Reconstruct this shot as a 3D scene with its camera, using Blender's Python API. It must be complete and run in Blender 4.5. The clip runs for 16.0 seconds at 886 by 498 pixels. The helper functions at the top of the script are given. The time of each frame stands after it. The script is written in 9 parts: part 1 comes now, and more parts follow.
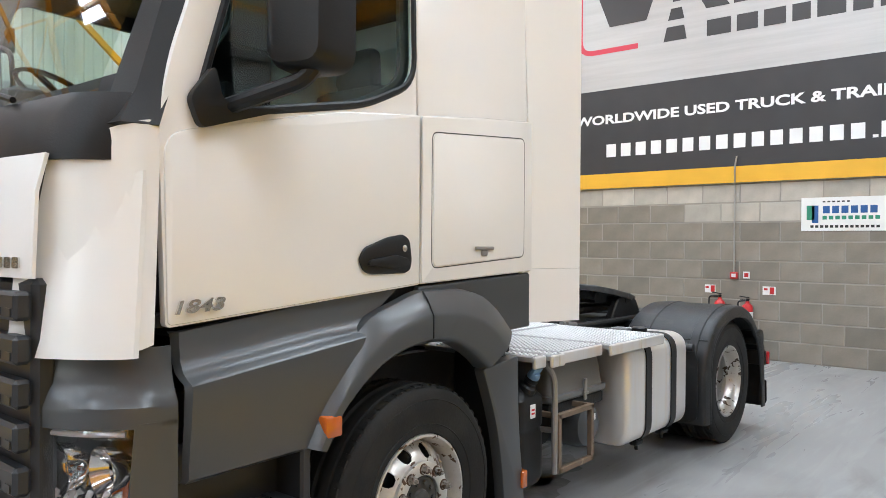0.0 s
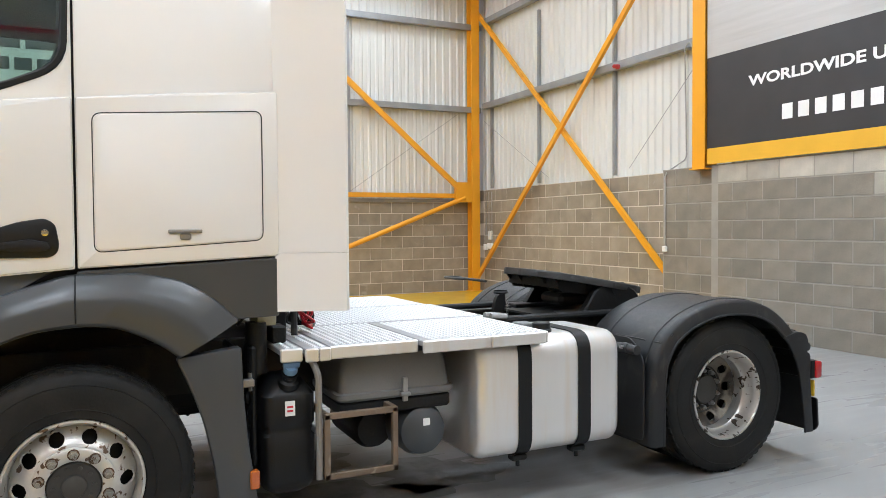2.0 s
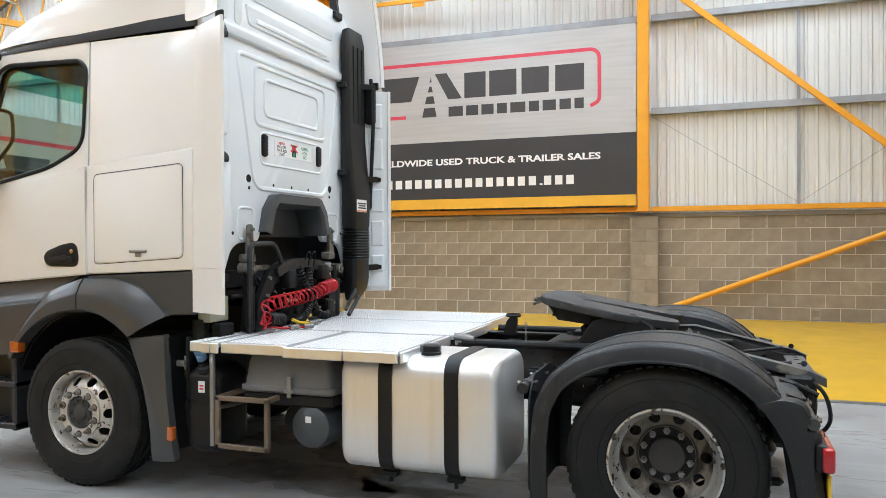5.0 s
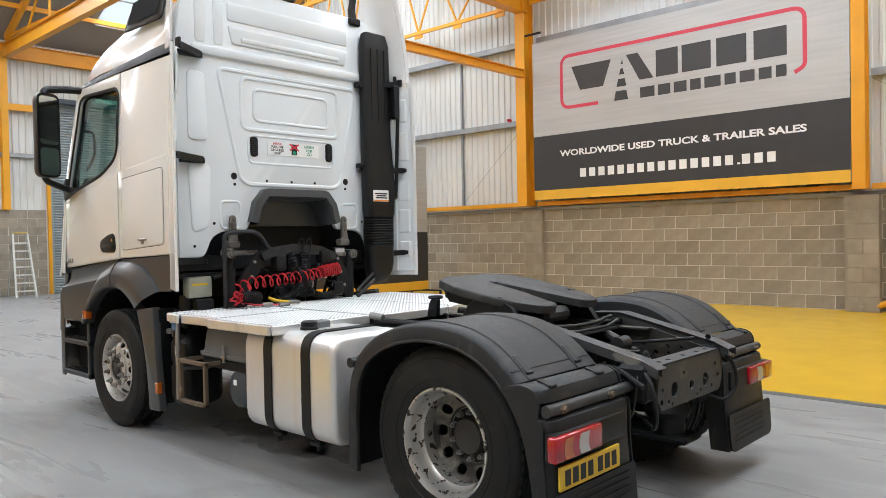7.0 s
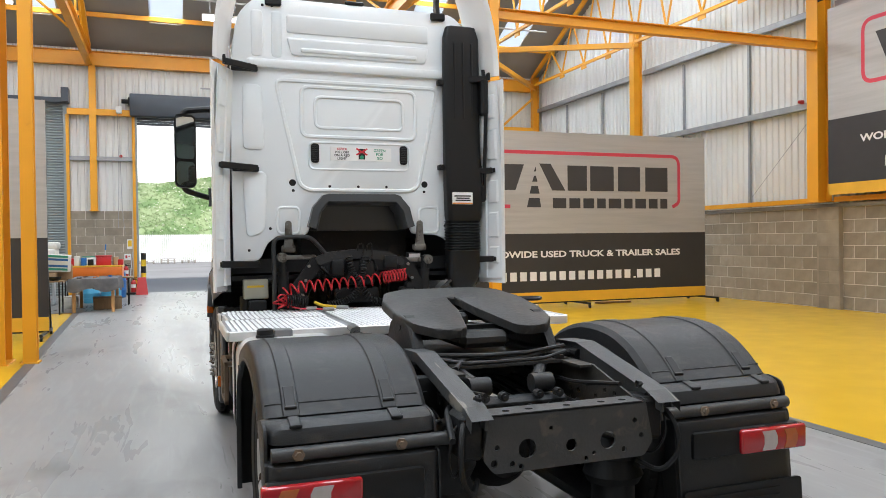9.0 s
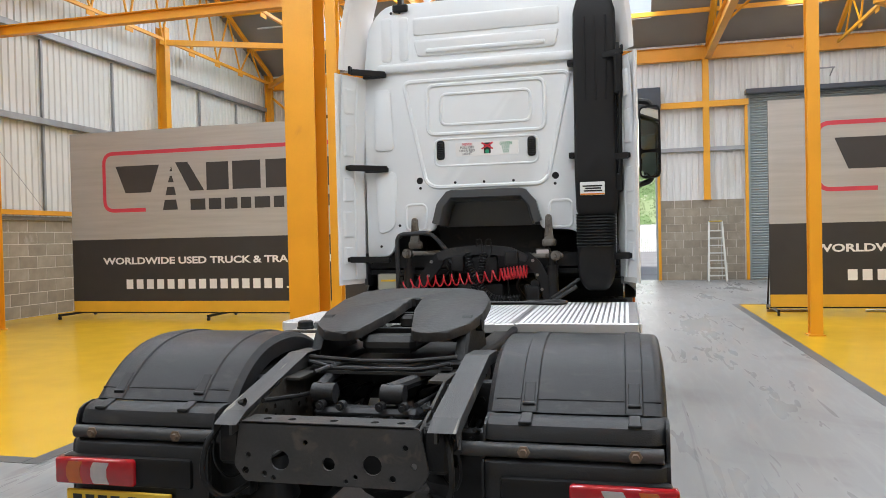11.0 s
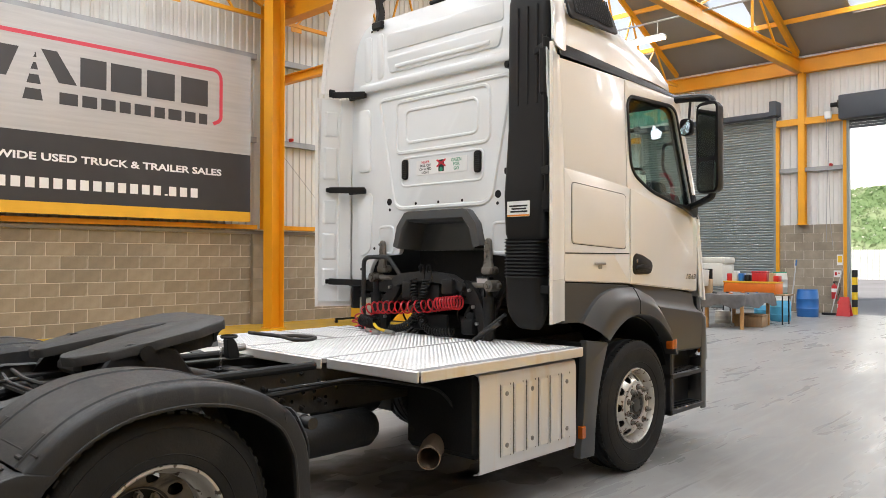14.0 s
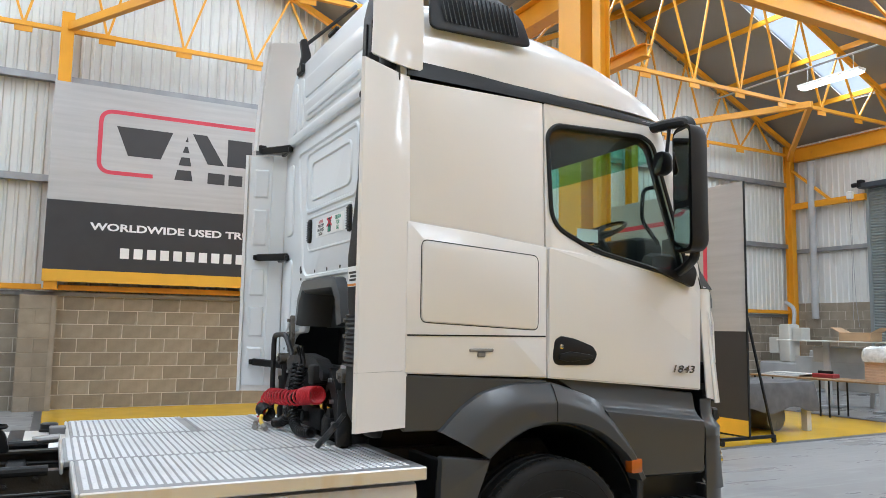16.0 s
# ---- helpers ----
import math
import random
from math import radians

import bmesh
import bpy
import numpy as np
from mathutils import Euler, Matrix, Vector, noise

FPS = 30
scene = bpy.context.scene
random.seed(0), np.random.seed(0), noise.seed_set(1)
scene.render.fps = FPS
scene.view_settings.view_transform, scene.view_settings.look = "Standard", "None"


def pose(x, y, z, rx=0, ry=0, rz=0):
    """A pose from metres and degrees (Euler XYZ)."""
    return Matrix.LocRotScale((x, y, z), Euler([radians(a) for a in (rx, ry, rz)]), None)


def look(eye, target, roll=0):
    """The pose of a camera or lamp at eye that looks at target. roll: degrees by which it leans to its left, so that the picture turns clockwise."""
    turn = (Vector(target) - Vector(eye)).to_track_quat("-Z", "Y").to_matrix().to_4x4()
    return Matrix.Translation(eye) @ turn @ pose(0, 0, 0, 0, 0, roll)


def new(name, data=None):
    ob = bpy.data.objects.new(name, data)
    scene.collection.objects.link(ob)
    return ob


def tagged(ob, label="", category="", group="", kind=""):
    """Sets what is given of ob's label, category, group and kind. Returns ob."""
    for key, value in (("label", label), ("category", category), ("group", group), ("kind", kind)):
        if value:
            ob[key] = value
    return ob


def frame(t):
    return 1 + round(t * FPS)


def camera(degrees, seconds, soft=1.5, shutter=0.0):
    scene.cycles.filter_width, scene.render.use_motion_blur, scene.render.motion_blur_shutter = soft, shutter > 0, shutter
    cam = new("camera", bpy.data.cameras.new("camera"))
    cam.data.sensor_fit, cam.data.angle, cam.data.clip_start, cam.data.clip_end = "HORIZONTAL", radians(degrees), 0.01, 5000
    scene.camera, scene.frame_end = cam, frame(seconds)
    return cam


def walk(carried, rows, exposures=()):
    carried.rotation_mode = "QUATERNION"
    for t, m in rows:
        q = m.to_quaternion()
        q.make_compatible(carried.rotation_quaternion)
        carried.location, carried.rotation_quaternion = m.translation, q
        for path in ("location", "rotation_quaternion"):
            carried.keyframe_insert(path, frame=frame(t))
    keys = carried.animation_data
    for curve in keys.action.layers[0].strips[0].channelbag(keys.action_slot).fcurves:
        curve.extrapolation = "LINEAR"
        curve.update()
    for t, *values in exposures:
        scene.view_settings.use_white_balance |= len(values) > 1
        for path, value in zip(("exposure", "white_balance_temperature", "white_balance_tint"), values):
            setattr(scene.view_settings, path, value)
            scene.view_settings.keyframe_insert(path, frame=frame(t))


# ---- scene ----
cam = camera(61.0, 16.0, 0.85)
PATH = [
    (0, (-3.401, 6.365, 1.647), (-2.117, 4.831, 1.632), 0.4),
    (0.5, (-3.782, 5.764, 1.629), (-2.373, 4.345, 1.584), 0.6),
    (1, (-4.185, 5.125, 1.66), (-2.639, 3.858, 1.593), 0.7),
    (1.5, (-4.518, 4.484, 1.624), (-2.839, 3.4, 1.563), 0.1),
    (2, (-4.85, 3.834, 1.637), (-3.046, 2.971, 1.578), -0.4),
    (2.5, (-5.085, 3.171, 1.622), (-3.182, 2.556, 1.565), -0.6),
    (3, (-5.268, 2.476, 1.635), (-3.299, 2.129, 1.585), -0.5),
    (3.5, (-5.381, 1.772, 1.625), (-3.383, 1.691, 1.583), -0.5),
    (4, (-5.418, 1.08, 1.635), (-3.428, 1.272, 1.602), -0.3),
    (4.5, (-5.389, 0.418, 1.64), (-3.439, 0.866, 1.615), -0.2),
    (4.7, (-5.335, 0.158, 1.664), (-3.41, 0.702, 1.644), -0.2),
    (6.8, (-4.243, -2.454, 1.612), (-2.73, -1.147, 1.587), -1.1),
    (7, (-4.068, -2.659, 1.597), (-2.601, -1.3, 1.565), -1.1),
    (7.5, (-3.536, -3.067, 1.606), (-2.22, -1.561, 1.568), -1.2),
    (8, (-2.937, -3.342, 1.616), (-1.791, -1.703, 1.582), -1.2),
    (8.5, (-2.301, -3.557, 1.62), (-1.363, -1.791, 1.592), -1.1),
    (9, (-1.624, -3.664, 1.629), (-0.939, -1.785, 1.605), -0.7),
    (9.5, (-0.957, -3.718, 1.64), (-0.556, -1.759, 1.62), -0.4),
    (10, (-0.283, -3.695, 1.646), (-0.184, -1.697, 1.63), -0.2),
    (10.2, (0.017, -3.718, 1.631), (-0.006, -1.718, 1.617), -0.5),
    (12.3, (2.826, -3.136, 1.63), (1.839, -1.398, 1.577), -0.6),
    (12.5, (3.043, -3.055, 1.622), (2.004, -1.348, 1.576), -0.3),
    (13, (3.515, -2.592, 1.632), (2.338, -0.976, 1.593), -0.3),
    (13.5, (3.943, -2.049, 1.656), (2.657, -0.518, 1.641), 0.0),
    (14, (4.205, -1.422, 1.665), (2.821, 0.022, 1.688), 0.1),
    (14.5, (4.453, -0.763, 1.682), (2.982, 0.591, 1.751), 0.3),
    (15, (4.594, -0.042, 1.704), (3.031, 1.199, 1.826), 0.4),
    (15.5, (4.725, 0.642, 1.723), (3.062, 1.738, 1.899), 0.8),
    (16, (4.755, 1.332, 1.742), (2.987, 2.244, 1.949), 0.9),
]
walk(cam, [(t, look(eye, target, roll)) for t, eye, target, roll in PATH],
     exposures=[(0.0, 1.25, 6100, 10), (4.7, 1.21, 6050, 8), (6.8, 1.05, 6300, 10), (10.2, 0.96, 6300, 11), (12.3, 0.94, 6550, 13), (14.0, 1.02, 6750, 13), (15.0, 0.94, 6300, 11), (16.0, 0.88, 5950, 9)])

SKYLIGHT_W, STRIP_W = 104.0, 20.0
# ---------------------------------------------------------------- world and daylight
SUN_EL, SUN_AZ = radians(35), radians(196)
world = bpy.data.worlds.new("sky")
scene.world = world
world.use_nodes = True
wn, wl = world.node_tree.nodes, world.node_tree.links
sky = wn.new("ShaderNodeTexSky")
sky.sky_type, sky.sun_disc = "NISHITA", False
sky.sun_elevation, sky.sun_rotation, sky.dust_density = SUN_EL, SUN_AZ, 2.5
wl.new(sky.outputs[0], wn["Background"].inputs[0])
wn["Background"].inputs[1].default_value = 0.085
sun = new("sun", bpy.data.lights.new("sun", "SUN"))
sun.data.energy, sun.data.angle, sun.data.color = 3.4, radians(1.0), (1.0, 0.97, 0.93)
sd = Vector((math.sin(SUN_AZ) * math.cos(SUN_EL), math.cos(SUN_AZ) * math.cos(SUN_EL), math.sin(SUN_EL)))
sun.matrix_world = look(sd * 50, (0, 0, 0))


# ---------------------------------------------------------------- helpers
def lift(bm):
    me = bpy.data.meshes.new("m")
    bm.to_mesh(me)
    bm.free()
    return me


def shade(me, angle=35):
    if not len(me.polygons):
        return me
    me.polygons.foreach_set("use_smooth", [True] * len(me.polygons))
    b = bmesh.new()
    b.from_mesh(me)
    for e in b.edges:
        if len(e.link_faces) == 2:
            e.smooth = e.calc_face_angle(0) < radians(angle)
    b.to_mesh(me)
    b.free()
    return me


def part(name, bm, material, parent=None, label="", smooth=True):
    """One mesh object under a thing or under a part, given in the thing's own coordinates."""
    bmesh.ops.recalc_face_normals(bm, faces=bm.faces)
    me = lift(bm)
    if smooth:
        shade(me)
    me.name = name
    me.materials.append(material)
    ob = new(name, me)
    ob.parent = parent
    if label:
        tagged(ob, label)
    return ob


def thing(name, label, category, group="", kind="", at=(0, 0, 0)):
    ob = new(name)
    ob.location = at
    ob.empty_display_size = 0.2
    return tagged(ob, label, category, group, kind)


def solo(name, bm, material, label, category, group="", kind="", smooth=True):
    return tagged(part(name, bm, material, None, "", smooth), label, category, group, kind)


def B():
    return bmesh.new()


def box(bm, x0, x1, y0, y1, z0, z1, bevel=0.0, seg=1, m=None):
    r = bmesh.ops.create_cube(bm, size=1)
    v = r["verts"]
    bmesh.ops.scale(bm, vec=(x1 - x0, y1 - y0, z1 - z0), verts=v)
    bmesh.ops.translate(bm, vec=((x0 + x1) / 2, (y0 + y1) / 2, (z0 + z1) / 2), verts=v)
    if bevel:
        es = list({e for q in v for e in q.link_edges})
        out = bmesh.ops.bevel(bm, geom=es, offset=bevel, segments=seg, profile=0.5, affect="EDGES")
        v = list({q for f in out["faces"] for q in f.verts} | {q for q in v if q.is_valid})
    if m is not None:
        bmesh.ops.transform(bm, matrix=m, verts=v)
    return v


def bar(bm, a, b, w, h, bevel=0.0):
    """A straight bar of section w x h from a to b (h upright where it can be)."""
    a, b = Vector(a), Vector(b)
    d = (b - a)
    n = d.length
    d.normalize()
    up = Vector((0, 0, 1)) if abs(d.z) < 0.98 else Vector((0, 1, 0))
    s = d.cross(up).normalized()
    u = s.cross(d)
    m = Matrix((s, d, u)).transposed().to_4x4()
    m.translation = (a + b) / 2
    return box(bm, -w / 2, w / 2, -n / 2, n / 2, -h / 2, h / 2, bevel, 1, m)


def ibeam(bm, a, b, w, h, tf=0.014, tw=0.010):
    """An I-section from a to b: two flanges and a web."""
    a, b = Vector(a), Vector(b)
    d = (b - a).normalized()
    up = Vector((0, 0, 1)) if abs(d.z) < 0.98 else Vector((0, 1, 0))
    s = d.cross(up).normalized()
    u = s.cross(d)
    for k in (1, -1):
        bar(bm, a + u * k * (h - tf) / 2, b + u * k * (h - tf) / 2, w, tf)
    bar(bm, a, b, tw, h - 2 * tf)


def tube(bm, pts, r, n=10, caps=True):
    """A round tube along a polyline."""
    pts = [Vector(p) for p in pts]
    rings = []
    prev = None
    for i, p in enumerate(pts):
        d = (pts[min(i + 1, len(pts) - 1)] - pts[max(i - 1, 0)]).normalized()
        if prev is None:
            ref = Vector((0, 0, 1)) if abs(d.z) < 0.9 else Vector((1, 0, 0))
            s = d.cross(ref).normalized()
        else:
            s = (prev - d * prev.dot(d))
            s = s.normalized() if s.length > 1e-6 else d.orthogonal().normalized()
        prev = s
        u = d.cross(s)
        rings.append([bm.verts.new(p + (s * math.cos(2 * math.pi * k / n) + u * math.sin(2 * math.pi * k / n)) * r) for k in range(n)])
    for a, b in zip(rings, rings[1:]):
        for k in range(n):
            bm.faces.new((a[k], a[(k + 1) % n], b[(k + 1) % n], b[k]))
    if caps:
        bm.faces.new(rings[0][::-1])
        bm.faces.new(rings[-1])


def bend(pts, r=0.05, n=4):
    """The polyline with its inner corners rounded."""
    pts = [Vector(p) for p in pts]
    out = [pts[0]]
    for a, b, c in zip(pts, pts[1:], pts[2:]):
        k = min(r, (a - b).length * 0.45, (c - b).length * 0.45)
        p, q = b + (a - b).normalized() * k, b + (c - b).normalized() * k
        for i in range(n + 1):
            t = i / n
            out.append(p * (1 - t) ** 2 + b * 2 * t * (1 - t) + q * t * t)
    out.append(pts[-1])
    return out


def lathe(bm, prof, m, seg=32, close=False):
    """Profile of (radius, along) turned round the local x axis, then placed by m."""
    rings = []
    for r, a in prof:
        if r < 1e-6:
            rings.append([bm.verts.new(m @ Vector((a, 0, 0)))])
        else:
            rings.append([bm.verts.new(m @ Vector((a, r * math.cos(2 * math.pi * k / seg), r * math.sin(2 * math.pi * k / seg)))) for k in range(seg)])
    pairs = list(zip(rings, rings[1:])) + ([(rings[-1], rings[0])] if close else [])
    for a, b in pairs:
        for k in range(seg):
            j = (k + 1) % seg
            if len(a) == 1 and len(b) == 1:
                continue
            if len(a) == 1:
                bm.faces.new((a[0], b[j], b[k]))
            elif len(b) == 1:
                bm.faces.new((a[k], a[j], b[0]))
            else:
                bm.faces.new((a[k], a[j], b[j], b[k]))


def cyl(bm, a, b, r, seg=16):
    tube(bm, [a, b], r, seg)


def rpoly(pts, r=0.05, n=5):
    """A closed outline with rounded corners; r may be one radius or one for each corner."""
    out = []
    k = len(pts)
    for i in range(k):
        a, b, c = Vector(pts[i - 1]), Vector(pts[i]), Vector(pts[(i + 1) % k])
        rr = r[i % len(r)] if isinstance(r, (list, tuple)) else r
        d = min(rr, (a - b).length * 0.48, (c - b).length * 0.48)
        if d < 1e-4:
            out.append(tuple(b))
            continue
        p, q = b + (a - b).normalized() * d, b + (c - b).normalized() * d
        for j in range(n + 1):
            t = j / n
            out.append(tuple(p * (1 - t) ** 2 + b * 2 * t * (1 - t) + q * t * t))
    return out


def rrect(u0, u1, v0, v1, r=0.03, n=4):
    return rpoly([(u0, v0), (u1, v0), (u1, v1), (u0, v1)], r, n)


def plate(bm, outer, to, depth, holes=(), bevel=0.0, seg=1):
    """A plate with holes: outlines in (u, v), placed by to(u, v) -> (x, y, z), thickened by the vector depth."""
    es = []
    for loop in (outer, *holes):
        vs = [bm.verts.new(to(u, v)) for u, v in loop]
        es += [bm.edges.new((vs[i], vs[(i + 1) % len(vs)])) for i in range(len(vs))]
    if holes:
        fs = [f for f in bmesh.ops.triangle_fill(bm, use_beauty=True, edges=es)["geom"] if isinstance(f, bmesh.types.BMFace)]
    else:
        vs = []
        e0 = es[0]
        fs = [bm.faces.new([e.verts[0] for e in es])]
    out = bmesh.ops.extrude_face_region(bm, geom=fs)
    nv = [g for g in out["geom"] if isinstance(g, bmesh.types.BMVert)]
    bmesh.ops.translate(bm, vec=Vector(depth), verts=nv)
    if bevel:
        top = [g for g in out["geom"] if isinstance(g, bmesh.types.BMFace)]
        ts = set(top)
        be = [e for f in top for e in f.edges if len([g for g in e.link_faces if g in ts]) == 1]
        bmesh.ops.bevel(bm, geom=list(set(be)), offset=bevel, segments=seg, profile=0.5, affect="EDGES", clamp_overlap=True)
    return nv


def ring(bm, loop, to, normal, w=0.012, h=0.008):
    """A raised bead that follows a closed outline."""
    k = len(loop)
    n = Vector(normal).normalized()
    P = [Vector(to(u, v)) for u, v in loop]
    rows = []
    for i in range(k):
        d = (P[(i + 1) % k] - P[i - 1]).normalized()
        s = d.cross(n).normalized()
        rows.append([bm.verts.new(P[i] + s * w), bm.verts.new(P[i] + s * w * 0.45 + n * h), bm.verts.new(P[i] - s * w * 0.45 + n * h), bm.verts.new(P[i] - s * w)])
    for i in range(k):
        a, b = rows[i], rows[(i + 1) % k]
        for j in range(3):
            bm.faces.new((a[j], a[j + 1], b[j + 1], b[j]))


def loft(bm, rows, close=False, cap=False):
    """A skin through rows of points with equal counts."""
    V = [[bm.verts.new(p) for p in row] for row in rows]
    n = len(V[0])
    for a, b in zip(V, V[1:]):
        for k in range(n if close else n - 1):
            j = (k + 1) % n
            bm.faces.new((a[k], a[j], b[j], b[k]))
    if cap:
        bm.faces.new(V[0][::-1])
        bm.faces.new(V[-1])
    return V


def thick(bm, t):
    bmesh.ops.recalc_face_normals(bm, faces=bm.faces)
    bmesh.ops.solidify(bm, geom=list(bm.faces), thickness=t)


def text_mesh(body, size, to, extrude=0.002, fat=0.0, align="CENTER", squash=1.0):
    """Words in the built-in font as a mesh, placed by to(u, v, w)."""
    cu = bpy.data.curves.new("t", "FONT")
    cu.body, cu.size, cu.align_x, cu.align_y, cu.extrude, cu.offset = body, size, align, "CENTER", extrude, fat
    cu.resolution_u = 3
    ob = bpy.data.objects.new("t", cu)
    scene.collection.objects.link(ob)
    bpy.context.view_layer.update()
    me = bpy.data.meshes.new_from_object(ob.evaluated_get(bpy.context.evaluated_depsgraph_get()))
    bpy.data.objects.remove(ob)
    b = bmesh.new()
    b.from_mesh(me)
    for v in b.verts:
        v.co = Vector(to(v.co.x * squash, v.co.y, v.co.z))
    return b


# ---------------------------------------------------------------- materials
def mat(name, color, rough=0.5, metal=0.0, var=0.06, scale=3.0, fine=60.0, bump=0.15, coat=0.0, dirt=None, dirt_at=0.62, dirt_scale=2.5, dirt_soft=0.07, stretch=(1, 1, 1), rough_var=0.05, island=0.0, spec=0.5, ior=1.5):
    """A painted, moulded or raw surface: broad tone changes, fine grain, optional stains in patches."""
    m = bpy.data.materials.new(name)
    m.use_nodes = True
    N, L = m.node_tree.nodes, m.node_tree.links
    p = N["Principled BSDF"]
    tc = N.new("ShaderNodeTexCoord")
    mp = N.new("ShaderNodeMapping")
    mp.inputs["Scale"].default_value = stretch
    L.new(tc.outputs["Object"], mp.inputs[0])

    def noi(s, det=4.0, dist=0.0):
        n = N.new("ShaderNodeTexNoise")
        n.inputs["Scale"].default_value, n.inputs["Detail"].default_value, n.inputs["Distortion"].default_value = s, det, dist
        L.new(mp.outputs[0], n.inputs["Vector"])
        return n.outputs["Fac"]

    def rampf(src, a, b, lo=0.0, hi=1.0):
        r = N.new("ShaderNodeMapRange")
        r.inputs["From Min"].default_value, r.inputs["From Max"].default_value = a, b
        r.inputs["To Min"].default_value, r.inputs["To Max"].default_value = lo, hi
        L.new(src, r.inputs["Value"])
        return r.outputs[0]

    def mix(fac, a, b, mode="MIX"):
        x = N.new("ShaderNodeMix")
        x.data_type, x.blend_type = "RGBA", mode
        for s, v in ((x.inputs["Factor"], fac), (x.inputs["A"], a), (x.inputs["B"], b)):
            if isinstance(v, (int, float)):
                s.default_value = v
            elif isinstance(v, tuple):
                s.default_value = (*v, 1) if len(v) == 3 else v
            else:
                L.new(v, s)
        return x.outputs["Result"]

    big, small = noi(scale), noi(fine, 3.0)
    lo, hi = tuple(c * (1 - var) for c in color), tuple(min(1, c * (1 + var)) for c in color)
    col = mix(rampf(big, 0.3, 0.7), lo, hi)
    col = mix(rampf(small, 0.35, 0.65, 0, var * 1.5), col, tuple(c * 0.75 for c in color))
    if island:
        inf = N.new("ShaderNodeObjectInfo")
        geo = N.new("ShaderNodeNewGeometry")
        add = N.new("ShaderNodeMath")
        add.operation = "ADD"
        L.new(inf.outputs["Random"], add.inputs[0])
        L.new(geo.outputs["Random Per Island"], add.inputs[1])
        wrap = N.new("ShaderNodeMath")
        wrap.operation = "FRACT"
        L.new(add.outputs[0], wrap.inputs[0])
        hs = N.new("ShaderNodeHueSaturation")
        L.new(rampf(wrap.outputs[0], 0, 1, 1 - island, 1 + island), hs.inputs["Value"])
        L.new(col, hs.inputs["Color"])
        col = hs.outputs[0]
    if dirt is not None:
        d = rampf(noi(dirt_scale, 8.0, 0.6), dirt_at, dirt_at + dirt_soft)
        col = mix(d, col, dirt)
    L.new(col, p.inputs["Base Color"])
    L.new(rampf(noi(scale * 4, 5.0), 0.15, 0.85, max(0.02, rough - rough_var), min(1, rough + rough_var)), p.inputs["Roughness"])
    p.inputs["Metallic"].default_value = metal
    p.inputs["IOR"].default_value = ior
    p.inputs["Coat Weight"].default_value = coat
    p.inputs["Coat Roughness"].default_value = 0.06
    p.inputs["Specular IOR Level"].default_value = spec
    if bump:
        bp = N.new("ShaderNodeBump")
        bp.inputs["Strength"].default_value, bp.inputs["Distance"].default_value = bump, 0.004
        L.new(small, bp.inputs["Height"])
        L.new(bp.outputs[0], p.inputs["Normal"])
    return m


def glass(name, tint=(0.75, 0.85, 0.82), rough=0.02, clear=0.75):
    m = bpy.data.materials.new(name)
    m.use_nodes = True
    N, L = m.node_tree.nodes, m.node_tree.links
    N.remove(N["Principled BSDF"])
    tr, gl, mx, fr = N.new("ShaderNodeBsdfTransparent"), N.new("ShaderNodeBsdfGlossy"), N.new("ShaderNodeMixShader"), N.new("ShaderNodeMapRange")
    lw, pw = N.new("ShaderNodeLayerWeight"), N.new("ShaderNodeMath")
    lw.inputs["Blend"].default_value = 0.5
    pw.operation = "POWER"
    pw.inputs[1].default_value = 4.0
    L.new(lw.outputs["Facing"], pw.inputs[0])
    L.new(pw.outputs[0], fr.inputs["Value"])
    fr.inputs["To Min"].default_value, fr.inputs["To Max"].default_value = 0.045, 0.8
    tr.inputs[0].default_value = (*tint, 1)
    gl.inputs["Roughness"].default_value = rough
    L.new(fr.outputs[0], mx.inputs[0])
    L.new(tr.outputs[0], mx.inputs[1])
    L.new(gl.outputs[0], mx.inputs[2])
    L.new(mx.outputs[0], N["Material Output"].inputs[0])
    return m


def glow(name, color, strength):
    m = bpy.data.materials.new(name)
    m.use_nodes = True
    p = m.node_tree.nodes["Principled BSDF"]
    p.inputs["Base Color"].default_value = (0.9, 0.9, 0.9, 1)
    p.inputs["Emission Color"].default_value = (*color, 1)
    p.inputs["Emission Strength"].default_value = strength
    return m


def milky(name, color):
    m = bpy.data.materials.new(name)
    m.use_nodes = True
    N, L = m.node_tree.nodes, m.node_tree.links
    N.remove(N["Principled BSDF"])
    t = N.new("ShaderNodeBsdfTranslucent")
    t.inputs[0].default_value = (*color, 1)
    L.new(t.outputs[0], N["Material Output"].inputs[0])
    return m


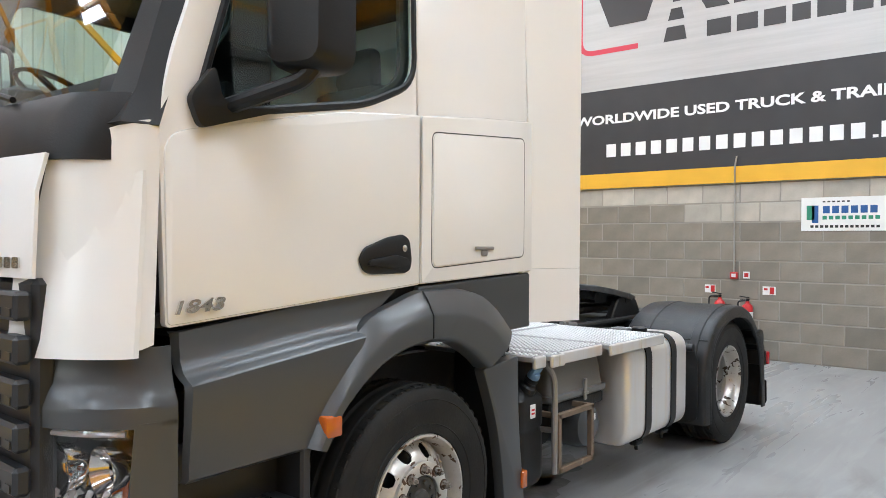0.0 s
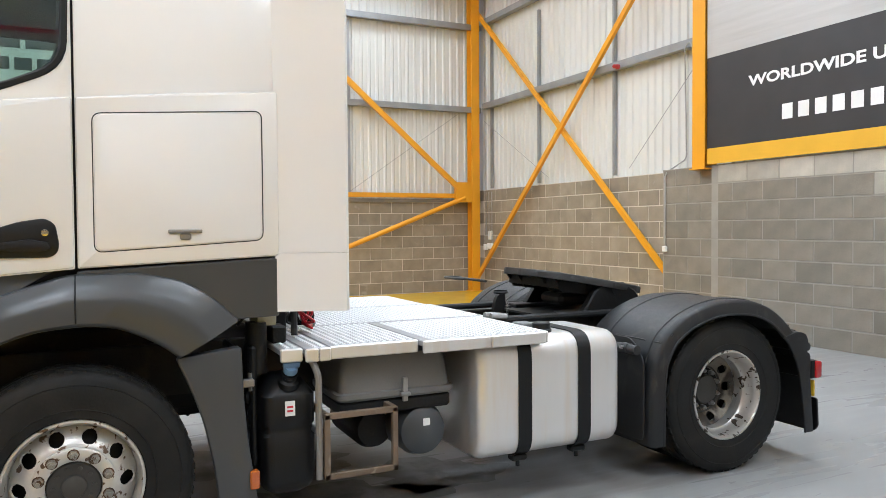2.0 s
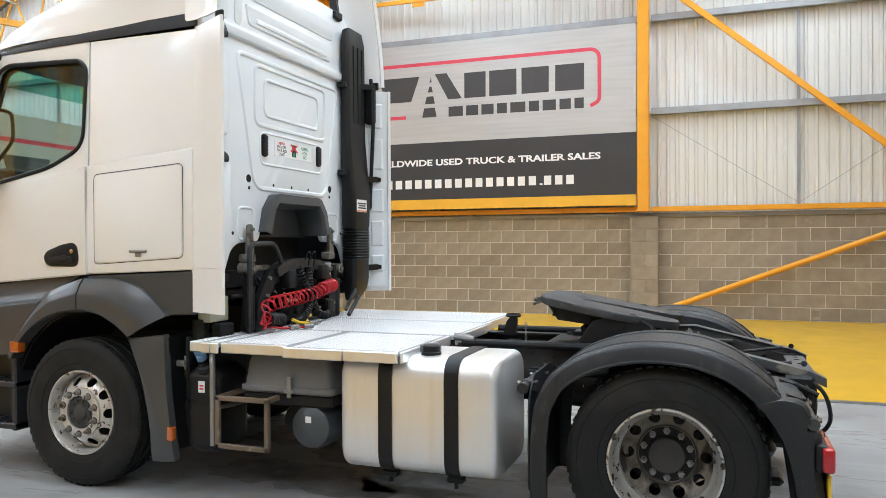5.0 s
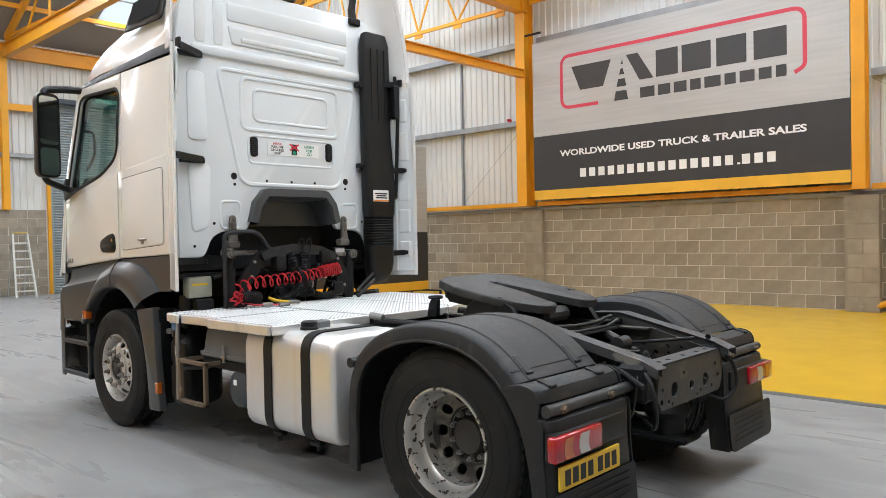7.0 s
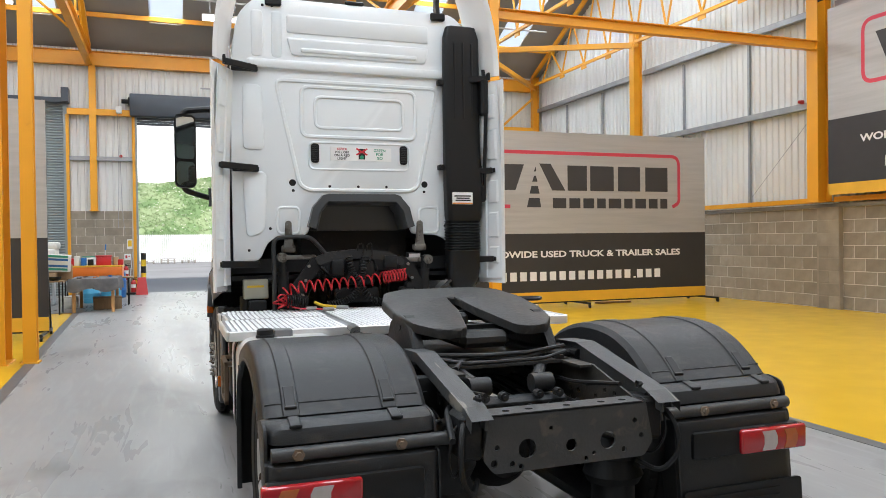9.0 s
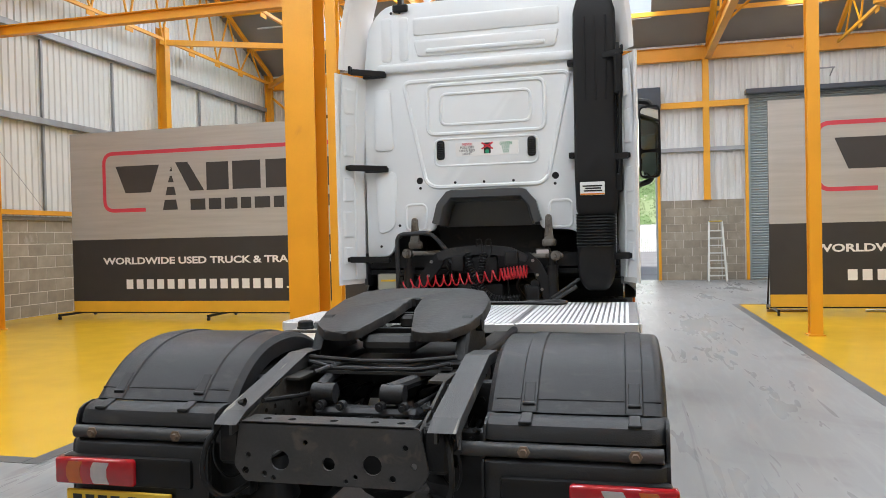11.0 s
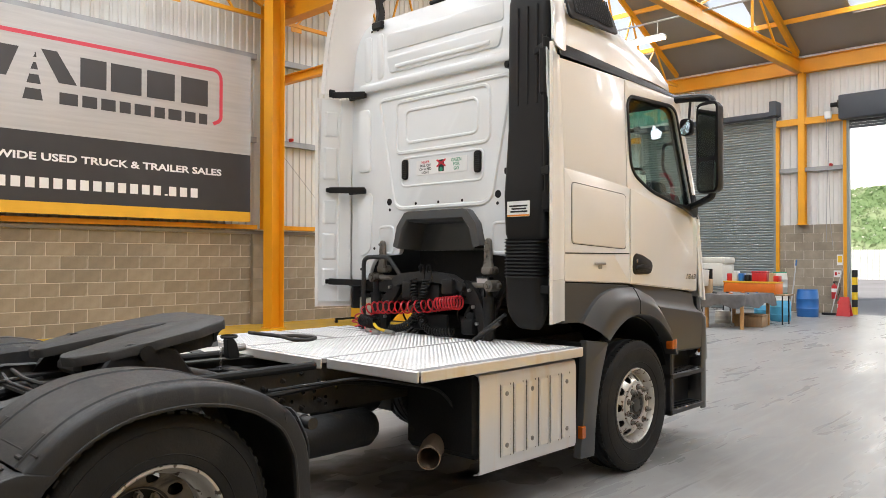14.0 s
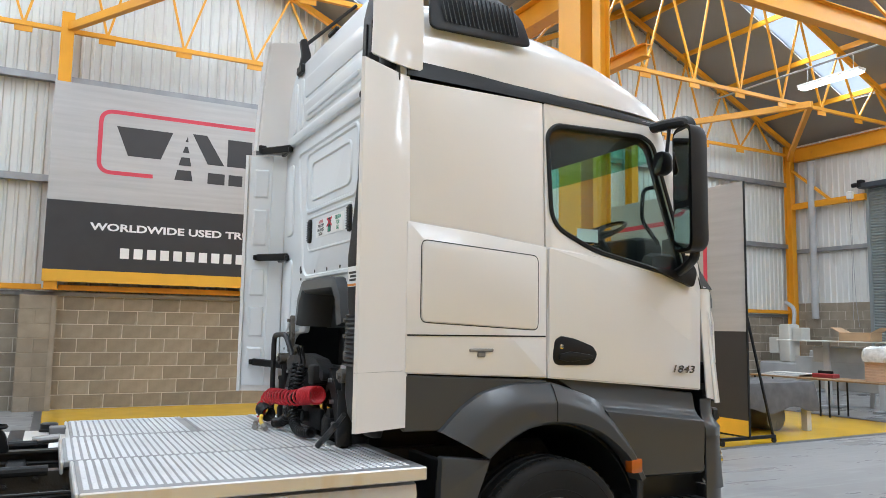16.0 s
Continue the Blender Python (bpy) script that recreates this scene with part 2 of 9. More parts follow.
def resin(name):
    """Grey resin floor: cloudy tone, old stains, and wear streaks along the aisle that change its gloss."""
    m = bpy.data.materials.new(name)
    m.use_nodes = True
    N, L = m.node_tree.nodes, m.node_tree.links
    p = N["Principled BSDF"]
    tc = N.new("ShaderNodeTexCoord")

    def noi(scale, detail, stretch=(1, 1, 1), turn=0.0, dist=0.0):
        mp = N.new("ShaderNodeMapping")
        mp.inputs["Scale"].default_value = stretch
        mp.inputs["Rotation"].default_value = (0, 0, radians(turn))
        L.new(tc.outputs["Object"], mp.inputs[0])
        n = N.new("ShaderNodeTexNoise")
        n.inputs["Scale"].default_value, n.inputs["Detail"].default_value, n.inputs["Distortion"].default_value = scale, detail, dist
        L.new(mp.outputs[0], n.inputs["Vector"])
        return n.outputs["Fac"]

    def span(src, a, b, lo=0.0, hi=1.0):
        r = N.new("ShaderNodeMapRange")
        for k, v in (("From Min", a), ("From Max", b), ("To Min", lo), ("To Max", hi)):
            r.inputs[k].default_value = v
        L.new(src, r.inputs["Value"])
        return r.outputs[0]

    def mix(fac, a, b):
        x = N.new("ShaderNodeMix")
        x.data_type = "RGBA"
        for sock, v in ((x.inputs["Factor"], fac), (x.inputs["A"], a), (x.inputs["B"], b)):
            if isinstance(v, tuple):
                sock.default_value = (*v, 1)
            else:
                L.new(v, sock)
        return x.outputs["Result"]

    def both(op, a, b):
        q = N.new("ShaderNodeMath")
        q.operation = op
        for k, v in enumerate((a, b)):
            if isinstance(v, float):
                q.inputs[k].default_value = v
            else:
                L.new(v, q.inputs[k])
        return q.outputs[0]

    col = mix(span(noi(0.6, 4.0, (1, 0.4, 1)), 0.3, 0.7), (0.248, 0.243, 0.235), (0.308, 0.303, 0.296))
    col = mix(span(noi(1.0, 9.0, (1, 0.7, 1), 0, 0.8), 0.56, 0.72, 0.0, 0.7), col, (0.155, 0.148, 0.138))
    sa, sb = noi(2.4, 9.0, (3.0, 0.30, 1), 7.0, 0.9), noi(2.8, 9.0, (3.2, 0.45, 1), -24.0, 1.0)
    streak = both("MAXIMUM", span(sa, 0.52, 0.74), span(sb, 0.54, 0.76))
    col = mix(both("MULTIPLY", streak, 0.16), col, (0.40, 0.40, 0.41))
    marks = both("MAXIMUM", span(noi(1.7, 8.0, (4.5, 0.16, 1), 4.0, 0.9), 0.68, 0.72), span(noi(14.0, 5.0, (1, 0.5, 1), 30.0), 0.70, 0.74))
    col = mix(both("MULTIPLY", marks, 0.4), col, (0.10, 0.098, 0.095))
    L.new(col, p.inputs["Base Color"])
    rough = both("SUBTRACT", span(noi(1.1, 6.0, (1, 0.3, 1), 3.0), 0.3, 0.7, 0.24, 0.46), both("MULTIPLY", streak, 0.11))
    L.new(rough, p.inputs["Roughness"])
    p.inputs["IOR"].default_value = 1.15
    bp = N.new("ShaderNodeBump")
    bp.inputs["Strength"].default_value, bp.inputs["Distance"].default_value = 0.06, 0.004
    L.new(noi(9.0, 5.0), bp.inputs["Height"])
    L.new(bp.outputs[0], p.inputs["Normal"])
    return m


PANE = milky("milky_rooflight_sheet", (0.80, 0.86, 0.90))
# One white paint; warm hall reflections and cool daylight are put into two tints.
WARMWHT = mat("warm_reflection_white", (0.82, 0.808, 0.790), 0.24, var=0.006, bump=0.0, coat=0.5, rough_var=0.02)
WHITE = mat("cab_white_paint", (0.78, 0.81, 0.82), 0.34, var=0.008, bump=0.01, coat=0.3, rough_var=0.04)
DGREY = mat("grey_moulded_plastic", (0.024, 0.025, 0.028), 0.42, var=0.04, bump=0.0, rough_var=0.03)
MGREY = mat("grey_bumper_plastic", (0.058, 0.061, 0.064), 0.30, var=0.02, bump=0.0, rough_var=0.02, coat=0.1)
MUDG = mat("weathered_black_mudguard", (0.0165, 0.0172, 0.0185), 0.46, spec=0.4, var=0.14, scale=5, bump=0.3, fine=150, dirt=(0.048, 0.044, 0.040), dirt_at=0.58, dirt_scale=6, dirt_soft=0.2, stretch=(1, 2.5, 1))
BLACK = mat("black_plastic", (0.006, 0.006, 0.0065), 0.45, spec=0.38, var=0.15, bump=0.15, fine=150)
FRAME = mat("black_chassis_paint", (0.008, 0.008, 0.0085), 0.55, var=0.25, scale=6, bump=0.5, fine=70, spec=0.35, dirt=(0.024, 0.020, 0.016), dirt_at=0.63, dirt_scale=7)
FRAMEG = mat("dusty_black_steel", (0.019, 0.019, 0.020), 0.5, var=0.25, scale=6, bump=0.4, fine=70, dirt=(0.05, 0.042, 0.035), dirt_at=0.62, dirt_scale=7)
RAILM = mat("dusty_brown_black_rail", (0.042, 0.038, 0.033), 0.6, var=0.25, scale=5, bump=0.4, fine=70, spec=0.35, dirt=(0.075, 0.060, 0.045), dirt_at=0.58, dirt_scale=6, dirt_soft=0.15)
XMEM = mat("dusty_grey_steel", (0.048, 0.048, 0.048), 0.5, var=0.25, scale=6, bump=0.4, fine=70, dirt=(0.085, 0.075, 0.062), dirt_at=0.62, dirt_scale=8)
GREASE = mat("greasy_fifth_wheel_steel", (0.030, 0.029, 0.028), 0.55, metal=0.0, spec=0.4, var=0.25, scale=7, bump=0.5, fine=45, dirt=(0.06, 0.055, 0.05), dirt_at=0.63, dirt_scale=9)
RAMP = mat("scraped_ramp_steel", (0.065, 0.066, 0.066), 0.5, metal=0.2, var=0.2, bump=0.4, dirt=(0.22, 0.20, 0.17), dirt_at=0.60, dirt_scale=4, stretch=(6, 1, 1))
RUBBER = mat("tyre_rubber", (0.010, 0.0098, 0.0095), 0.66, var=0.2, scale=5, bump=0.35, fine=90, spec=0.35, dirt=(0.022, 0.020, 0.017), dirt_at=0.52, dirt_scale=3, dirt_soft=0.2)
RIM = mat("worn_silver_wheel", (0.64, 0.62, 0.585), 0.34, metal=0.55, var=0.12, scale=8, bump=0.25, fine=60, dirt=(0.13, 0.08, 0.05), dirt_at=0.60, dirt_scale=24, dirt_soft=0.04)
# Rear barrel and disc colours hold recess shade as well as flaking and grime.
RIMB = mat("flaking_silver_wheel", (0.56, 0.545, 0.515), 0.34, metal=0.6, var=0.1, scale=8, bump=0.3, fine=60, dirt=(0.06, 0.042, 0.03), dirt_at=0.585, dirt_scale=20, dirt_soft=0.03)
RIMD = mat("grimy_shaded_wheel_disc", (0.22, 0.19, 0.148), 0.55, metal=0.1, var=0.25, scale=9, bump=0.3, dirt=(0.026, 0.019, 0.014), dirt_at=0.47, dirt_scale=6, dirt_soft=0.12)
RUSTDK = mat("dark_rust", (0.10, 0.052, 0.028), 0.7, var=0.3, scale=20, bump=0.4, dirt=(0.04, 0.025, 0.018), dirt_at=0.55, dirt_scale=25)
NUT = mat("greasy_wheel_nut", (0.34, 0.32, 0.29), 0.38, metal=0.7, var=0.25, bump=0.3, dirt=(0.10, 0.06, 0.035), dirt_at=0.55, dirt_scale=30)
HUB = mat("dusty_hub", (0.055, 0.051, 0.045), 0.7, var=0.25, bump=0.4)
ALU = mat("brushed_aluminium", (0.82, 0.81, 0.795), 0.36, metal=0.65, var=0.025, scale=1.2, fine=6, bump=0.0, stretch=(1, 5, 0.4), dirt=(0.76, 0.66, 0.53), dirt_at=0.52, dirt_scale=1.6, dirt_soft=0.3, rough_var=0.05)
# One aluminium plate; darker base and lighter studs put relief contrast into the colour.
TREAD = mat("aluminium_tread_plate", (0.36, 0.362, 0.365), 0.45, metal=0.35, var=0.06, bump=0.0, dirt=(0.27, 0.266, 0.258), dirt_at=0.5, dirt_scale=4, dirt_soft=0.25)
STUD = mat("bright_tread_ridge", (0.80, 0.805, 0.81), 0.42, metal=0.3, var=0.06, bump=0.05)
DUSTM = mat("dusty_bare_metal", (0.17, 0.155, 0.135), 0.6, metal=0.3, var=0.2, scale=9, bump=0.4, dirt=(0.07, 0.055, 0.042), dirt_at=0.54, dirt_scale=12)
STEEL = mat("dull_steel", (0.34, 0.33, 0.32), 0.42, metal=0.8, var=0.15, bump=0.3)
RUST = mat("rusty_brown_steel", (0.20, 0.145, 0.10), 0.65, metal=0.2, var=0.2, bump=0.5, dirt=(0.30, 0.24, 0.18), dirt_at=0.6, dirt_scale=8)
CHROME = mat("chrome", (0.80, 0.79, 0.77), 0.12, metal=1.0, var=0.03, bump=0.0, rough_var=0.05)
BATT = mat("grey_box_plastic", (0.17, 0.17, 0.17), 0.5, var=0.12, bump=0.25, fine=120, dirt=(0.24, 0.225, 0.2), dirt_at=0.62)
TANKG = mat("grey_air_tank_paint", (0.060, 0.066, 0.072), 0.35, var=0.1, bump=0.1)
RED = mat("red_coil_plastic", (0.55, 0.02, 0.03), 0.3, var=0.1, bump=0.0)
REDLENS = mat("red_lamp_lens", (0.42, 0.008, 0.014), 0.12, var=0.1, scale=30, bump=0.0, coat=0.8)
AMBERLENS = mat("amber_lamp_lens", (0.50, 0.11, 0.012), 0.14, var=0.1, scale=30, bump=0.0, coat=0.8)
CLEARLENS = mat("clear_lamp_lens", (0.50, 0.45, 0.44), 0.12, var=0.08, scale=30, bump=0.0, coat=0.8)
PLATEY = mat("yellow_plate", (0.80, 0.52, 0.03), 0.35, var=0.04, bump=0.0)
INK = mat("black_ink", (0.015, 0.015, 0.015), 0.5, var=0.05, bump=0.0)
WHITEP = mat("white_sticker", (0.85, 0.85, 0.83), 0.4, var=0.03, bump=0.0)
REDINK = mat("red_ink", (0.62, 0.03, 0.05), 0.5, var=0.05, bump=0.0)
GREENINK = mat("green_ink", (0.02, 0.30, 0.16), 0.5, var=0.05, bump=0.0)
ORANGEINK = mat("orange_ink", (0.80, 0.28, 0.03), 0.5, var=0.05, bump=0.0)
GLASS = glass("window_glass", (0.80, 0.90, 0.87))
TINT = glass("green_tint_glass", (0.28, 0.72, 0.60))
SEATM = mat("dark_seat_cloth", (0.035, 0.035, 0.038), 0.9, var=0.2, bump=0.4)
MIRROR = mat("mirror_glass", (0.62, 0.65, 0.66), 0.03, metal=1.0, var=0.0, bump=0.0, rough_var=0.01)

YSTEEL = mat("orange_steel_paint", (0.76, 0.34, 0.012), 0.42, var=0.06, scale=1.5, bump=0.1, dirt=(0.60, 0.25, 0.02), dirt_at=0.68, dirt_scale=2)
GIRT = mat("galvanised_girt", (0.33, 0.34, 0.35), 0.45, metal=0.5, var=0.12, bump=0.2)
CLAD = mat("white_ribbed_liner", (0.66, 0.66, 0.635), 0.55, var=0.05, scale=0.7, bump=0.05, fine=20, dirt=(0.58, 0.57, 0.53), dirt_at=0.62, dirt_scale=1.2, stretch=(1, 1, 0.25))
DECK = mat("grey_roof_liner", (0.25, 0.248, 0.245), 0.6, var=0.08, scale=0.8, bump=0.1)
BLOCK = mat("grey_concrete_block", (0.300, 0.256, 0.198), 0.9, var=0.14, scale=4, fine=90, bump=0.9, island=0.15, dirt=(0.36, 0.32, 0.27), dirt_at=0.66, dirt_scale=3)
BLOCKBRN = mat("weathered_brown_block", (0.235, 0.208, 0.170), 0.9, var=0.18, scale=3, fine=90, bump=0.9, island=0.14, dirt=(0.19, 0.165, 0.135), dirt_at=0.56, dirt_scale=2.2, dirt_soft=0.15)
BLOCKPALE = mat("pale_concrete_block", (0.46, 0.425, 0.365), 0.9, var=0.12, scale=4, fine=90, bump=0.9, island=0.14)
MORTAR = mat("pale_mortar", (0.62, 0.565, 0.48), 0.95, var=0.1, fine=120, bump=0.8)
CONC = mat("concrete_cill", (0.24, 0.235, 0.225), 0.85, var=0.1, bump=0.5)
GFLOOR = resin("polished_grey_floor")
YFLOOR = mat("polished_yellow_floor", (0.66, 0.39, 0.02), 0.22, var=0.04, scale=0.6, fine=2.2, bump=0.0, rough_var=0.06, spec=0.2, dirt=(0.62, 0.36, 0.02), dirt_at=0.50, dirt_scale=0.8, dirt_soft=0.3)
TAPE = mat("dark_grey_floor_line", (0.10, 0.10, 0.10), 0.45, var=0.12, bump=0.1)
SHUT = mat("grey_shutter_paint", (0.27, 0.30, 0.305), 0.45, metal=0.2, var=0.06, bump=0.1)
SHUTDK = mat("dark_shutter_paint", (0.05, 0.06, 0.075), 0.45, var=0.06, bump=0.1)
BANSIL = mat("brushed_silver_banner", (0.47, 0.463, 0.455), 0.42, var=0.07, scale=1.4, fine=14, bump=0.0, stretch=(0.5, 0.5, 9), metal=0.25)
BANBLK = mat("charcoal_banner", (0.035, 0.034, 0.036), 0.5, var=0.08, bump=0.03)
BANDRK = mat("charcoal_print", (0.045, 0.043, 0.045), 0.5, var=0.05, bump=0.0)
BANRED = mat("red_print", (0.62, 0.055, 0.09), 0.5, var=0.04, bump=0.0)
BANWHT = mat("white_print", (0.82, 0.82, 0.82), 0.5, var=0.03, bump=0.0)
BANYEL = mat("yellow_print", (0.76, 0.42, 0.03), 0.5, var=0.05, bump=0.03)
CONDUIT = mat("galvanised_conduit", (0.45, 0.45, 0.44), 0.4, metal=0.6, var=0.1, bump=0.1)

# ---------------------------------------------------------------- the hall
XE, XW, YN, YS = 12.25, -12.25, 23.2, -5.4
RIDGES, SLOPE, EAVES = (2.0, 16.0), 0.46, 8.1


def roof_z(y):
    return EAVES + SLOPE * (7.0 - abs(y - (RIDGES[0] if y < 9 else RIDGES[1])))


def struct(name, bm, material, label, category, smooth=False):
    return solo(name, bm, material, label, category, kind="structure", smooth=smooth)


# floor: a grey aisle between yellow areas, with dark lines between them
FW0, FW1, FE = -3.20, -3.72, 3.52      # the west line runs a little askew


def slab(bm, pts, z0, z1):
    plate(bm, pts, lambda u, v: (u, v, z0), (0, 0, z1 - z0))


bm = B()
slab(bm, [(FW0, 1.2), (FE, 1.2), (FE, 14.2), (FE, 16.2), (FW1, 16.2)], -0.2, 0.0)
box(bm, FW1, XE, 16.2, YN, -0.2, 0.0)
box(bm, FE, XE, 14.2, 16.2, -0.2, 0.0)
box(bm, XW, FW1, 16.2, YN, -0.2, 0.0)
box(bm, XW, FE, YS, 1.2, -0.2, 0.0)
bmesh.ops.recalc_face_normals(bm, faces=bm.faces)
floor = struct("floor", bm, GFLOOR, "polished grey resin floor with tyre marks and scuffs", "floor")
bm = B()
box(bm, FE, XE, YS, 14.2, -0.2, -0.001)
slab(bm, [(XW, 1.2), (FW0, 1.2), (FW1, 16.2), (XW, 16.2)], -0.2, -0.001)
bmesh.ops.recalc_face_normals(bm, faces=bm.faces)
part("floor_marking", bm, YFLOOR, floor, "glossy yellow resin floor area", False)
bm = B()
box(bm, FE - 0.07, FE + 0.07, YS, 14.2, 0.0005, 0.004)
slab(bm, [(FW0 - 0.07, 1.13), (FW0 + 0.07, 1.13), (FW1 + 0.07, 16.2), (FW1 - 0.07, 16.2)], 0.0005, 0.004)
box(bm, FE + 0.07, XE, 14.13, 14.27, 0.0005, 0.004)
box(bm, XW, FW1 - 0.07, 16.13, 16.27, 0.0005, 0.004)
box(bm, XW, FW0 - 0.08, 1.13, 1.27, 0.0005, 0.004)
bmesh.ops.recalc_face_normals(bm, faces=bm.faces)
part("floor_line", bm, TAPE, floor, "dark grey line between floor areas", False)


STAIN = mat("old_oil_stain", (0.165, 0.158, 0.147), 0.65, var=0.3, scale=6, bump=0.05, fine=30, dirt=(0.22, 0.214, 0.205), dirt_at=0.46, dirt_scale=5, dirt_soft=0.2)
spill = random.Random(31)
for x, y, r in ((-0.55, 2.35, 0.36), (-0.35, 1.75, 0.36), (0.25, 2.55, 0.34), (0.75, 1.35, 0.30), (0.1, 0.9, 0.26), (-0.5, 3.0, 0.28), (0.5, 3.2, 0.35), (0.95, 2.0, 0.16)):
    bm = B()
    ph = [spill.uniform(0, 6.28) for _ in range(4)]
    ring_v = []
    for k in range(48):
        a = 2 * math.pi * k / 48
        rr = r * (1 + 0.22 * math.sin(2 * a + ph[0]) + 0.16 * math.sin(3 * a + ph[1]) + 0.10 * math.sin(7 * a + ph[2]) + 0.06 * math.sin(13 * a + ph[3]))
        ring_v.append(bm.verts.new((x + 0.8 * rr * math.cos(a), y + 1.3 * rr * math.sin(a), 0.0012)))
    bm.faces.new(ring_v)
    part("oil_stain", bm, STAIN, floor, "dark dried oil stain", False)


def ribbed(bm, along, a0, a1, face, inward, z0, z1, pitch=0.2, top=None):
    """White trapezoid-rib liner sheet on a wall: along 'x' or 'y'; z1 or top(a) gives its upper edge."""
    n = max(1, round((a1 - a0) / pitch))
    p = (a1 - a0) / n
    pts = []
    for i in range(n):
        for f, d in ((0.0, 0.0), (0.55, 0.0), (0.66, 0.032), (0.89, 0.032)):
            pts.append((a0 + (i + f) * p, d))
    pts.append((a1, 0.0))
    rows = [[], []]
    for a, d in pts:
        zt = top(a) if top else z1
        q = face + inward * d
        for r, z in ((0, z0), (1, zt)):
            rows[r].append((a, q, z) if along == "x" else (q, a, z))
    loft(bm, rows)
    return bm


def back_slab(bm, along, a0, a1, face, outward, z0, z1):
    lo, hi = sorted((face + outward * 0.02, face + outward * 0.16))
    if along == "x":
        box(bm, a0, a1, lo, hi, z0, z1)
    else:
        box(bm, lo, hi, a0, a1, z0, z1)


# upper walls: liner sheets on a closed outer skin
def wall(name, label):
    return tagged(new(name), label, "wall", kind="structure")


wall_east, wall_west = wall("wall_east", "block wall below white ribbed liner sheets"), wall("wall_west", "block wall below white ribbed liner sheets")
wall_north, wall_south = wall("wall_north", "block wall and white liner with three shutter doors"), wall("wall_south", "grey block wall below white ribbed liner")
for w, x, s in ((wall_east, XE, 1), (wall_west, XW, -1)):
    part("liner_sheet", ribbed(B(), "y", YS, YN, x + s * 0.10, -s, 2.3, 0, top=lambda y: roof_z(y) - 0.02), CLAD, w, "white ribbed metal liner", False)
    bm = B()
    for y0, y1 in ((YS, 2.0), (2.0, 9.0), (9.0, 16.0), (16.0, YN)):
        lo, hi = sorted((x + s * 0.12, x + s * 0.3))
        V = []
        for xx in (lo, hi):
            V.append([bm.verts.new((xx, y, z)) for y, z in ((y0, 2.2), (y1, 2.2), (y1, roof_z(y1 - 1e-6 if y1 == 9 else y1)), (y0, roof_z(y0)))])
        for k in range(4):
            bm.faces.new((V[0][k], V[0][(k + 1) % 4], V[1][(k + 1) % 4], V[1][k]))
        bm.faces.new(V[0][::-1])
        bm.faces.new(V[1])
    part("outer_skin", bm, CLAD, w, "", False)
part("liner_sheet", ribbed(B(), "x", XW, XE, YS - 0.10, 1, 2.55, EAVES), CLAD, wall_south, "white ribbed metal liner", False)
bm = B()
back_slab(bm, "x", XW - 0.3, XE + 0.3, YS - 0.10, -1, 2.3, EAVES + 0.1)
part("outer_skin", bm, CLAD, wall_south, "", False)
DOORS = ((-9.4, -4.7, 6.15), (-2.6, 2.25, 5.8), (5.2, 10.2, 6.15))
bmL, bmS = B(), B()
edges = [XW] + [e for a, b, z in DOORS for e in (a, b)] + [XE]
for a, b in zip(edges[::2], edges[1::2]):
    ribbed(bmL, "x", a, b, YN + 0.10, -1, 2.65, EAVES)
    back_slab(bmS, "x", a - (0.3 if a == XW else 0), b + (0.3 if b == XE else 0), YN + 0.10, 1, 0.0, EAVES + 0.1)
for a, b, z in DOORS:
    ribbed(bmL, "x", a, b, YN + 0.10, -1, z, EAVES)
    back_slab(bmS, "x", a, b, YN + 0.10, 1, z, EAVES + 0.1)
part("liner_sheet", bmL, CLAD, wall_north, "white ribbed metal liner", False)
part("outer_skin", bmS, CLAD, wall_north, "", False)


# block walls: every block a piece, on a recessed mortar bed
def block_mesh(w, h, d, mt):
    b = B()
    c = 0.004
    vs = [b.verts.new((x, -d, z)) for x, z in ((c, c), (w - c, c), (w - c, h - c), (c, h - c))]
    ws = [b.verts.new((x, 0.0, z)) for x, z in ((0, 0), (w, 0), (w, h), (0, h))]
    us = [b.verts.new((x, -d + c, z)) for x, z in ((0, 0), (w, 0), (w, h), (0, h))]
    b.faces.new(vs)
    for k in range(4):
        j = (k + 1) % 4
        b.faces.new((us[k], us[j], vs[j], vs[k]))
        b.faces.new((ws[k], ws[j], us[j], us[k]))
    bmesh.ops.recalc_face_normals(b, faces=b.faces)
    me = lift(b)
    me.name = "block"
    me.materials.append(mt)
    return me


BW, BH = 0.56, 0.281
MESHES = {(f, p): block_mesh(w, BH - 0.016, 0.006, (BLOCK, BLOCKPALE, BLOCKBRN)[p]) for f, w in ((0, BW - 0.016), (1, BW / 2 - 0.016)) for p in (0, 1, 2)}


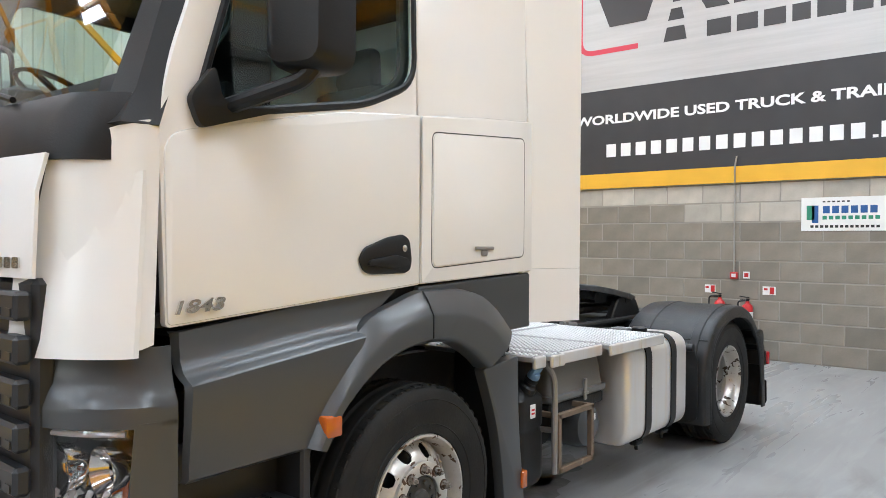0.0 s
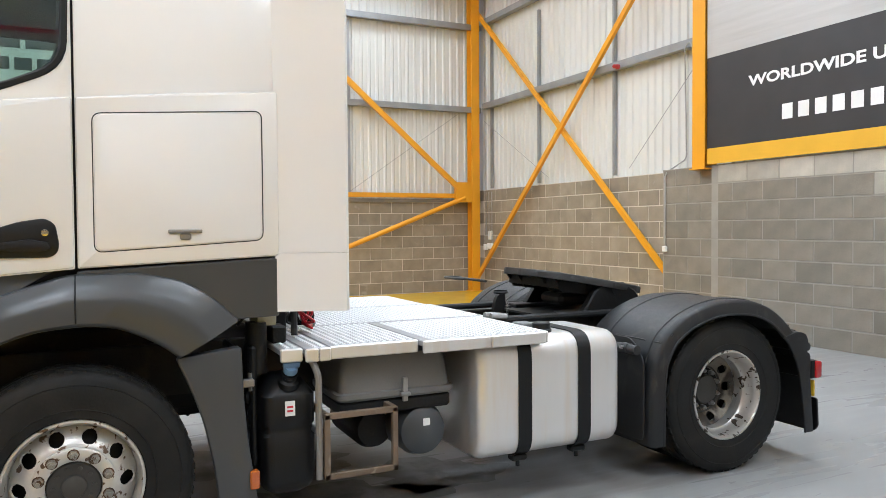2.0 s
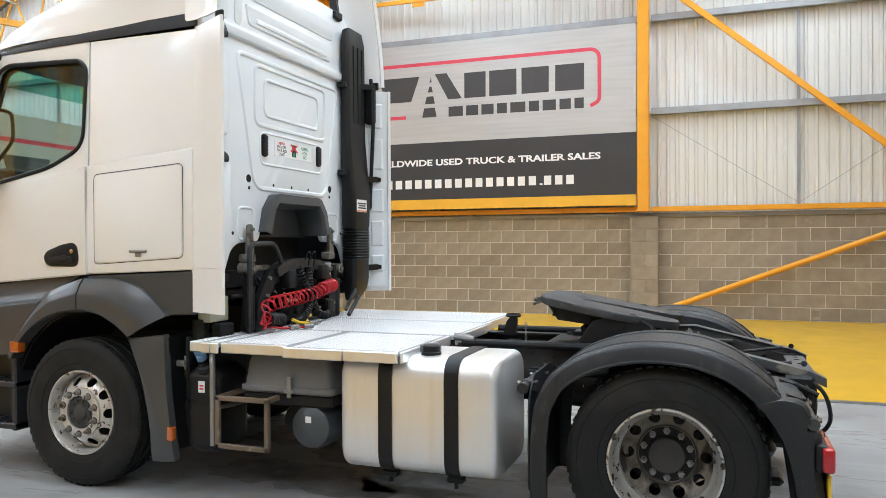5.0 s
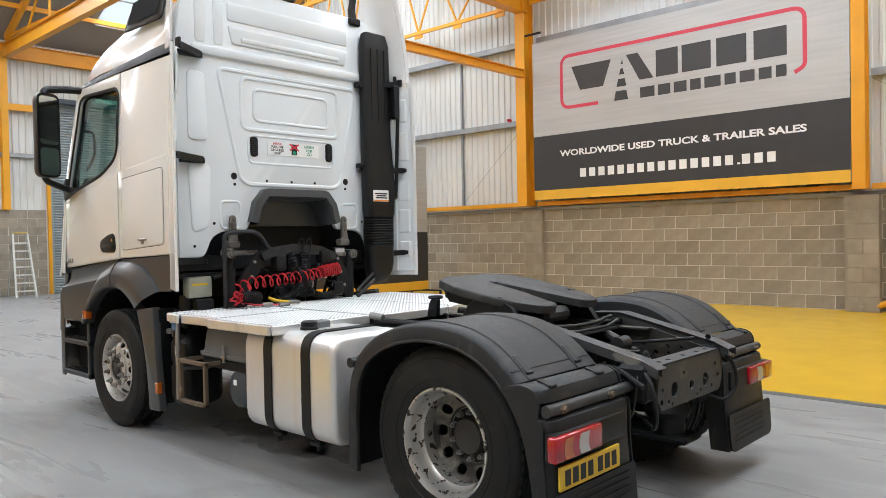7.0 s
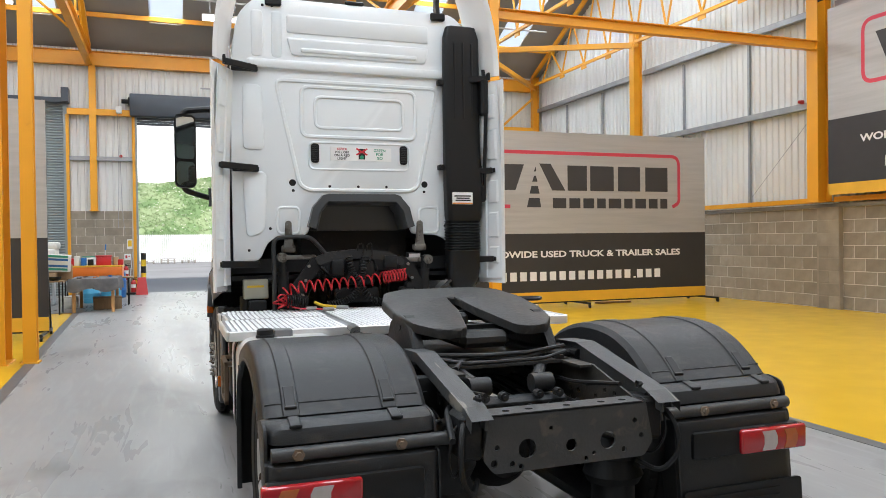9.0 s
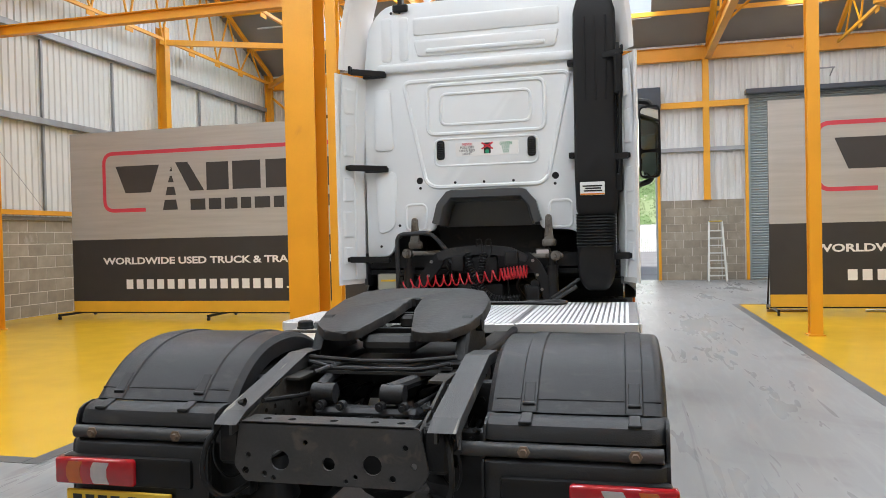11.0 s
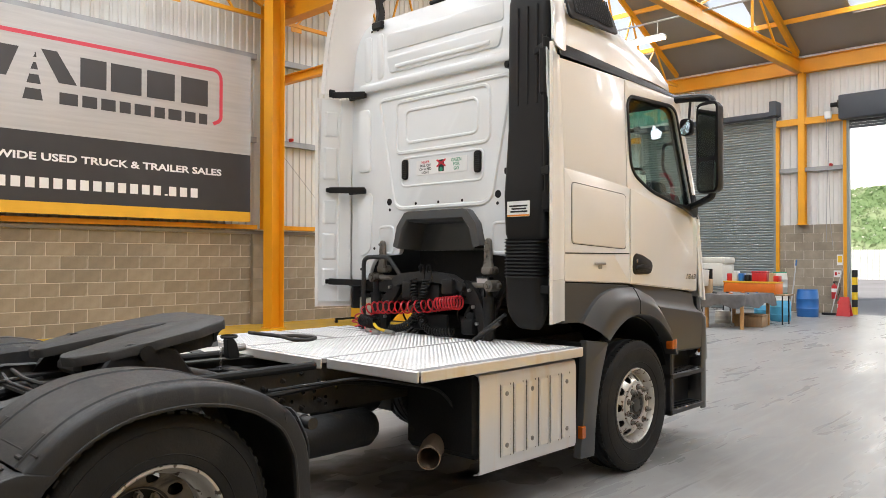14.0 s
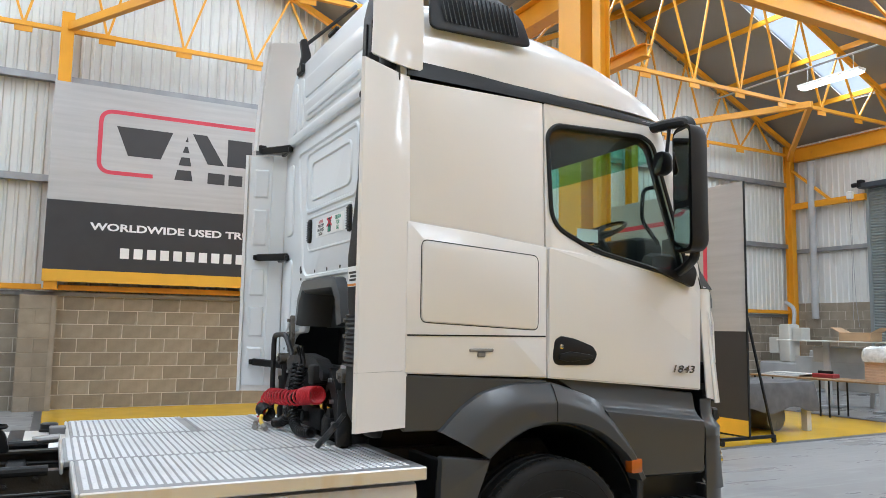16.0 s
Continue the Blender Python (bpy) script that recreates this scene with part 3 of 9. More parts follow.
def blocks(owner, along, a0, a1, face, outward, z1, near=(0, 0), pale=lambda a, z: 0, z0=0.0, bed=None):
    """Courses of blocks in running bond on the wall face; those inside 'near' are single pieces, the rest one mesh."""
    bm = B()
    lo, hi = sorted((face, face + outward * 0.2))
    if along == "x":
        box(bm, a0, a1, lo, hi, z0, z1)
    else:
        box(bm, lo, hi, a0, a1, z0, z1)
    part("mortar_bed", bm, bed or MORTAR, owner, "", False)
    if along == "x":
        rot = Matrix.Identity(4) if outward > 0 else Matrix.Rotation(math.pi, 4, "Z")
    else:
        rot = Matrix.Rotation(-math.pi / 2 if outward > 0 else math.pi / 2, 4, "Z")
    rest = {0: ([], []), 1: ([], []), 2: ([], [])}
    single = 0
    n = round((z1 - z0) / BH)
    h = (z1 - z0) / n
    for r in range(n):
        a = a0 + (0.0 if r % 2 else -BW / 2)
        while a < a1 - 0.05:
            half = a < a0 - 0.01 or a + BW > a1 + 0.01
            s = max(a, a0)
            wdt = BW / 2 if half else BW
            if s + wdt > a1 + 0.02:
                break
            p = pale(s, z0 + r * h)
            me = MESHES[(1 if half else 0, p)]
            # the block's own x runs against the wall direction where it is turned round
            flip = (along == "x" and outward < 0) or (along == "y" and outward > 0)
            o = s + wdt - 0.008 if flip else s + 0.008
            loc = (o, face, z0 + r * h + 0.008) if along == "x" else (face, o, z0 + r * h + 0.008)
            m = Matrix.Translation(loc) @ rot
            if near[0] <= s <= near[1] and single < 300:
                ob = new("block", me)
                ob.matrix_basis = m
                ob.parent = owner
                single += 1
            else:
                V, F = rest[p]
                k = len(V)
                V.extend(m @ v.co for v in me.vertices)
                F.extend([k + i for i in f.vertices] for f in me.polygons)
            a += BW
    for p, (V, F) in rest.items():
        if V:
            me = bpy.data.meshes.new("blockwork")
            me.from_pydata(V, [], F)
            me.materials.append((BLOCK, BLOCKPALE, BLOCKBRN)[p])
            ob = new("blockwork", me)
            ob.parent = owner
            tagged(ob, kind="stuff")


# cills, girts and rails
for w, x, s in ((wall_east, XE, 1), (wall_west, XW, -1)):
    bm = B()
    box(bm, min(x, x - s * 0.06), max(x, x - s * 0.06), YS, YN, 2.25, 2.33)
    part("cill", bm, CONC, w, "grey concrete cill", False)
    bm = B()
    for y0, y1 in ((YS + 0.2, 1.1), (1.4, 8.9), (9.3, 16.0), (16.3, YN - 0.2)):
        box(bm, min(x - s * 0.02, x - s * 0.16), max(x - s * 0.02, x - s * 0.16), y0, y1, 2.36, 2.47, 0.004)
    part("rail", bm, YSTEEL, w, "orange painted steel rail", False)
    for z in (4.6, 6.68):
        bm = B()
        for y0, y1 in ((YS, 1.1), (1.4, 8.9), (9.3, 16.0), (16.3, YN)):
            a, b = sorted((x + s * 0.06, x - s * 0.10))
            box(bm, a, b, y0, y1, z - 0.07, z - 0.055)
            box(bm, a, b, y0, y1, z + 0.055, z + 0.07)
            a, b = sorted((x - s * 0.09, x - s * 0.10))
            box(bm, a, b, y0, y1, z - 0.055, z + 0.055)
        part("girt", bm, GIRT, w, "galvanised steel girt", False)
    bm = B()
    for y in (-1.9, 3.9, 6.4, 11.64, 14.2, 18.5, 20.9):
        a, b = sorted((x + s * 0.06, x + s * 0.0))
        box(bm, a, b, y - 0.03, y + 0.03, 2.35, 6.55)
    part("sag_rod", bm, GIRT, w, "galvanised upright between girts", False)
for z in (4.66, 6.75):
    bm = B()
    for a, b in ((XW, 3.75), (4.1, 11.9)):
        box(bm, a, b, YS - 0.06, YS + 0.10, z - 0.07, z - 0.055)
        box(bm, a, b, YS - 0.06, YS + 0.10, z + 0.055, z + 0.07)
        box(bm, a, b, YS + 0.09, YS + 0.10, z - 0.055, z + 0.055)
    part("girt", bm, GIRT, wall_south, "galvanised steel girt", False)
bm = B()
for x in (6.80, 9.45, 11.6):
    box(bm, x - 0.03, x + 0.03, YS - 0.05, YS + 0.02, 2.6, 6.45)
part("sag_rod", bm, GIRT, wall_south, "galvanised upright between girts", False)
bm = B()
for a, b in ((XW, -9.4), (-4.7, -2.6), (2.25, 5.2), (10.2, XE)):
    box(bm, a, b, YN - 0.06, YN + 0.08, 4.35, 4.48)
part("girt", bm, GIRT, wall_north, "galvanised steel girt", False)

# columns
bm = B()
COLS = thing("steel_frame", "orange painted portal frame of columns and roof beams", "steel frame", kind="structure")


def column(x, y, z0, z1, w, d, turn=False):
    b = B()
    if turn:
        for k in (1, -1):
            box(b, x + k * (d / 2 - 0.01) - 0.01, x + k * (d / 2 - 0.01) + 0.01, y - w / 2, y + w / 2, z0, z1, 0.003)
        box(b, x - d / 2 + 0.02, x + d / 2 - 0.02, y - 0.008, y + 0.008, z0, z1)
    else:
        for k in (1, -1):
            box(b, x - w / 2, x + w / 2, y + k * (d / 2 - 0.01) - 0.01, y + k * (d / 2 - 0.01) + 0.01, z0, z1, 0.003)
        box(b, x - 0.008, x + 0.008, y - d / 2 + 0.02, y + d / 2 - 0.02, z0, z1)
    box(b, x - (d if turn else w) / 2 - 0.03, x + (d if turn else w) / 2 + 0.03, y - (w if turn else d) / 2 - 0.03, y + (w if turn else d) / 2 + 0.03, z0, z0 + 0.02)
    return part("column", b, YSTEEL, COLS, "", False)


for s in (1, -1):
    column(s * 12.0, 1.26, 2.36, 8.0, 0.24, 0.3, True)
    column(s * 11.95, 9.15, 2.36, 8.0, 0.30, 0.40, True)
    column(s * 12.0, 16.15, 2.36, 8.0, 0.24, 0.3, True)
    column(s * 12.05, YN - 0.15, 0.0, 8.0, 0.22, 0.26, True)
    column(s * 12.08, YS + 0.26, 0.0, 8.0, 0.22, 0.26, True)
column(-3.985, 8.14, 0.0, 8.0, 0.53, 0.5)
column(-3.435, 8.04, 0.0, 8.0, 0.17, 0.18)
column(3.99, 8.96, 0.0, 8.0, 0.18, 0.18)
column(-10.95, 8.62, 0.0, 8.0, 0.36, 0.34)
column(4.02, YS + 0.45, 2.5, 8.0, 0.26, 0.26)
column(-4.0, YS + 0.2, 2.5, 8.0, 0.26, 0.26)
for x in (-3.87, 3.87):
    column(x, YN - 0.1, 2.7, 7.4, 0.2, 0.2)

# roof beams
bm = B()
for s in (1, -1):
    ibeam(bm, (s * 3.95, YN - 0.1, 7.62), (s * 3.95, YS + 0.2, 7.62), 0.2, 0.42)
ibeam(bm, (-11.9, YN - 0.05, 7.64), (11.9, YN - 0.05, 7.64), 0.22, 0.46)
ibeam(bm, (-11.9, YS + 0.15, 7.64), (11.9, YS + 0.15, 7.64), 0.22, 0.46)
ibeam(bm, (-11.9, 9.1, 7.62), (11.9, 9.1, 7.62), 0.3, 0.5)
part("roof_beam", bm, YSTEEL, COLS, "", False)
bm = B()
ibeam(bm, (4.1, 9.05, 5.78), (11.8, 9.05, 5.78), 0.16, 0.2)
ibeam(bm, (-3.6, 9.05, 5.95), (-11.8, 9.05, 5.95), 0.16, 0.2)
part("tie_beam", bm, YSTEEL, COLS, "", False)
bm = B()
for s in (1, -1):
    bar(bm, (s * 11.9, 16.15, 7.55), (s * 7.6, 18.2, 7.55), 0.12, 0.16)
    bar(bm, (s * 7.6, 18.2, 7.55), (s * 12.0, YN - 0.2, 7.55), 0.12, 0.16)
    bar(bm, (s * 11.9, 1.3, 7.7), (s * 7.9, 3.6, 7.7), 0.12, 0.16)
    bar(bm, (s * 12.0, YN - 0.15, 5.9), (s * (9.4 if s < 0 else 10.2), YN - 0.15, 5.9), 0.12, 0.2)
    bar(bm, (s * 12.0, YN - 0.15, 7.2), (s * 10.6, YN - 0.15, 6.0), 0.08, 0.08)
bar(bm, (-4.62, YN - 0.12, 5.9), (-2.62, YN - 0.12, 5.9), 0.14, 0.2)
bar(bm, (2.3, YN - 0.12, 5.9), (5.2, YN - 0.12, 5.9), 0.14, 0.2)
for x in (-4.62, -2.66, 2.31, 5.13):
    bar(bm, (x, YN - 0.05, 0), (x, YN - 0.05, 5.8), 0.09, 0.14)
part("brace", bm, YSTEEL, COLS, "", False)
# lattice trusses along the gables and between the frames
for x in (-11.9, -7.9, 0.0, 7.9, 11.9):
    bm = B()
    for r in RIDGES:
        for k in (1, -1):
            bar(bm, (x, r + k * 6.9, EAVES - 0.15), (x, r, EAVES + 7 * SLOPE - 0.2), 0.10, 0.14)
        if abs(x) > 1:
            bar(bm, (x, r - 6.9, 7.62), (x, r + 6.9, 7.62), 0.08, 0.09)
            for i in range(8):
                y0 = r - 6.1 + i * 12.2 / 8
                y1, ym = y0 + 12.2 / 8, y0 + 6.1 / 8
                bar(bm, (x, y0, 7.62), (x, ym, roof_z(ym) - 0.28), 0.045, 0.045)
                bar(bm, (x, ym, roof_z(ym) - 0.28), (x, y1, 7.62), 0.045, 0.045)
                box(bm, x - 0.012, x + 0.012, y0 - 0.16, y0 + 0.16, 7.46, 7.68)
    part("roof_truss", bm, YSTEEL, COLS, "", False)
bm = B()
for r in RIDGES:
    for k in (1, -1):
        for d in (0.5, 2.2, 3.9, 5.6):
            y = r + k * d
            bar(bm, (XW + 0.1, y, roof_z(y) - 0.10), (XE - 0.1, y, roof_z(y) - 0.10), 0.06, 0.14)
part("purlin", bm, YSTEEL, COLS, "", False)
for s in (1, -1):
    bm = B()
    for r in RIDGES:
        for k in (1, -1):
            bar(bm, (s * 3.95, r + k * 6.9, EAVES - 0.12), (s * 3.95, r, EAVES + 7 * SLOPE - 0.2), 0.14, 0.2)
            bar(bm, (s * 3.95, r + k * 3.4, 7.8), (s * 3.95, r + k * 3.4, roof_z(r + k * 3.4) - 0.3), 0.06, 0.06)
            bar(bm, (s * 3.95, r + k * 5.2, 7.8), (s * 3.95, r + k * 3.4, roof_z(r + k * 3.4) - 0.3), 0.05, 0.05)
            bar(bm, (s * 3.95, r, 7.8), (s * 3.95, r + k * 3.4, roof_z(r + k * 3.4) - 0.3), 0.05, 0.05)
            bar(bm, (s * 3.95, r + k * 6.6, 8.0), (s * 7.9, r + k * 1.0, roof_z(r + k) - 0.25), 0.05, 0.06)
    part("roof_truss", bm, YSTEEL, COLS, "", False)
# wall bracing in the south-east corner
bm = B()
bar(bm, (12.08, -5.29, 7.0), (4.62, -5.29, 0.25), 0.07, 0.10)
bar(bm, (12.08, -5.22, 0.30), (4.45, -5.22, 7.2), 0.07, 0.10)
tube(bm, [(12.02, 1.0, 0.12), (12.02, -4.85, 2.36)], 0.06, 12)
bar(bm, (12.02, -4.8, 2.5), (12.02, 0.55, 7.1), 0.09, 0.12)
box(bm, 11.98, 12.1, -5.05, -4.6, 2.25, 2.75)
part("brace", bm, YSTEEL, COLS, "orange diagonal wall brace")

# roof skin with rooflights
# South-ridge rooflights are added, repeating the north ones.
SKY_X = {2.0: (-10.2, -6.7, -1.6, 1.6, 6.7, 10.2), 16.0: (-8.6, -5.2, -1.6, 1.6, 6.7, 10.2)}
bm = B()
for r in RIDGES:
    for k in (1, -1):
        plate(bm, [(XW - 0.3, 0.0), (XE + 0.3, 0.0), (XE + 0.3, 7.25 if r + k * 7.25 not in (8.75, 9.25) else 7.0), (XW - 0.3, 7.25 if r + k * 7.25 not in (8.75, 9.25) else 7.0)],
              lambda u, v: (u, r + k * v, EAVES + SLOPE * (7 - v)), (0, 0, 0.09),
              holes=[[(x - 0.5, 1.5), (x + 0.5, 1.5), (x + 0.5, 5.9), (x - 0.5, 5.9)] for x in SKY_X[r]])
ceiling = struct("ceiling", bm, DECK, "grey lined pitched roof with translucent rooflights", "ceiling")
for r in RIDGES:
    for k in (1, -1):
        for x in SKY_X[r]:
            bm = B()
            loft(bm, [[(x + e, r + k * v, EAVES + SLOPE * (7 - v) + 0.045) for e in (-0.5, 0.5)] for v in (1.5, 5.9)])
            p = part("rooflight_pane", bm, PANE, ceiling, "translucent rooflight sheet", False)
            # An added area lamp stands in for daylight through the sheet.
            lamp = new("rooflight_daylight", bpy.data.lights.new("rooflight_daylight", "AREA"))
            lamp.data.shape, lamp.data.size, lamp.data.size_y = "RECTANGLE", 0.98, 4.35 * math.sqrt(1 + SLOPE ** 2)
            lamp.data.energy, lamp.data.color = SKYLIGHT_W, (0.82, 0.92, 1.0)
            lamp.matrix_world = pose(x, r + k * 3.7, EAVES + SLOPE * 3.3 + 0.03, k * -math.degrees(math.atan(SLOPE)), 0, 0)

# strip lights below the trusses
def strip_light(x, y):
    t = thing("strip_light", "white strip light with a glowing diffuser under the roof", "light", "strip lights", at=(x, y, 7.3))
    b = B()
    box(b, -0.75, 0.75, -0.13, 0.13, 0.02, 0.09, 0.02, 2)
    part("housing", b, WHITEP, t)
    b = B()
    box(b, -0.73, 0.73, -0.115, 0.115, -0.02, 0.019, 0.018, 2)
    part("diffuser", b, TUBE, t, "glowing white diffuser")
    for k in (-0.55, 0.55):
        b = B()
        cyl(b, (k, 0, 0.09), (k, 0, 0.45), 0.008, 6)
        part("hanger", b, CONDUIT, t)
    return t


TUBE = glow("lit_diffuser", (1.0, 0.95, 0.88), 6.0)
for x in (-5.7, 5.9, 0.0):
    for y in (-1.5, 5.5, 12.5, 16.3, 20.0):
        if y in (12.5, 20.0):
            continue
        strip_light(x, y)
        lamp = new("strip_light_lamp", bpy.data.lights.new("strip_light_lamp", "AREA"))
        lamp.data.shape, lamp.data.size, lamp.data.size_y = "RECTANGLE", 1.4, 0.24
        lamp.data.energy, lamp.data.color = STRIP_W, (0.94, 0.975, 1.0)
        lamp.location = (x, y, 7.27)
bm = B()
tube(bm, [(-9.0, 16.3, 7.75), (9.0, 16.3, 7.75)], 0.025, 8)
solo("cable_conduit", bm, CONDUIT, "galvanised conduit run under the roof", "conduit", kind="structure")

# shutter doors
for i, (a, b, zt) in enumerate(DOORS):
    d = tagged(new("door_%d" % (i + 1)), "raised dark roller shutter over an open doorway" if i == 1 else "closed grey steel roller shutter door", "shutter door", kind="structure")
    bm = B()
    for x in (a, b):
        box(bm, x - 0.05, x + 0.05, YN - 0.1, YN + 0.05, 0.0, zt, 0.004)
    part("guide_rail", bm, SHUT, d, "", False)
    if i == 1:
        bm = B()
        box(bm, a - 0.15, b + 0.15, YN - 0.42, YN + 0.02, zt, zt + 0.72, 0.03, 2)
        part("shutter_housing", bm, SHUTDK, d, "dark blue-grey shutter housing")
        bm = B()
        for k in range(3):
            box(bm, a + 0.05, b - 0.05, YN - 0.06, YN - 0.02, zt - 0.26 + k * 0.085, zt - 0.18 + k * 0.085, 0.01)
        part("shutter_slat", bm, SHUTDK, d)
    else:
        bm = B()
        box(bm, a - 0.1, b + 0.1, YN - 0.35, YN + 0.02, zt - 0.02, zt + 0.14, 0.01)
        box(bm, b - 0.05, b + 0.16, YN - 0.45, YN, zt + 0.0, zt + 0.45, 0.01)
        part("shutter_housing", bm, SHUTDK, d)
        n = round(zt / 0.085)
        sl = B()
        rows = [[], []]
        k = 9
        for j in range(6):
            g = j / 5
            for r, x in ((0, a + 0.05), (1, b - 0.05)):
                rows[r].append((x, YN - 0.015 - 0.038 * math.sin(math.pi * g) ** 0.6, 0.085 * g))
        loft(sl, rows)
        bmesh.ops.recalc_face_normals(sl, faces=sl.faces)
        me = shade(lift(sl))
        me.materials.append(SHUT)
        for r in range(n):
            ob = new("slat", me)
            ob.location = (0, 0, r * 0.085)
            ob.parent = d


# ---------------------------------------------------------------- banners
def banner(name, w, to, label, stand=False, z0=0.0):
    """A printed banner of width w; u runs from its left edge, v up from its lower edge; to(u, v, out)."""
    t = thing(name, label, "banner", "printed banners")
    k = w / 7.42
    YB, BT, H = 0.24 * k, 1.62 * k, 4.02 * k
    def flat(u0, u1, v0, v1, o0, o1, mt, nm, lb=""):
        b = B()
        us = [u0 + (u1 - u0) * i / 12 for i in range(13)]
        loft(b, [[to(u, v0, o1), to(u, v1, o1)] for u in us])
        loft(b, [[to(u, v1, o0), to(u, v0, o0)] for u in us])
        return part(nm, b, mt, t, lb, False)
    flat(0, w, BT, H, 0.0, 0.006, BANSIL, "silver_panel", "brushed silver printed panel")
    flat(0, w, YB, BT, 0.0, 0.006, BANBLK, "charcoal_panel", "charcoal printed panel")
    flat(0, w, 0, YB, 0.0, 0.006, BANYEL, "yellow_panel", "yellow printed hem")
    P = lambda pts, o=0.010: (pts, o)
    # red rounded outline, open at its foot
    u0, u1, v0, v1, r = 0.88 * k, 6.62 * k, 2.26 * k, 3.53 * k, 0.24 * k
    path = [(1.92 * k, v0), (u0, v0), (u0, v1), (u1, v1), (u1, v0 + 0.10 * k), (u1 - 0.20 * k, v0 + 0.0 * k)]
    pts = bend([(u, v, 0) for u, v in path], r, 6)
    b = B()
    hw = 0.042 * k
    rows = []
    for i, p in enumerate(pts):
        d = (pts[min(i + 1, len(pts) - 1)] - pts[max(i - 1, 0)]).normalized()
        s = Vector((-d.y, d.x, 0)) * hw
        rows.append([to(p.x + s.x, p.y + s.y, 0.010), to(p.x - s.x, p.y - s.y, 0.010)])
    loft(b, rows)
    part("red_outline", b, BANRED, t, "", False)

    # plain dark and white slabs where the name stands
    def slab(mt, nm, q, o=0.011):
        b = B()
        b.faces.new([b.verts.new(to(u * k, v * k, o)) for u, v in q])
        part(nm, b, mt, t, "", False)
    zb, zt = 2.64, 3.24
    slab(BANDRK, "dark_slab", [(1.42, zb), (2.06, zb), (2.28, zt), (1.18, zt)])
    slab(BANDRK, "dark_slab", [(3.02, zb), (3.37, zb), (2.98, zt + 0.03), (2.68, zt + 0.03)])
    for a, c in ((3.43, 3.96), (4.05, 4.71), (4.83, 5.47), (5.62, 6.28)):
        slab(BANDRK, "dark_slab", [(a, zb), (c, zb), (c, zt), (a, zt)])
    for a, c, v, h in ((2.35, 2.72, 2.24, 0.22), (2.42, 2.68, 2.56, 0.18), (2.49, 2.63, 2.84, 0.14), (2.535, 2.60, 3.08, 0.10)):
        slab(BANDRK, "dark_slab", [(a, v), (c, v), (c - 0.04, v + h), (a + 0.05, v + h)])
    u = 3.03
    for wd in (0.44, 0.38, 0.38, 0.32, 0.44, 0.32, 0.39, 0.34, 0.29):
        slab(BANDRK, "dark_slab", [(u, 2.22), (u + wd - 0.08, 2.22), (u + wd - 0.08, 2.46), (u, 2.46)])
        u += wd * 3.24 / 3.22
    u = 1.38
    for i in range(19):
        wd = 0.10 if i == 15 else 0.258
        slab(BANWHT, "white_slab", [(u, 0.51), (u + wd * 0.66, 0.51), (u + wd * 0.66, 0.72 if i != 15 else 0.55), (u, 0.72 if i != 15 else 0.55)])
        u += wd
    tx = text_mesh("WORLDWIDE USED TRUCK & TRAILER SALES", 0.205 * k, lambda a, c, o: (a, c, o), 0.0004, 0.0065 * k)
    half = max(abs(v.co.x) for v in tx.verts)
    for v in tx.verts:
        v.co = Vector(to(3.725 * k + v.co.x * 2.93 * k / half, 1.125 * k + v.co.y, 0.010 + v.co.z))
    part("lettering", tx, BANWHT, t, "white capital lettering", False)
    return t


banner("wall_banner", 7.42, lambda u, v, o: (11.86 - o, 8.82 - u, 2.50 + v), "large silver and charcoal banner hung on the east wall")
banner("wall_banner", 7.42, lambda u, v, o: (-11.82 + o, 1.10 + u, 2.52 + v), "large silver and charcoal banner hung on the west wall")
banner("wall_banner", 7.42, lambda u, v, o: (3.88 - u, -4.87 + o, 2.57 + v), "large silver and charcoal banner hung on the south block wall")
# free-standing banners on castor frames
for x0, y0, lb in ((3.91, 12.20, "free-standing silver and charcoal banner on a castor frame"), (-11.03, 11.03, "free-standing silver and charcoal banner beside the aisle")):
    t = banner("standing_banner", 7.42, lambda u, v, o: (x0 + u, y0 - o, 0.13 + v), lb)
    b = B()
    for x in (x0 + 0.02, x0 + 3.7, x0 + 7.40):
        bar(b, (x, y0 + 0.03, 0.10), (x, y0 + 0.03, 4.15), 0.04, 0.04)
    for z in (0.12, 2.1, 4.13):
        bar(b, (x0, y0 + 0.03, z), (x0 + 7.42, y0 + 0.03, z), 0.04, 0.04)
    part("stand_frame", b, BLACK, t, "black steel stand")
    for x in (x0 + 0.05, x0 + 3.7, x0 + 7.37):
        b = B()
        bar(b, (x, y0 - 0.55, 0.10), (x, y0 + 0.65, 0.10), 0.05, 0.05, 0.004)
        bar(b, (x, y0 + 0.6, 0.12), (x, y0 + 0.05, 2.1), 0.03, 0.03)
        for yy in (y0 - 0.52, y0 + 0.62):
            cyl(b, (x - 0.02, yy, 0.04), (x + 0.02, yy, 0.04), 0.04, 14)
            bar(b, (x, yy, 0.05), (x, yy, 0.09), 0.03, 0.03)
        part("castor_foot", b, BLACK, t, "black foot with castors")

# ---------------------------------------------------------------- outside
ground = B()
loft(ground, [[(x, y, -0.03) for x in (-400, 400)] for y in (YN + 0.1, 600)])
loft(ground, [[(x, y, -0.25) for x in (-400, 400)] for y in (-300, YN + 0.1)])
YARD = mat("pale_concrete_yard", (0.27, 0.265, 0.26), 0.85, var=0.1, scale=0.2, fine=8, bump=0.2, dirt=(0.21, 0.205, 0.20), dirt_at=0.6, dirt_scale=0.3)
struct("ground", ground, YARD, "pale concrete yard outside the open door", "ground")
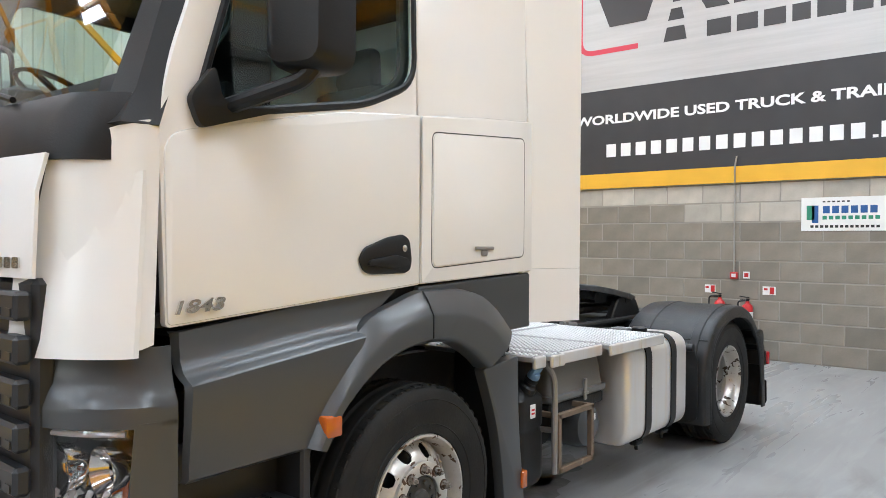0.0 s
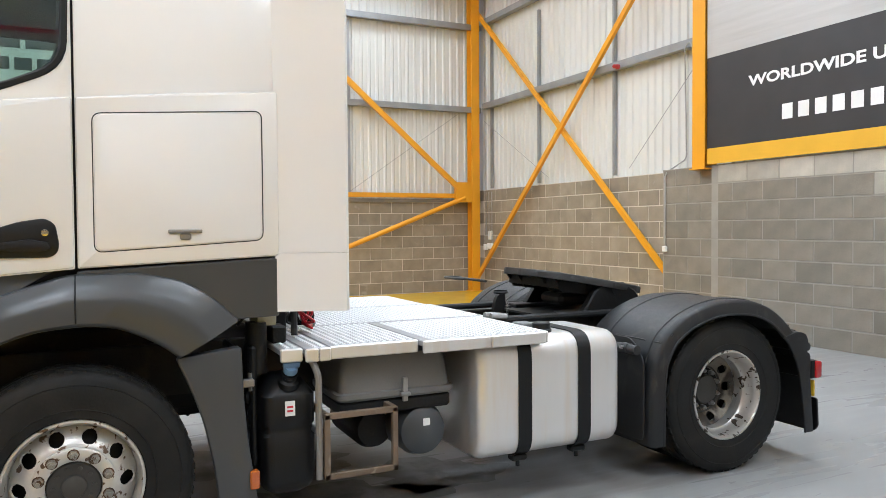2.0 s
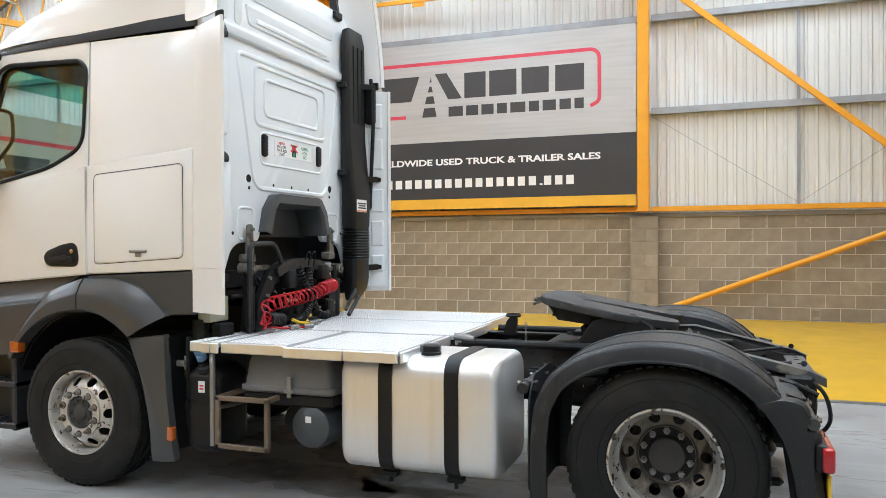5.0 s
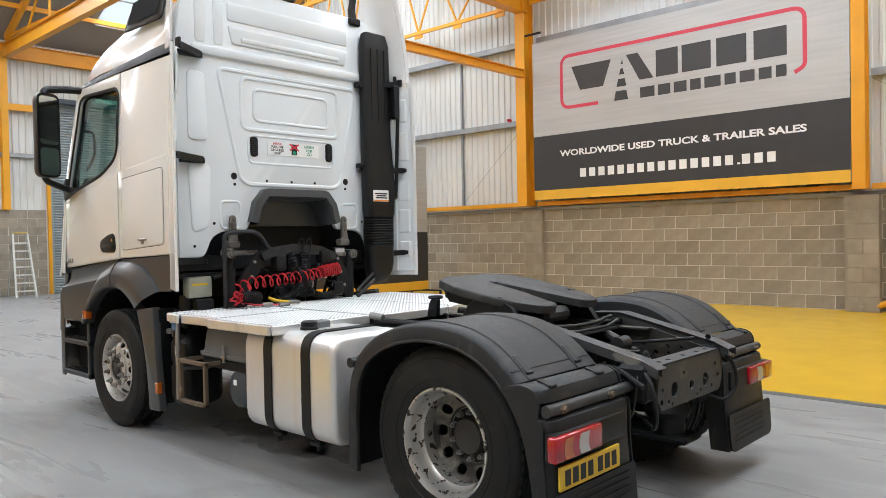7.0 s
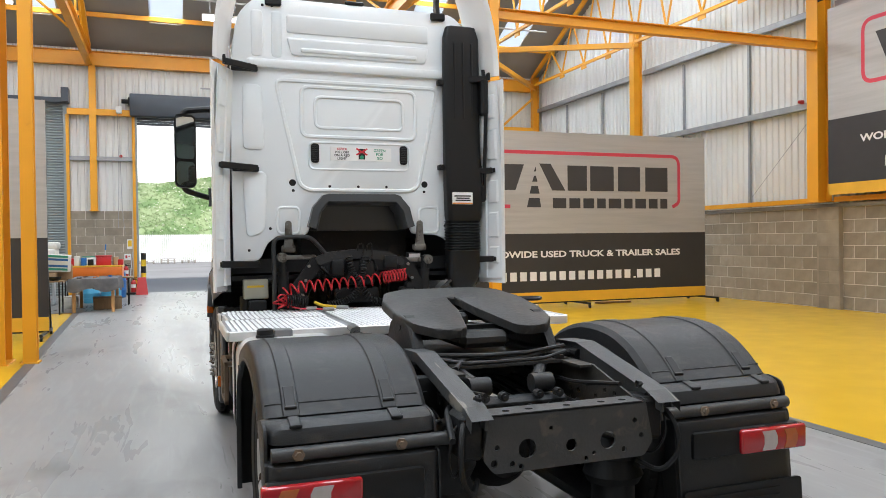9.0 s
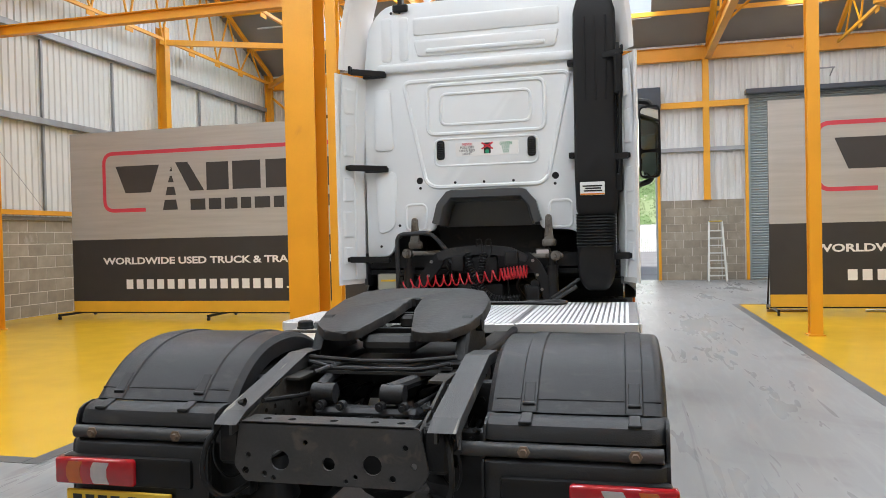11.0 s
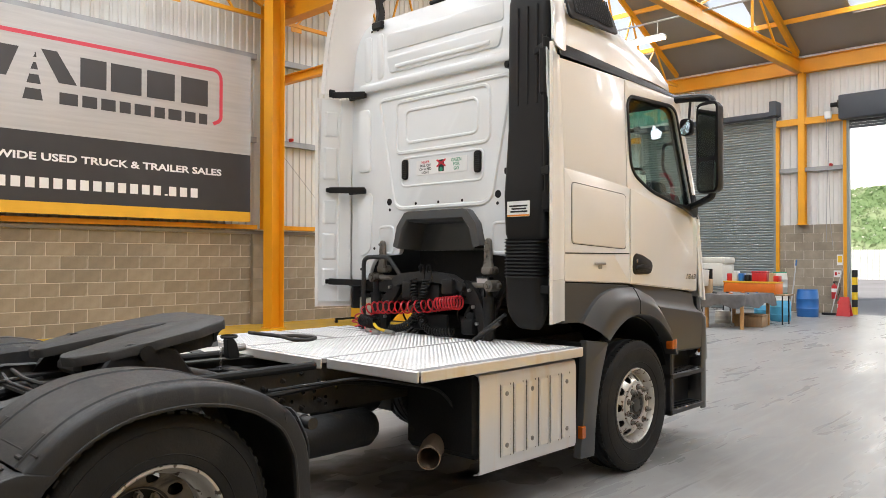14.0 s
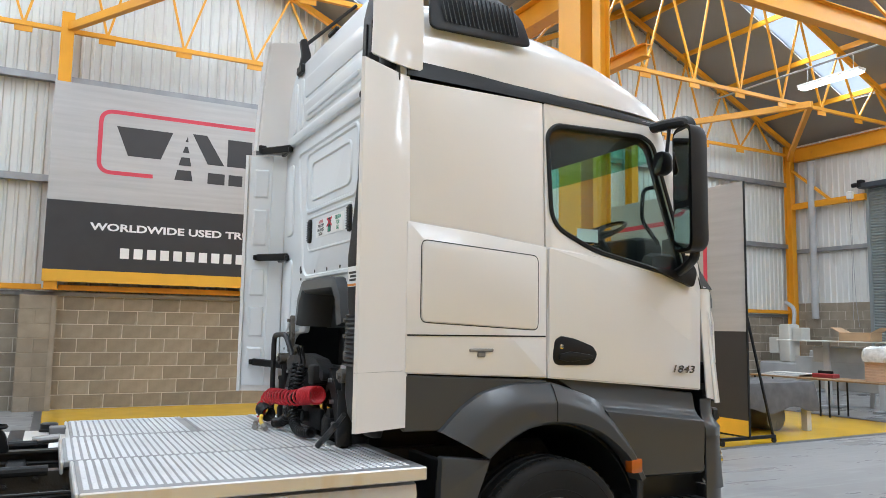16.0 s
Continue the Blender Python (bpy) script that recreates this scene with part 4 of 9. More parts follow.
GRASSM = mat("green_bank_foliage", (0.165, 0.26, 0.105), 0.8, var=0.15, scale=0.35, fine=3, bump=0.1, dirt=(0.24, 0.31, 0.16), dirt_at=0.46, dirt_scale=0.35, island=0.1)
FLOWER = mat("pale_blossom", (0.60, 0.62, 0.52), 0.8, var=0.15, bump=0.2)
bm = B()
rows = []
for i in range(24):
    f = i / 23
    row = []
    for j in range(90):
        x = -70 + j * 1.6
        y = 66 + 26 * f
        z = 8.6 * (3 * min(1, f * 1.25) ** 2 - 2 * min(1, f * 1.25) ** 3) + 0.9 * noise.noise((x * 0.15, y * 0.15, 0)) * min(1, f * 3) - 0.05
        row.append((x, y, z))
    rows.append(row)
rows.append([(x, 400, 8.6) for x, y, z in rows[-1]])
loft(bm, rows)
solo("grass_bank", bm, GRASSM, "green overgrown bank behind the yard fence", "bank", kind="structure")


def bank_z(x, y):
    f = (y - 66) / 26
    return 8.6 * (3 * min(1, f * 1.25) ** 2 - 2 * min(1, f * 1.25) ** 3) + 0.9 * noise.noise((x * 0.15, y * 0.15, 0)) * min(1, f * 3) - 0.05


def tufts(n, seed, size):
    rnd = random.Random(seed)
    V, F = [], []
    for _ in range(n):
        x, y = rnd.uniform(-45, 25), rnd.uniform(67, 91)
        z = bank_z(x, y)
        s = size * rnd.uniform(0.6, 1.6)
        for q in range(5):
            a, l = rnd.uniform(0, 6.28), rnd.uniform(0.2, 0.7)
            b = Vector((x + rnd.uniform(-s, s) * 0.6, y + rnd.uniform(-s, s) * 0.6, z + rnd.uniform(-0.05, 0.5) * s))
            d = Vector((math.cos(a) * l, math.sin(a) * l, 1)).normalized() * s * rnd.uniform(0.5, 1.0)
            w = Vector((-math.sin(a), math.cos(a), rnd.uniform(-0.4, 0.4))) * s * 0.35
            k = len(V)
            V += [b - w * 0.3, b + d * 0.5 - w, b + d, b + d * 0.5 + w]
            F.append((k, k + 1, k + 2, k + 3))
    me = bpy.data.meshes.new("tufts")
    me.from_pydata(V, [], F)
    return me


me = tufts(24000, 3, 0.15)
me.materials.append(GRASSM)
tagged(new("bank_plants", me), "dense green weeds and shrubs on the bank", "plants", kind="stuff")
me = tufts(2200, 5, 0.12)
me.materials.append(FLOWER)
tagged(new("bank_blossom", me), "pale blossom scattered over the bank", "flowers", kind="stuff")
FENCEM = mat("pale_palisade_fence", (0.45, 0.465, 0.48), 0.6, var=0.08, bump=0.1)
fence = thing("palisade_fence", "pale grey palisade fence across the far yard", "fence")
bm = B()
for z in (0.5, 2.1):
    bar(bm, (-42, 64.1, z), (24, 64.1, z), 0.05, 0.06)
part("fence_rail", bm, FENCEM, fence, "", False)
b = B()
plate(b, [(0, 0), (0.145, 0), (0.145, 2.3), (0.072, 2.4), (0, 2.3)], lambda u, v: (u, 0, v), (0, 0.02, 0))
bmesh.ops.recalc_face_normals(b, faces=b.faces)
pale = lift(b)
pale.materials.append(FENCEM)
for i in range(240):
    ob = new("pale", pale)
    ob.location = (-30 + i * 0.165, 64.0, 0.0)
    ob.parent = fence
haze = B()
loft(haze, [[(x, 396, z) for x in (-380, 380)] for z in (8.0, 190.0)])
struct("backdrop", haze, glow("bright_hazy_sky", (0.84, 0.92, 1.0), 0.46), "bright white hazy sky beyond the bank", "sky")
CONTM = mat("white_trailer_body", (0.75, 0.76, 0.77), 0.5, var=0.05, bump=0.1)
t = thing("trailer_body", "white box trailer body with a dark blue panel on the bank", "trailer")
bm = B()
box(bm, -19.5, -11.6, 99, 102, 10.6, 14.0, 0.08)
part("body", bm, CONTM, t)
for x in (-19.0, -17.0, -14.0, -12.0):
    for y in (99.3, 101.7):
        bm = B()
        box(bm, x - 0.1, x + 0.1, y - 0.1, y + 0.1, 8.5, 10.62)
        part("leg", bm, CONTM, t, "", False)
bm = B()
box(bm, -16.2, -13.2, 98.9, 98.98, 11.2, 13.8, 0.02)
part("panel", bm, mat("dark_blue_panel", (0.05, 0.07, 0.14), 0.5), t, "dark blue side panel")
PALLETM = mat("grey_pallet_wood", (0.20, 0.185, 0.165), 0.85, var=0.2, bump=0.4)
for i in range(5):
    t = thing("pallet_stack", "low stack of grey wooden pallets by the fence", "pallet", "pallets by the fence", at=(-6.5 + i * 1.6, 62.0 + 0.2 * (i % 2), 0))
    b = B()
    for L in range(2 + i % 2):
        for k in range(5):
            box(b, -0.6, 0.6, -0.5 + k * 0.22, -0.36 + k * 0.22, -0.03 + L * 0.14 + 0.10, -0.03 + L * 0.14 + 0.12)
        for k in (-0.5, 0, 0.5):
            box(b, k - 0.06, k + 0.06, -0.5, 0.5, -0.03 + L * 0.14, -0.03 + L * 0.14 + 0.099)
    part("pallet", b, PALLETM, t, "", False)

# ---------------------------------------------------------------- the tractor unit
FA = 3.89          # front axle, metres ahead of the rear axle
truck = thing("tractor_unit", "warm-tinted white two-axle truck tractor unit with dark grey skirts", "truck")
random.seed(7)


def disc_holes(bm, m, r0, r1, prof, count, hr, hc, seg=80, rings=9, start=0.0):
    """A wheel disc between two radii, dished by prof(r), with round hand holes."""
    rows = []
    for i in range(rings + 1):
        r = r0 + (r1 - r0) * i / rings
        rows.append([[prof(r), r * math.cos(2 * math.pi * k / seg), r * math.sin(2 * math.pi * k / seg)] for k in range(seg)])
    cs = [(hc * math.cos(start + 2 * math.pi * j / count), hc * math.sin(start + 2 * math.pi * j / count)) for j in range(count)]

    def inside(y, z):
        return next((c for c in cs if (y - c[0]) ** 2 + (z - c[1]) ** 2 < hr * hr), None)

    V = {}
    def vert(i, k):
        if (i, k) not in V:
            V[(i, k)] = bm.verts.new(m @ Vector(rows[i][k]))
        return V[(i, k)]

    cells = [(i, k) for i in range(rings) for k in range(seg)]
    keep = []
    for i, k in cells:
        j = (k + 1) % seg
        y = sum(rows[a][b][1] for a, b in ((i, k), (i, j), (i + 1, k), (i + 1, j))) / 4
        z = sum(rows[a][b][2] for a, b in ((i, k), (i, j), (i + 1, k), (i + 1, j))) / 4
        if inside(y, z) is None:
            keep.append((i, k, j))
        else:
            c = inside(y, z)
            for a, b in ((i, k), (i, j), (i + 1, k), (i + 1, j)):
                p = rows[a][b]
                d = math.hypot(p[1] - c[0], p[2] - c[1])
                if d > hr * 0.6:
                    p[1], p[2] = c[0] + (p[1] - c[0]) / d * hr, c[1] + (p[2] - c[1]) / d * hr
    for i, k, j in keep:
        bm.faces.new((vert(i, k), vert(i, j), vert(i + 1, j), vert(i + 1, k)))
    thick(bm, 0.008)


TYRE = [(0.292, -0.115), (0.305, -0.135), (0.36, -0.148), (0.42, -0.152), (0.47, -0.146), (0.497, -0.132), (0.512, -0.115),
        (0.516, -0.085), (0.516, -0.078), (0.502, -0.074), (0.502, -0.066), (0.516, -0.062), (0.518, -0.022), (0.504, -0.018), (0.504, 0.018), (0.518, 0.022),
        (0.516, 0.062), (0.502, 0.066), (0.502, 0.074), (0.516, 0.078), (0.516, 0.085), (0.512, 0.115), (0.497, 0.132), (0.47, 0.146), (0.42, 0.152), (0.36, 0.148), (0.305, 0.135), (0.292, 0.115)]


def tyre(name, m, parent, tread=True):
    b = B()
    lathe(b, TYRE, m, 64)
    if tread:
        for k in range(56):
            a = 2 * math.pi * k / 56
            for sx in (-1, 1):
                q = m @ Matrix.Rotation(a + (0.03 if sx > 0 else 0), 4, "X") @ Matrix.Translation((sx * 0.101, 0, 0.515))
                box(b, -0.018, 0.018, -0.016, 0.016, -0.016, 0.0025, 0, 1, q)
    ob = part(name, b, RUBBER, parent, "black tyre with worn sidewall")
    b = B()
    for rr, xx in ((0.345, 0.1455), (0.455, 0.1485)):
        lathe(b, [(rr - 0.005, xx - 0.003), (rr, xx + 0.0025), (rr + 0.005, xx - 0.003)], m, 64)
    part("sidewall_bead", b, RUBBER, ob)
    return ob


def nuts(m, r, x, count, parent, mt, size=0.017, h=0.03):
    for j in range(count):
        a = 2 * math.pi * (j + 0.5) / count
        b = B()
        q = m @ Matrix.Translation((x, r * math.cos(a), r * math.sin(a)))
        lathe(b, [(0, 0), (size * 1.25, 0), (size * 1.25, 0.006), (size, 0.006), (size, h), (size * 0.6, h + 0.002), (size * 0.5, h + 0.014), (0, h + 0.015)], q, 6)
        part("wheel_nut", b, mt, parent, "", False)


def front_wheel(s):
    """The steering wheel's rim bulges outwards; local +x points out of the truck."""
    m = Matrix.Translation((s * 1.08, FA, 0.511)) @ Matrix.Diagonal((1, 0.984, 0.984, 1)) @ (Matrix.Identity(4) if s > 0 else Matrix.Rotation(math.pi, 4, "Z"))
    t = tyre("front_tyre", m, truck)
    b = B()
    lathe(b, [(0.292, -0.12), (0.300, 0.118), (0.296, 0.135), (0.286, 0.137), (0.274, 0.118), (0.266, 0.05), (0.262, 0.0), (0.262, -0.1)], m, 56)
    rim = part("front_rim", b, RIM, t, "silver steel wheel with rust spots")
    b = B()
    disc_holes(b, m, 0.172, 0.268, lambda r: 0.125 - 0.09 * ((r - 0.172) / 0.096) ** 1.6, 10, 0.034, 0.222)
    part("rim_disc", b, RIM, rim)
    b = B()
    lathe(b, [(0.115, 0.115), (0.116, 0.140), (0.125, 0.146), (0.165, 0.146), (0.175, 0.140), (0.176, 0.122)], m, 48)
    part("rim_flange", b, RIM, rim, "worn nut ring")
    for j in range(10):
        a = 2 * math.pi * (j + 0.5) / 10
        b = B()
        lathe(b, [(0.0, 0.146), (0.0255, 0.146), (0.0255, 0.1475), (0.022, 0.149), (0, 0.149)], m @ Matrix.Translation((0, 0.147 * math.cos(a), 0.147 * math.sin(a))), 14)
        part("rust_collar", b, RUSTDK, rim, "rust-brown ring under the nut")
    nuts(m, 0.147, 0.146, 10, rim, NUT)
    b = B()
    lathe(b, [(0.262, -0.10), (0.255, 0.0), (0.20, 0.03), (0.10, 0.05), (0, 0.05)], m, 28)
    part("brake_drum", b, FRAME, t, "dark brake drum behind the rim")
    b = B()
    lathe(b, [(0.114, 0.05), (0.112, 0.128), (0.104, 0.133), (0.085, 0.128), (0.055, 0.128), (0.050, 0.140), (0.036, 0.146), (0, 0.147)], m, 36)
    for j in range(10):
        a = 2 * math.pi * j / 10
        lathe(b, [(0.010, 0.126), (0.010, 0.139), (0, 0.140)], m @ Matrix.Translation((0, 0.083 * math.cos(a), 0.083 * math.sin(a))), 6)
    part("hub_cap", b, HUB, rim, "dusty grey hub")


def rear_wheels(s):
    flip = Matrix.Identity(4) if s > 0 else Matrix.Rotation(math.pi, 4, "Z")
    mo = Matrix.Translation((s * 1.075 + (0.03 if s > 0 else 0), 0.015, 0.514)) @ Matrix.Diagonal((1, 0.990, 0.990, 1)) @ flip
    mi = Matrix.Translation((s * 0.745, 0.015, 0.514)) @ Matrix.Diagonal((1, 0.990, 0.990, 1)) @ flip
    tyre("rear_tyre", mi, truck)
    t = tyre("rear_tyre", mo, truck)
    b = B()
    lathe(b, [(0.292, -0.12), (0.302, 0.118), (0.298, 0.136), (0.287, 0.138), (0.276, 0.120), (0.268, 0.095), (0.262, 0.05), (0.244, 0.03), (0.242, 0.0), (0.252, -0.01), (0.250, -0.09), (0.262, -0.12)], mo, 56)
    rim = part("rear_rim", b, RIMB, t, "flaking silver deep-dish steel wheel")
    b = B()
    disc_holes(b, mo, 0.150, 0.250, lambda r: -0.100 + 0.050 * ((r - 0.150) / 0.1) ** 2, 10, 0.031, 0.206)
    part("rim_disc", b, RIMD, rim, "dirty wheel disc, darkened for recess shade")
    b = B()
    lathe(b, [(0.10, -0.102), (0.152, -0.102), (0.164, -0.090)], mo, 40)
    part("rim_flange", b, HUB, rim, "greasy dark nut ring")
    nuts(mo, 0.128, -0.100, 10, rim, STEEL, 0.016, 0.030)
    b = B()
    lathe(b, [(0.104, -0.104), (0.102, -0.070), (0.094, -0.056), (0.070, -0.050), (0.03, -0.046), (0, -0.045)], mo, 36)
    part("hub_cap", b, HUB, rim, "dusty grey hub")
    b = B()
    lathe(b, [(0.17, -0.26), (0.21, -0.25), (0.21, -0.12), (0.15, -0.10), (0, -0.10)], mo, 28)
    part("brake_drum", b, FRAME, t)


for s in (-1, 1):
    front_wheel(s)
    rear_wheels(s)

# chassis
for s in (-1, 1):
    b = B()
    holes = []
    for i in range(26):
        for j in range(4):
            if (i + j) % 3 == 2:
                continue
            y, z = -0.55 + i * 0.085, 0.745 + j * 0.045
            holes.append([(y + 0.014 * math.cos(a * math.pi / 4), z + 0.014 * math.sin(a * math.pi / 4)) for a in range(8)])
    plate(b, [(-0.78, 0.70), (5.0, 0.70), (5.0, 0.99), (-0.35, 0.99), (-0.78, 0.872)], lambda u, v: (s * 0.38, u, v), (s * 0.012, 0, 0), holes)
    box(b, min(s * 0.31, s * 0.379), max(s * 0.31, s * 0.379), -0.78, 5.0, 0.70, 0.712)
    box(b, min(s * 0.31, s * 0.379), max(s * 0.31, s * 0.379), -0.35, 5.0, 0.978, 0.99)
    part("chassis_rail", b, RAILM, truck, "black perforated chassis rail", False)
    # ramp beside the rail end
    RO = 0.055 if s > 0 else 0.0
    b = B()
    plate(b, [(0.12, 1.055), (-0.10, 1.065), (-0.74, 0.92), (-0.82, 0.88), (-0.82, 0.84), (0.12, 0.98)], lambda u, v: (s * 0.40 + RO, u, v), (s * 0.012, 0, 0))
    loft(b, [[(s * 0.375 + RO, y, z), (s * (0.49 if s > 0 else 0.475) + RO, y, z)] for y, z in ((0.12, 1.060), (-0.10, 1.070), (-0.74, 0.925), (-0.83, 0.885))])
    loft(b, [[(s * (0.49 if s > 0 else 0.475) + RO, y, z), (s * (0.493 if s > 0 else 0.478) + RO, y, z - 0.05)] for y, z in ((0.12, 1.060), (-0.10, 1.070), (-0.74, 0.925), (-0.83, 0.885))])
    part("trailer_ramp", b, RAMP, truck, "scraped steel trailer ramp", False)
    b = B()
    for y, z in ((-0.6, 0.84), (-0.66, 0.76), (-0.52, 0.78), (-0.70, 0.86), (-0.45, 0.86)):
        cyl(b, (s * 0.39, y, z), (s * 0.44, y, z), 0.022, 8)
    box(b, min(s * 0.39, s * 0.50), max(s * 0.39, s * 0.50), -0.77, -0.60, 0.70, 0.90, 0.02)
    tube(b, bend([(s * 0.45, -0.7, 0.9), (s * 0.52, -0.82, 0.82), (s * 0.53, -0.85, 0.66), (s * 0.46, -0.8, 0.56), (s * 0.40, -0.7, 0.6)], 0.08), 0.012, 8)
    tube(b, bend([(s * 0.40, -0.4, 0.86), (s * 0.5, -0.6, 0.88), (s * 0.54, -0.78, 0.80)], 0.08), 0.015, 8)
    part("air_coupling", b, FRAME, truck, "oily air couplings and pipes")
b = B()
hs = [[(x + r * math.cos(a * math.pi / 7), z + r * math.sin(a * math.pi / 7)) for a in range(14)] for x, z, r in
      ((-0.205, 0.738, 0.042), (0.008, 0.732, 0.027), (0.192, 0.735, 0.040), (-0.345, 0.755, 0.012), (0.33, 0.81, 0.012), (-0.36, 0.69, 0.016), (0.365, 0.74, 0.012), (-0.275, 0.68, 0.013), (-0.235, 0.665, 0.011), (0.12, 0.685, 0.010), (-0.09, 0.815, 0.010), (0.275, 0.685, 0.014), (0.08, 0.665, 0.010))]
plate(b, rpoly([(-0.41, 0.71), (-0.36, 0.645), (0.38, 0.645), (0.425, 0.71), (0.39, 0.890), (-0.38, 0.890)], 0.02), lambda u, v: (u, -0.79, v), (0, 0.012, 0), hs)
hs = [[(x + 0.018 * math.cos(a * math.pi / 6), -0.735 + 0.018 * math.sin(a * math.pi / 6)) for a in range(12)] for x in (-0.28, -0.17, 0.015, 0.19, 0.30)]
plate(b, [(-0.37, -0.79), (0.37, -0.79), (0.37, -0.67), (-0.37, -0.67)], lambda u, v: (u, v, 0.884), (0, 0, 0.010), hs)
part("rear_crossmember", b, XMEM, truck, "black rear crossmember with round holes", False)
for y in (0.35, 1.2, 2.2, 3.2, 4.6):
    b = B()
    box(b, -0.37, 0.37, y - 0.05, y + 0.05, 0.76, 0.94, 0.01)
    part("crossmember", b, FRAME, truck, "black chassis crossmember")
b = B()
tube(b, [(-0.75, 0, 0.52), (0.75, 0, 0.52)], 0.09, 16)
axle = part("rear_axle", b, FRAME, truck, "oily black rear axle")
b = B()
lathe(b, [(0, -0.24), (0.12, -0.2), (0.2, -0.08), (0.22, 0.04), (0.17, 0.16), (0.1, 0.22), (0, 0.24)], Matrix.Translation((0, 0.05, 0.52)) @ Matrix.Rotation(math.pi / 2, 4, "Z"), 20)
part("differential", b, FRAME, axle, "oily cast differential")
b = B()
tube(b, [(0, 0.2, 0.55), (0, 2.6, 0.72)], 0.055, 12)
part("drive_shaft", b, FRAME, truck)
b = B()
box(b, -0.32, 0.32, 3.15, 4.9, 0.55, 1.25, 0.06)
part("engine", b, FRAME, truck, "oily black engine")
b = B()
lathe(b, [(0, -0.5), (0.12, -0.48), (0.2, -0.2), (0.28, 0.1), (0.3, 0.2)], Matrix.Translation((0, 3.0, 0.80)) @ Matrix.Rotation(math.pi / 2, 4, "Z"), 20)
part("gearbox", b, FRAME, truck, "oily black gearbox")
b = B()
tube(b, [(-1.0, FA, 0.5), (1.0, FA, 0.5)], 0.06, 10)
part("front_axle", b, FRAME, truck)
b = B()
box(b, -0.34, 0.34, 3.32, 4.5, 1.05, 1.30, 0.05)
part("engine_cover", b, FRAME, truck)
b = B()
for x in (-0.24, 0.10):
    cyl(b, (x - 0.03, -0.28, 0.91), (x + 0.08, -0.28, 0.91), 0.046, 14)
    tube(b, [(x, -0.28, 0.93), (x + (0.22 if x > 0 else -0.02), 0.05, 0.98)], 0.03, 10)
for x in (-0.21, -0.11, 0.08, 0.19):
    cyl(b, (x, -0.36, 0.865), (x, -0.32, 0.865), 0.022, 10)
    cyl(b, (x, -0.375, 0.865), (x, -0.36, 0.865), 0.012, 8)
box(b, -0.26, 0.26, -0.33, -0.23, 0.80, 0.85, 0.02)
tube(b, bend([(-0.3, -0.2, 0.99), (-0.2, -0.05, 1.02), (0.1, -0.1, 1.0), (0.32, -0.05, 1.04)], 0.1), 0.012, 8)
part("suspension_link", b, FRAMEG, truck, "grey-black suspension links on the rear axle")
for s in (-1, 1):
    b = B()
    lathe(b, [(0, 0.42), (0.13, 0.42), (0.15, 0.46), (0.12, 0.54), (0.15, 0.60), (0.13, 0.66), (0, 0.67)], Matrix.Translation((s * 0.45, -0.42, 0)) @ Matrix.Rotation(-math.pi / 2, 4, "Y"), 20)
    cyl(b, (s * 0.45, -0.42, 0.30), (s * 0.45, -0.42, 0.43), 0.11, 16)
    box(b, s * 0.45 - 0.12, s * 0.45 + 0.12, -0.6, 0.6, 0.27, 0.32, 0.02)
    part("air_spring", b, BLACK, truck, "black rubber air spring")

# fifth wheel, tilted backwards
fw = B()
TW = Matrix.Translation((-0.010, 0.30, 1.218)) @ Matrix.Rotation(radians(10.0), 4, "X")
half = [(0.0, 0.58), (0.24, 0.58), (0.38, 0.50), (0.445, 0.30), (0.45, 0.04), (0.41, -0.18), (0.32, -0.31), (0.22, -0.335), (0.14, -0.30), (0.058, 0.06), (0.038, 0.24), (0.03, 0.33), (0.0, 0.335)]
out = half + [(-x, y) for x, y in half[-2:0:-1]]
plate(fw, rpoly(out, 0.035, 4), lambda u, v: TW @ Vector((u, v, -0.045)), TW.to_3x3() @ Vector((0, 0, 0.05)), bevel=0.012, seg=2)
wear = random.Random(17)
for v in fw.verts:
    v.co += Vector((wear.uniform(-1, 1), wear.uniform(-1, 1), wear.uniform(-0.3, 0.3))) * 0.0035
fifth = part("fifth_wheel_plate", fw, GREASE, truck, "greasy black fifth-wheel coupling plate, tilted")
b = B()
for x in (-0.33, -0.17, 0.17, 0.33):
    plate(b, [(-0.24, -0.046), (0.50, -0.046), (0.42, -0.13), (-0.16, -0.10)], lambda u, v: TW @ Vector((x - 0.01, u, v)), TW.to_3x3() @ Vector((0.02, 0, 0)))
for y in (-0.10, 0.20, 0.44):
    plate(b, [(-0.36, -0.046), (0.36, -0.046), (0.34, -0.11), (-0.34, -0.11)], lambda u, v: TW @ Vector((u, y, v)), TW.to_3x3() @ Vector((0, 0.02, 0)))
part("casting_rib", b, FRAME, fifth, "black casting ribs under the plate", False)
for s in (-1, 1):
    b = B()
    plate(b, [(0.02, 1.00), (0.62, 1.00), (0.50, 1.17), (0.40, 1.22), (0.24, 1.22), (0.14, 1.16)], lambda u, v: (s * 0.36 - 0.015, u, v), (s * 0.06, 0, 0), bevel=0.012)
    box(b, s * 0.36 - 0.10, s * 0.36 + 0.10, -0.05, 0.75, 0.985, 1.02, 0.008)
    cyl(b, (s * 0.32, 0.32, 1.17), (s * 0.44, 0.32, 1.17), 0.04, 14)
    part("fifth_wheel_pedestal", b, FRAME, truck, "black coupling pedestal")
b = B()
box(b, -0.36, 0.36, -0.15, 0.85, 0.975, 0.99)
for k in range(16):
    box(b, -0.36, -0.30, -0.1 + k * 0.058, -0.07 + k * 0.058, 0.989, 1.005)
    box(b, 0.30, 0.36, -0.1 + k * 0.058, -0.07 + k * 0.058, 0.989, 1.005)
box(b, -0.16, 0.13, 0.08, 0.62, 1.04, 1.13, 0.03)
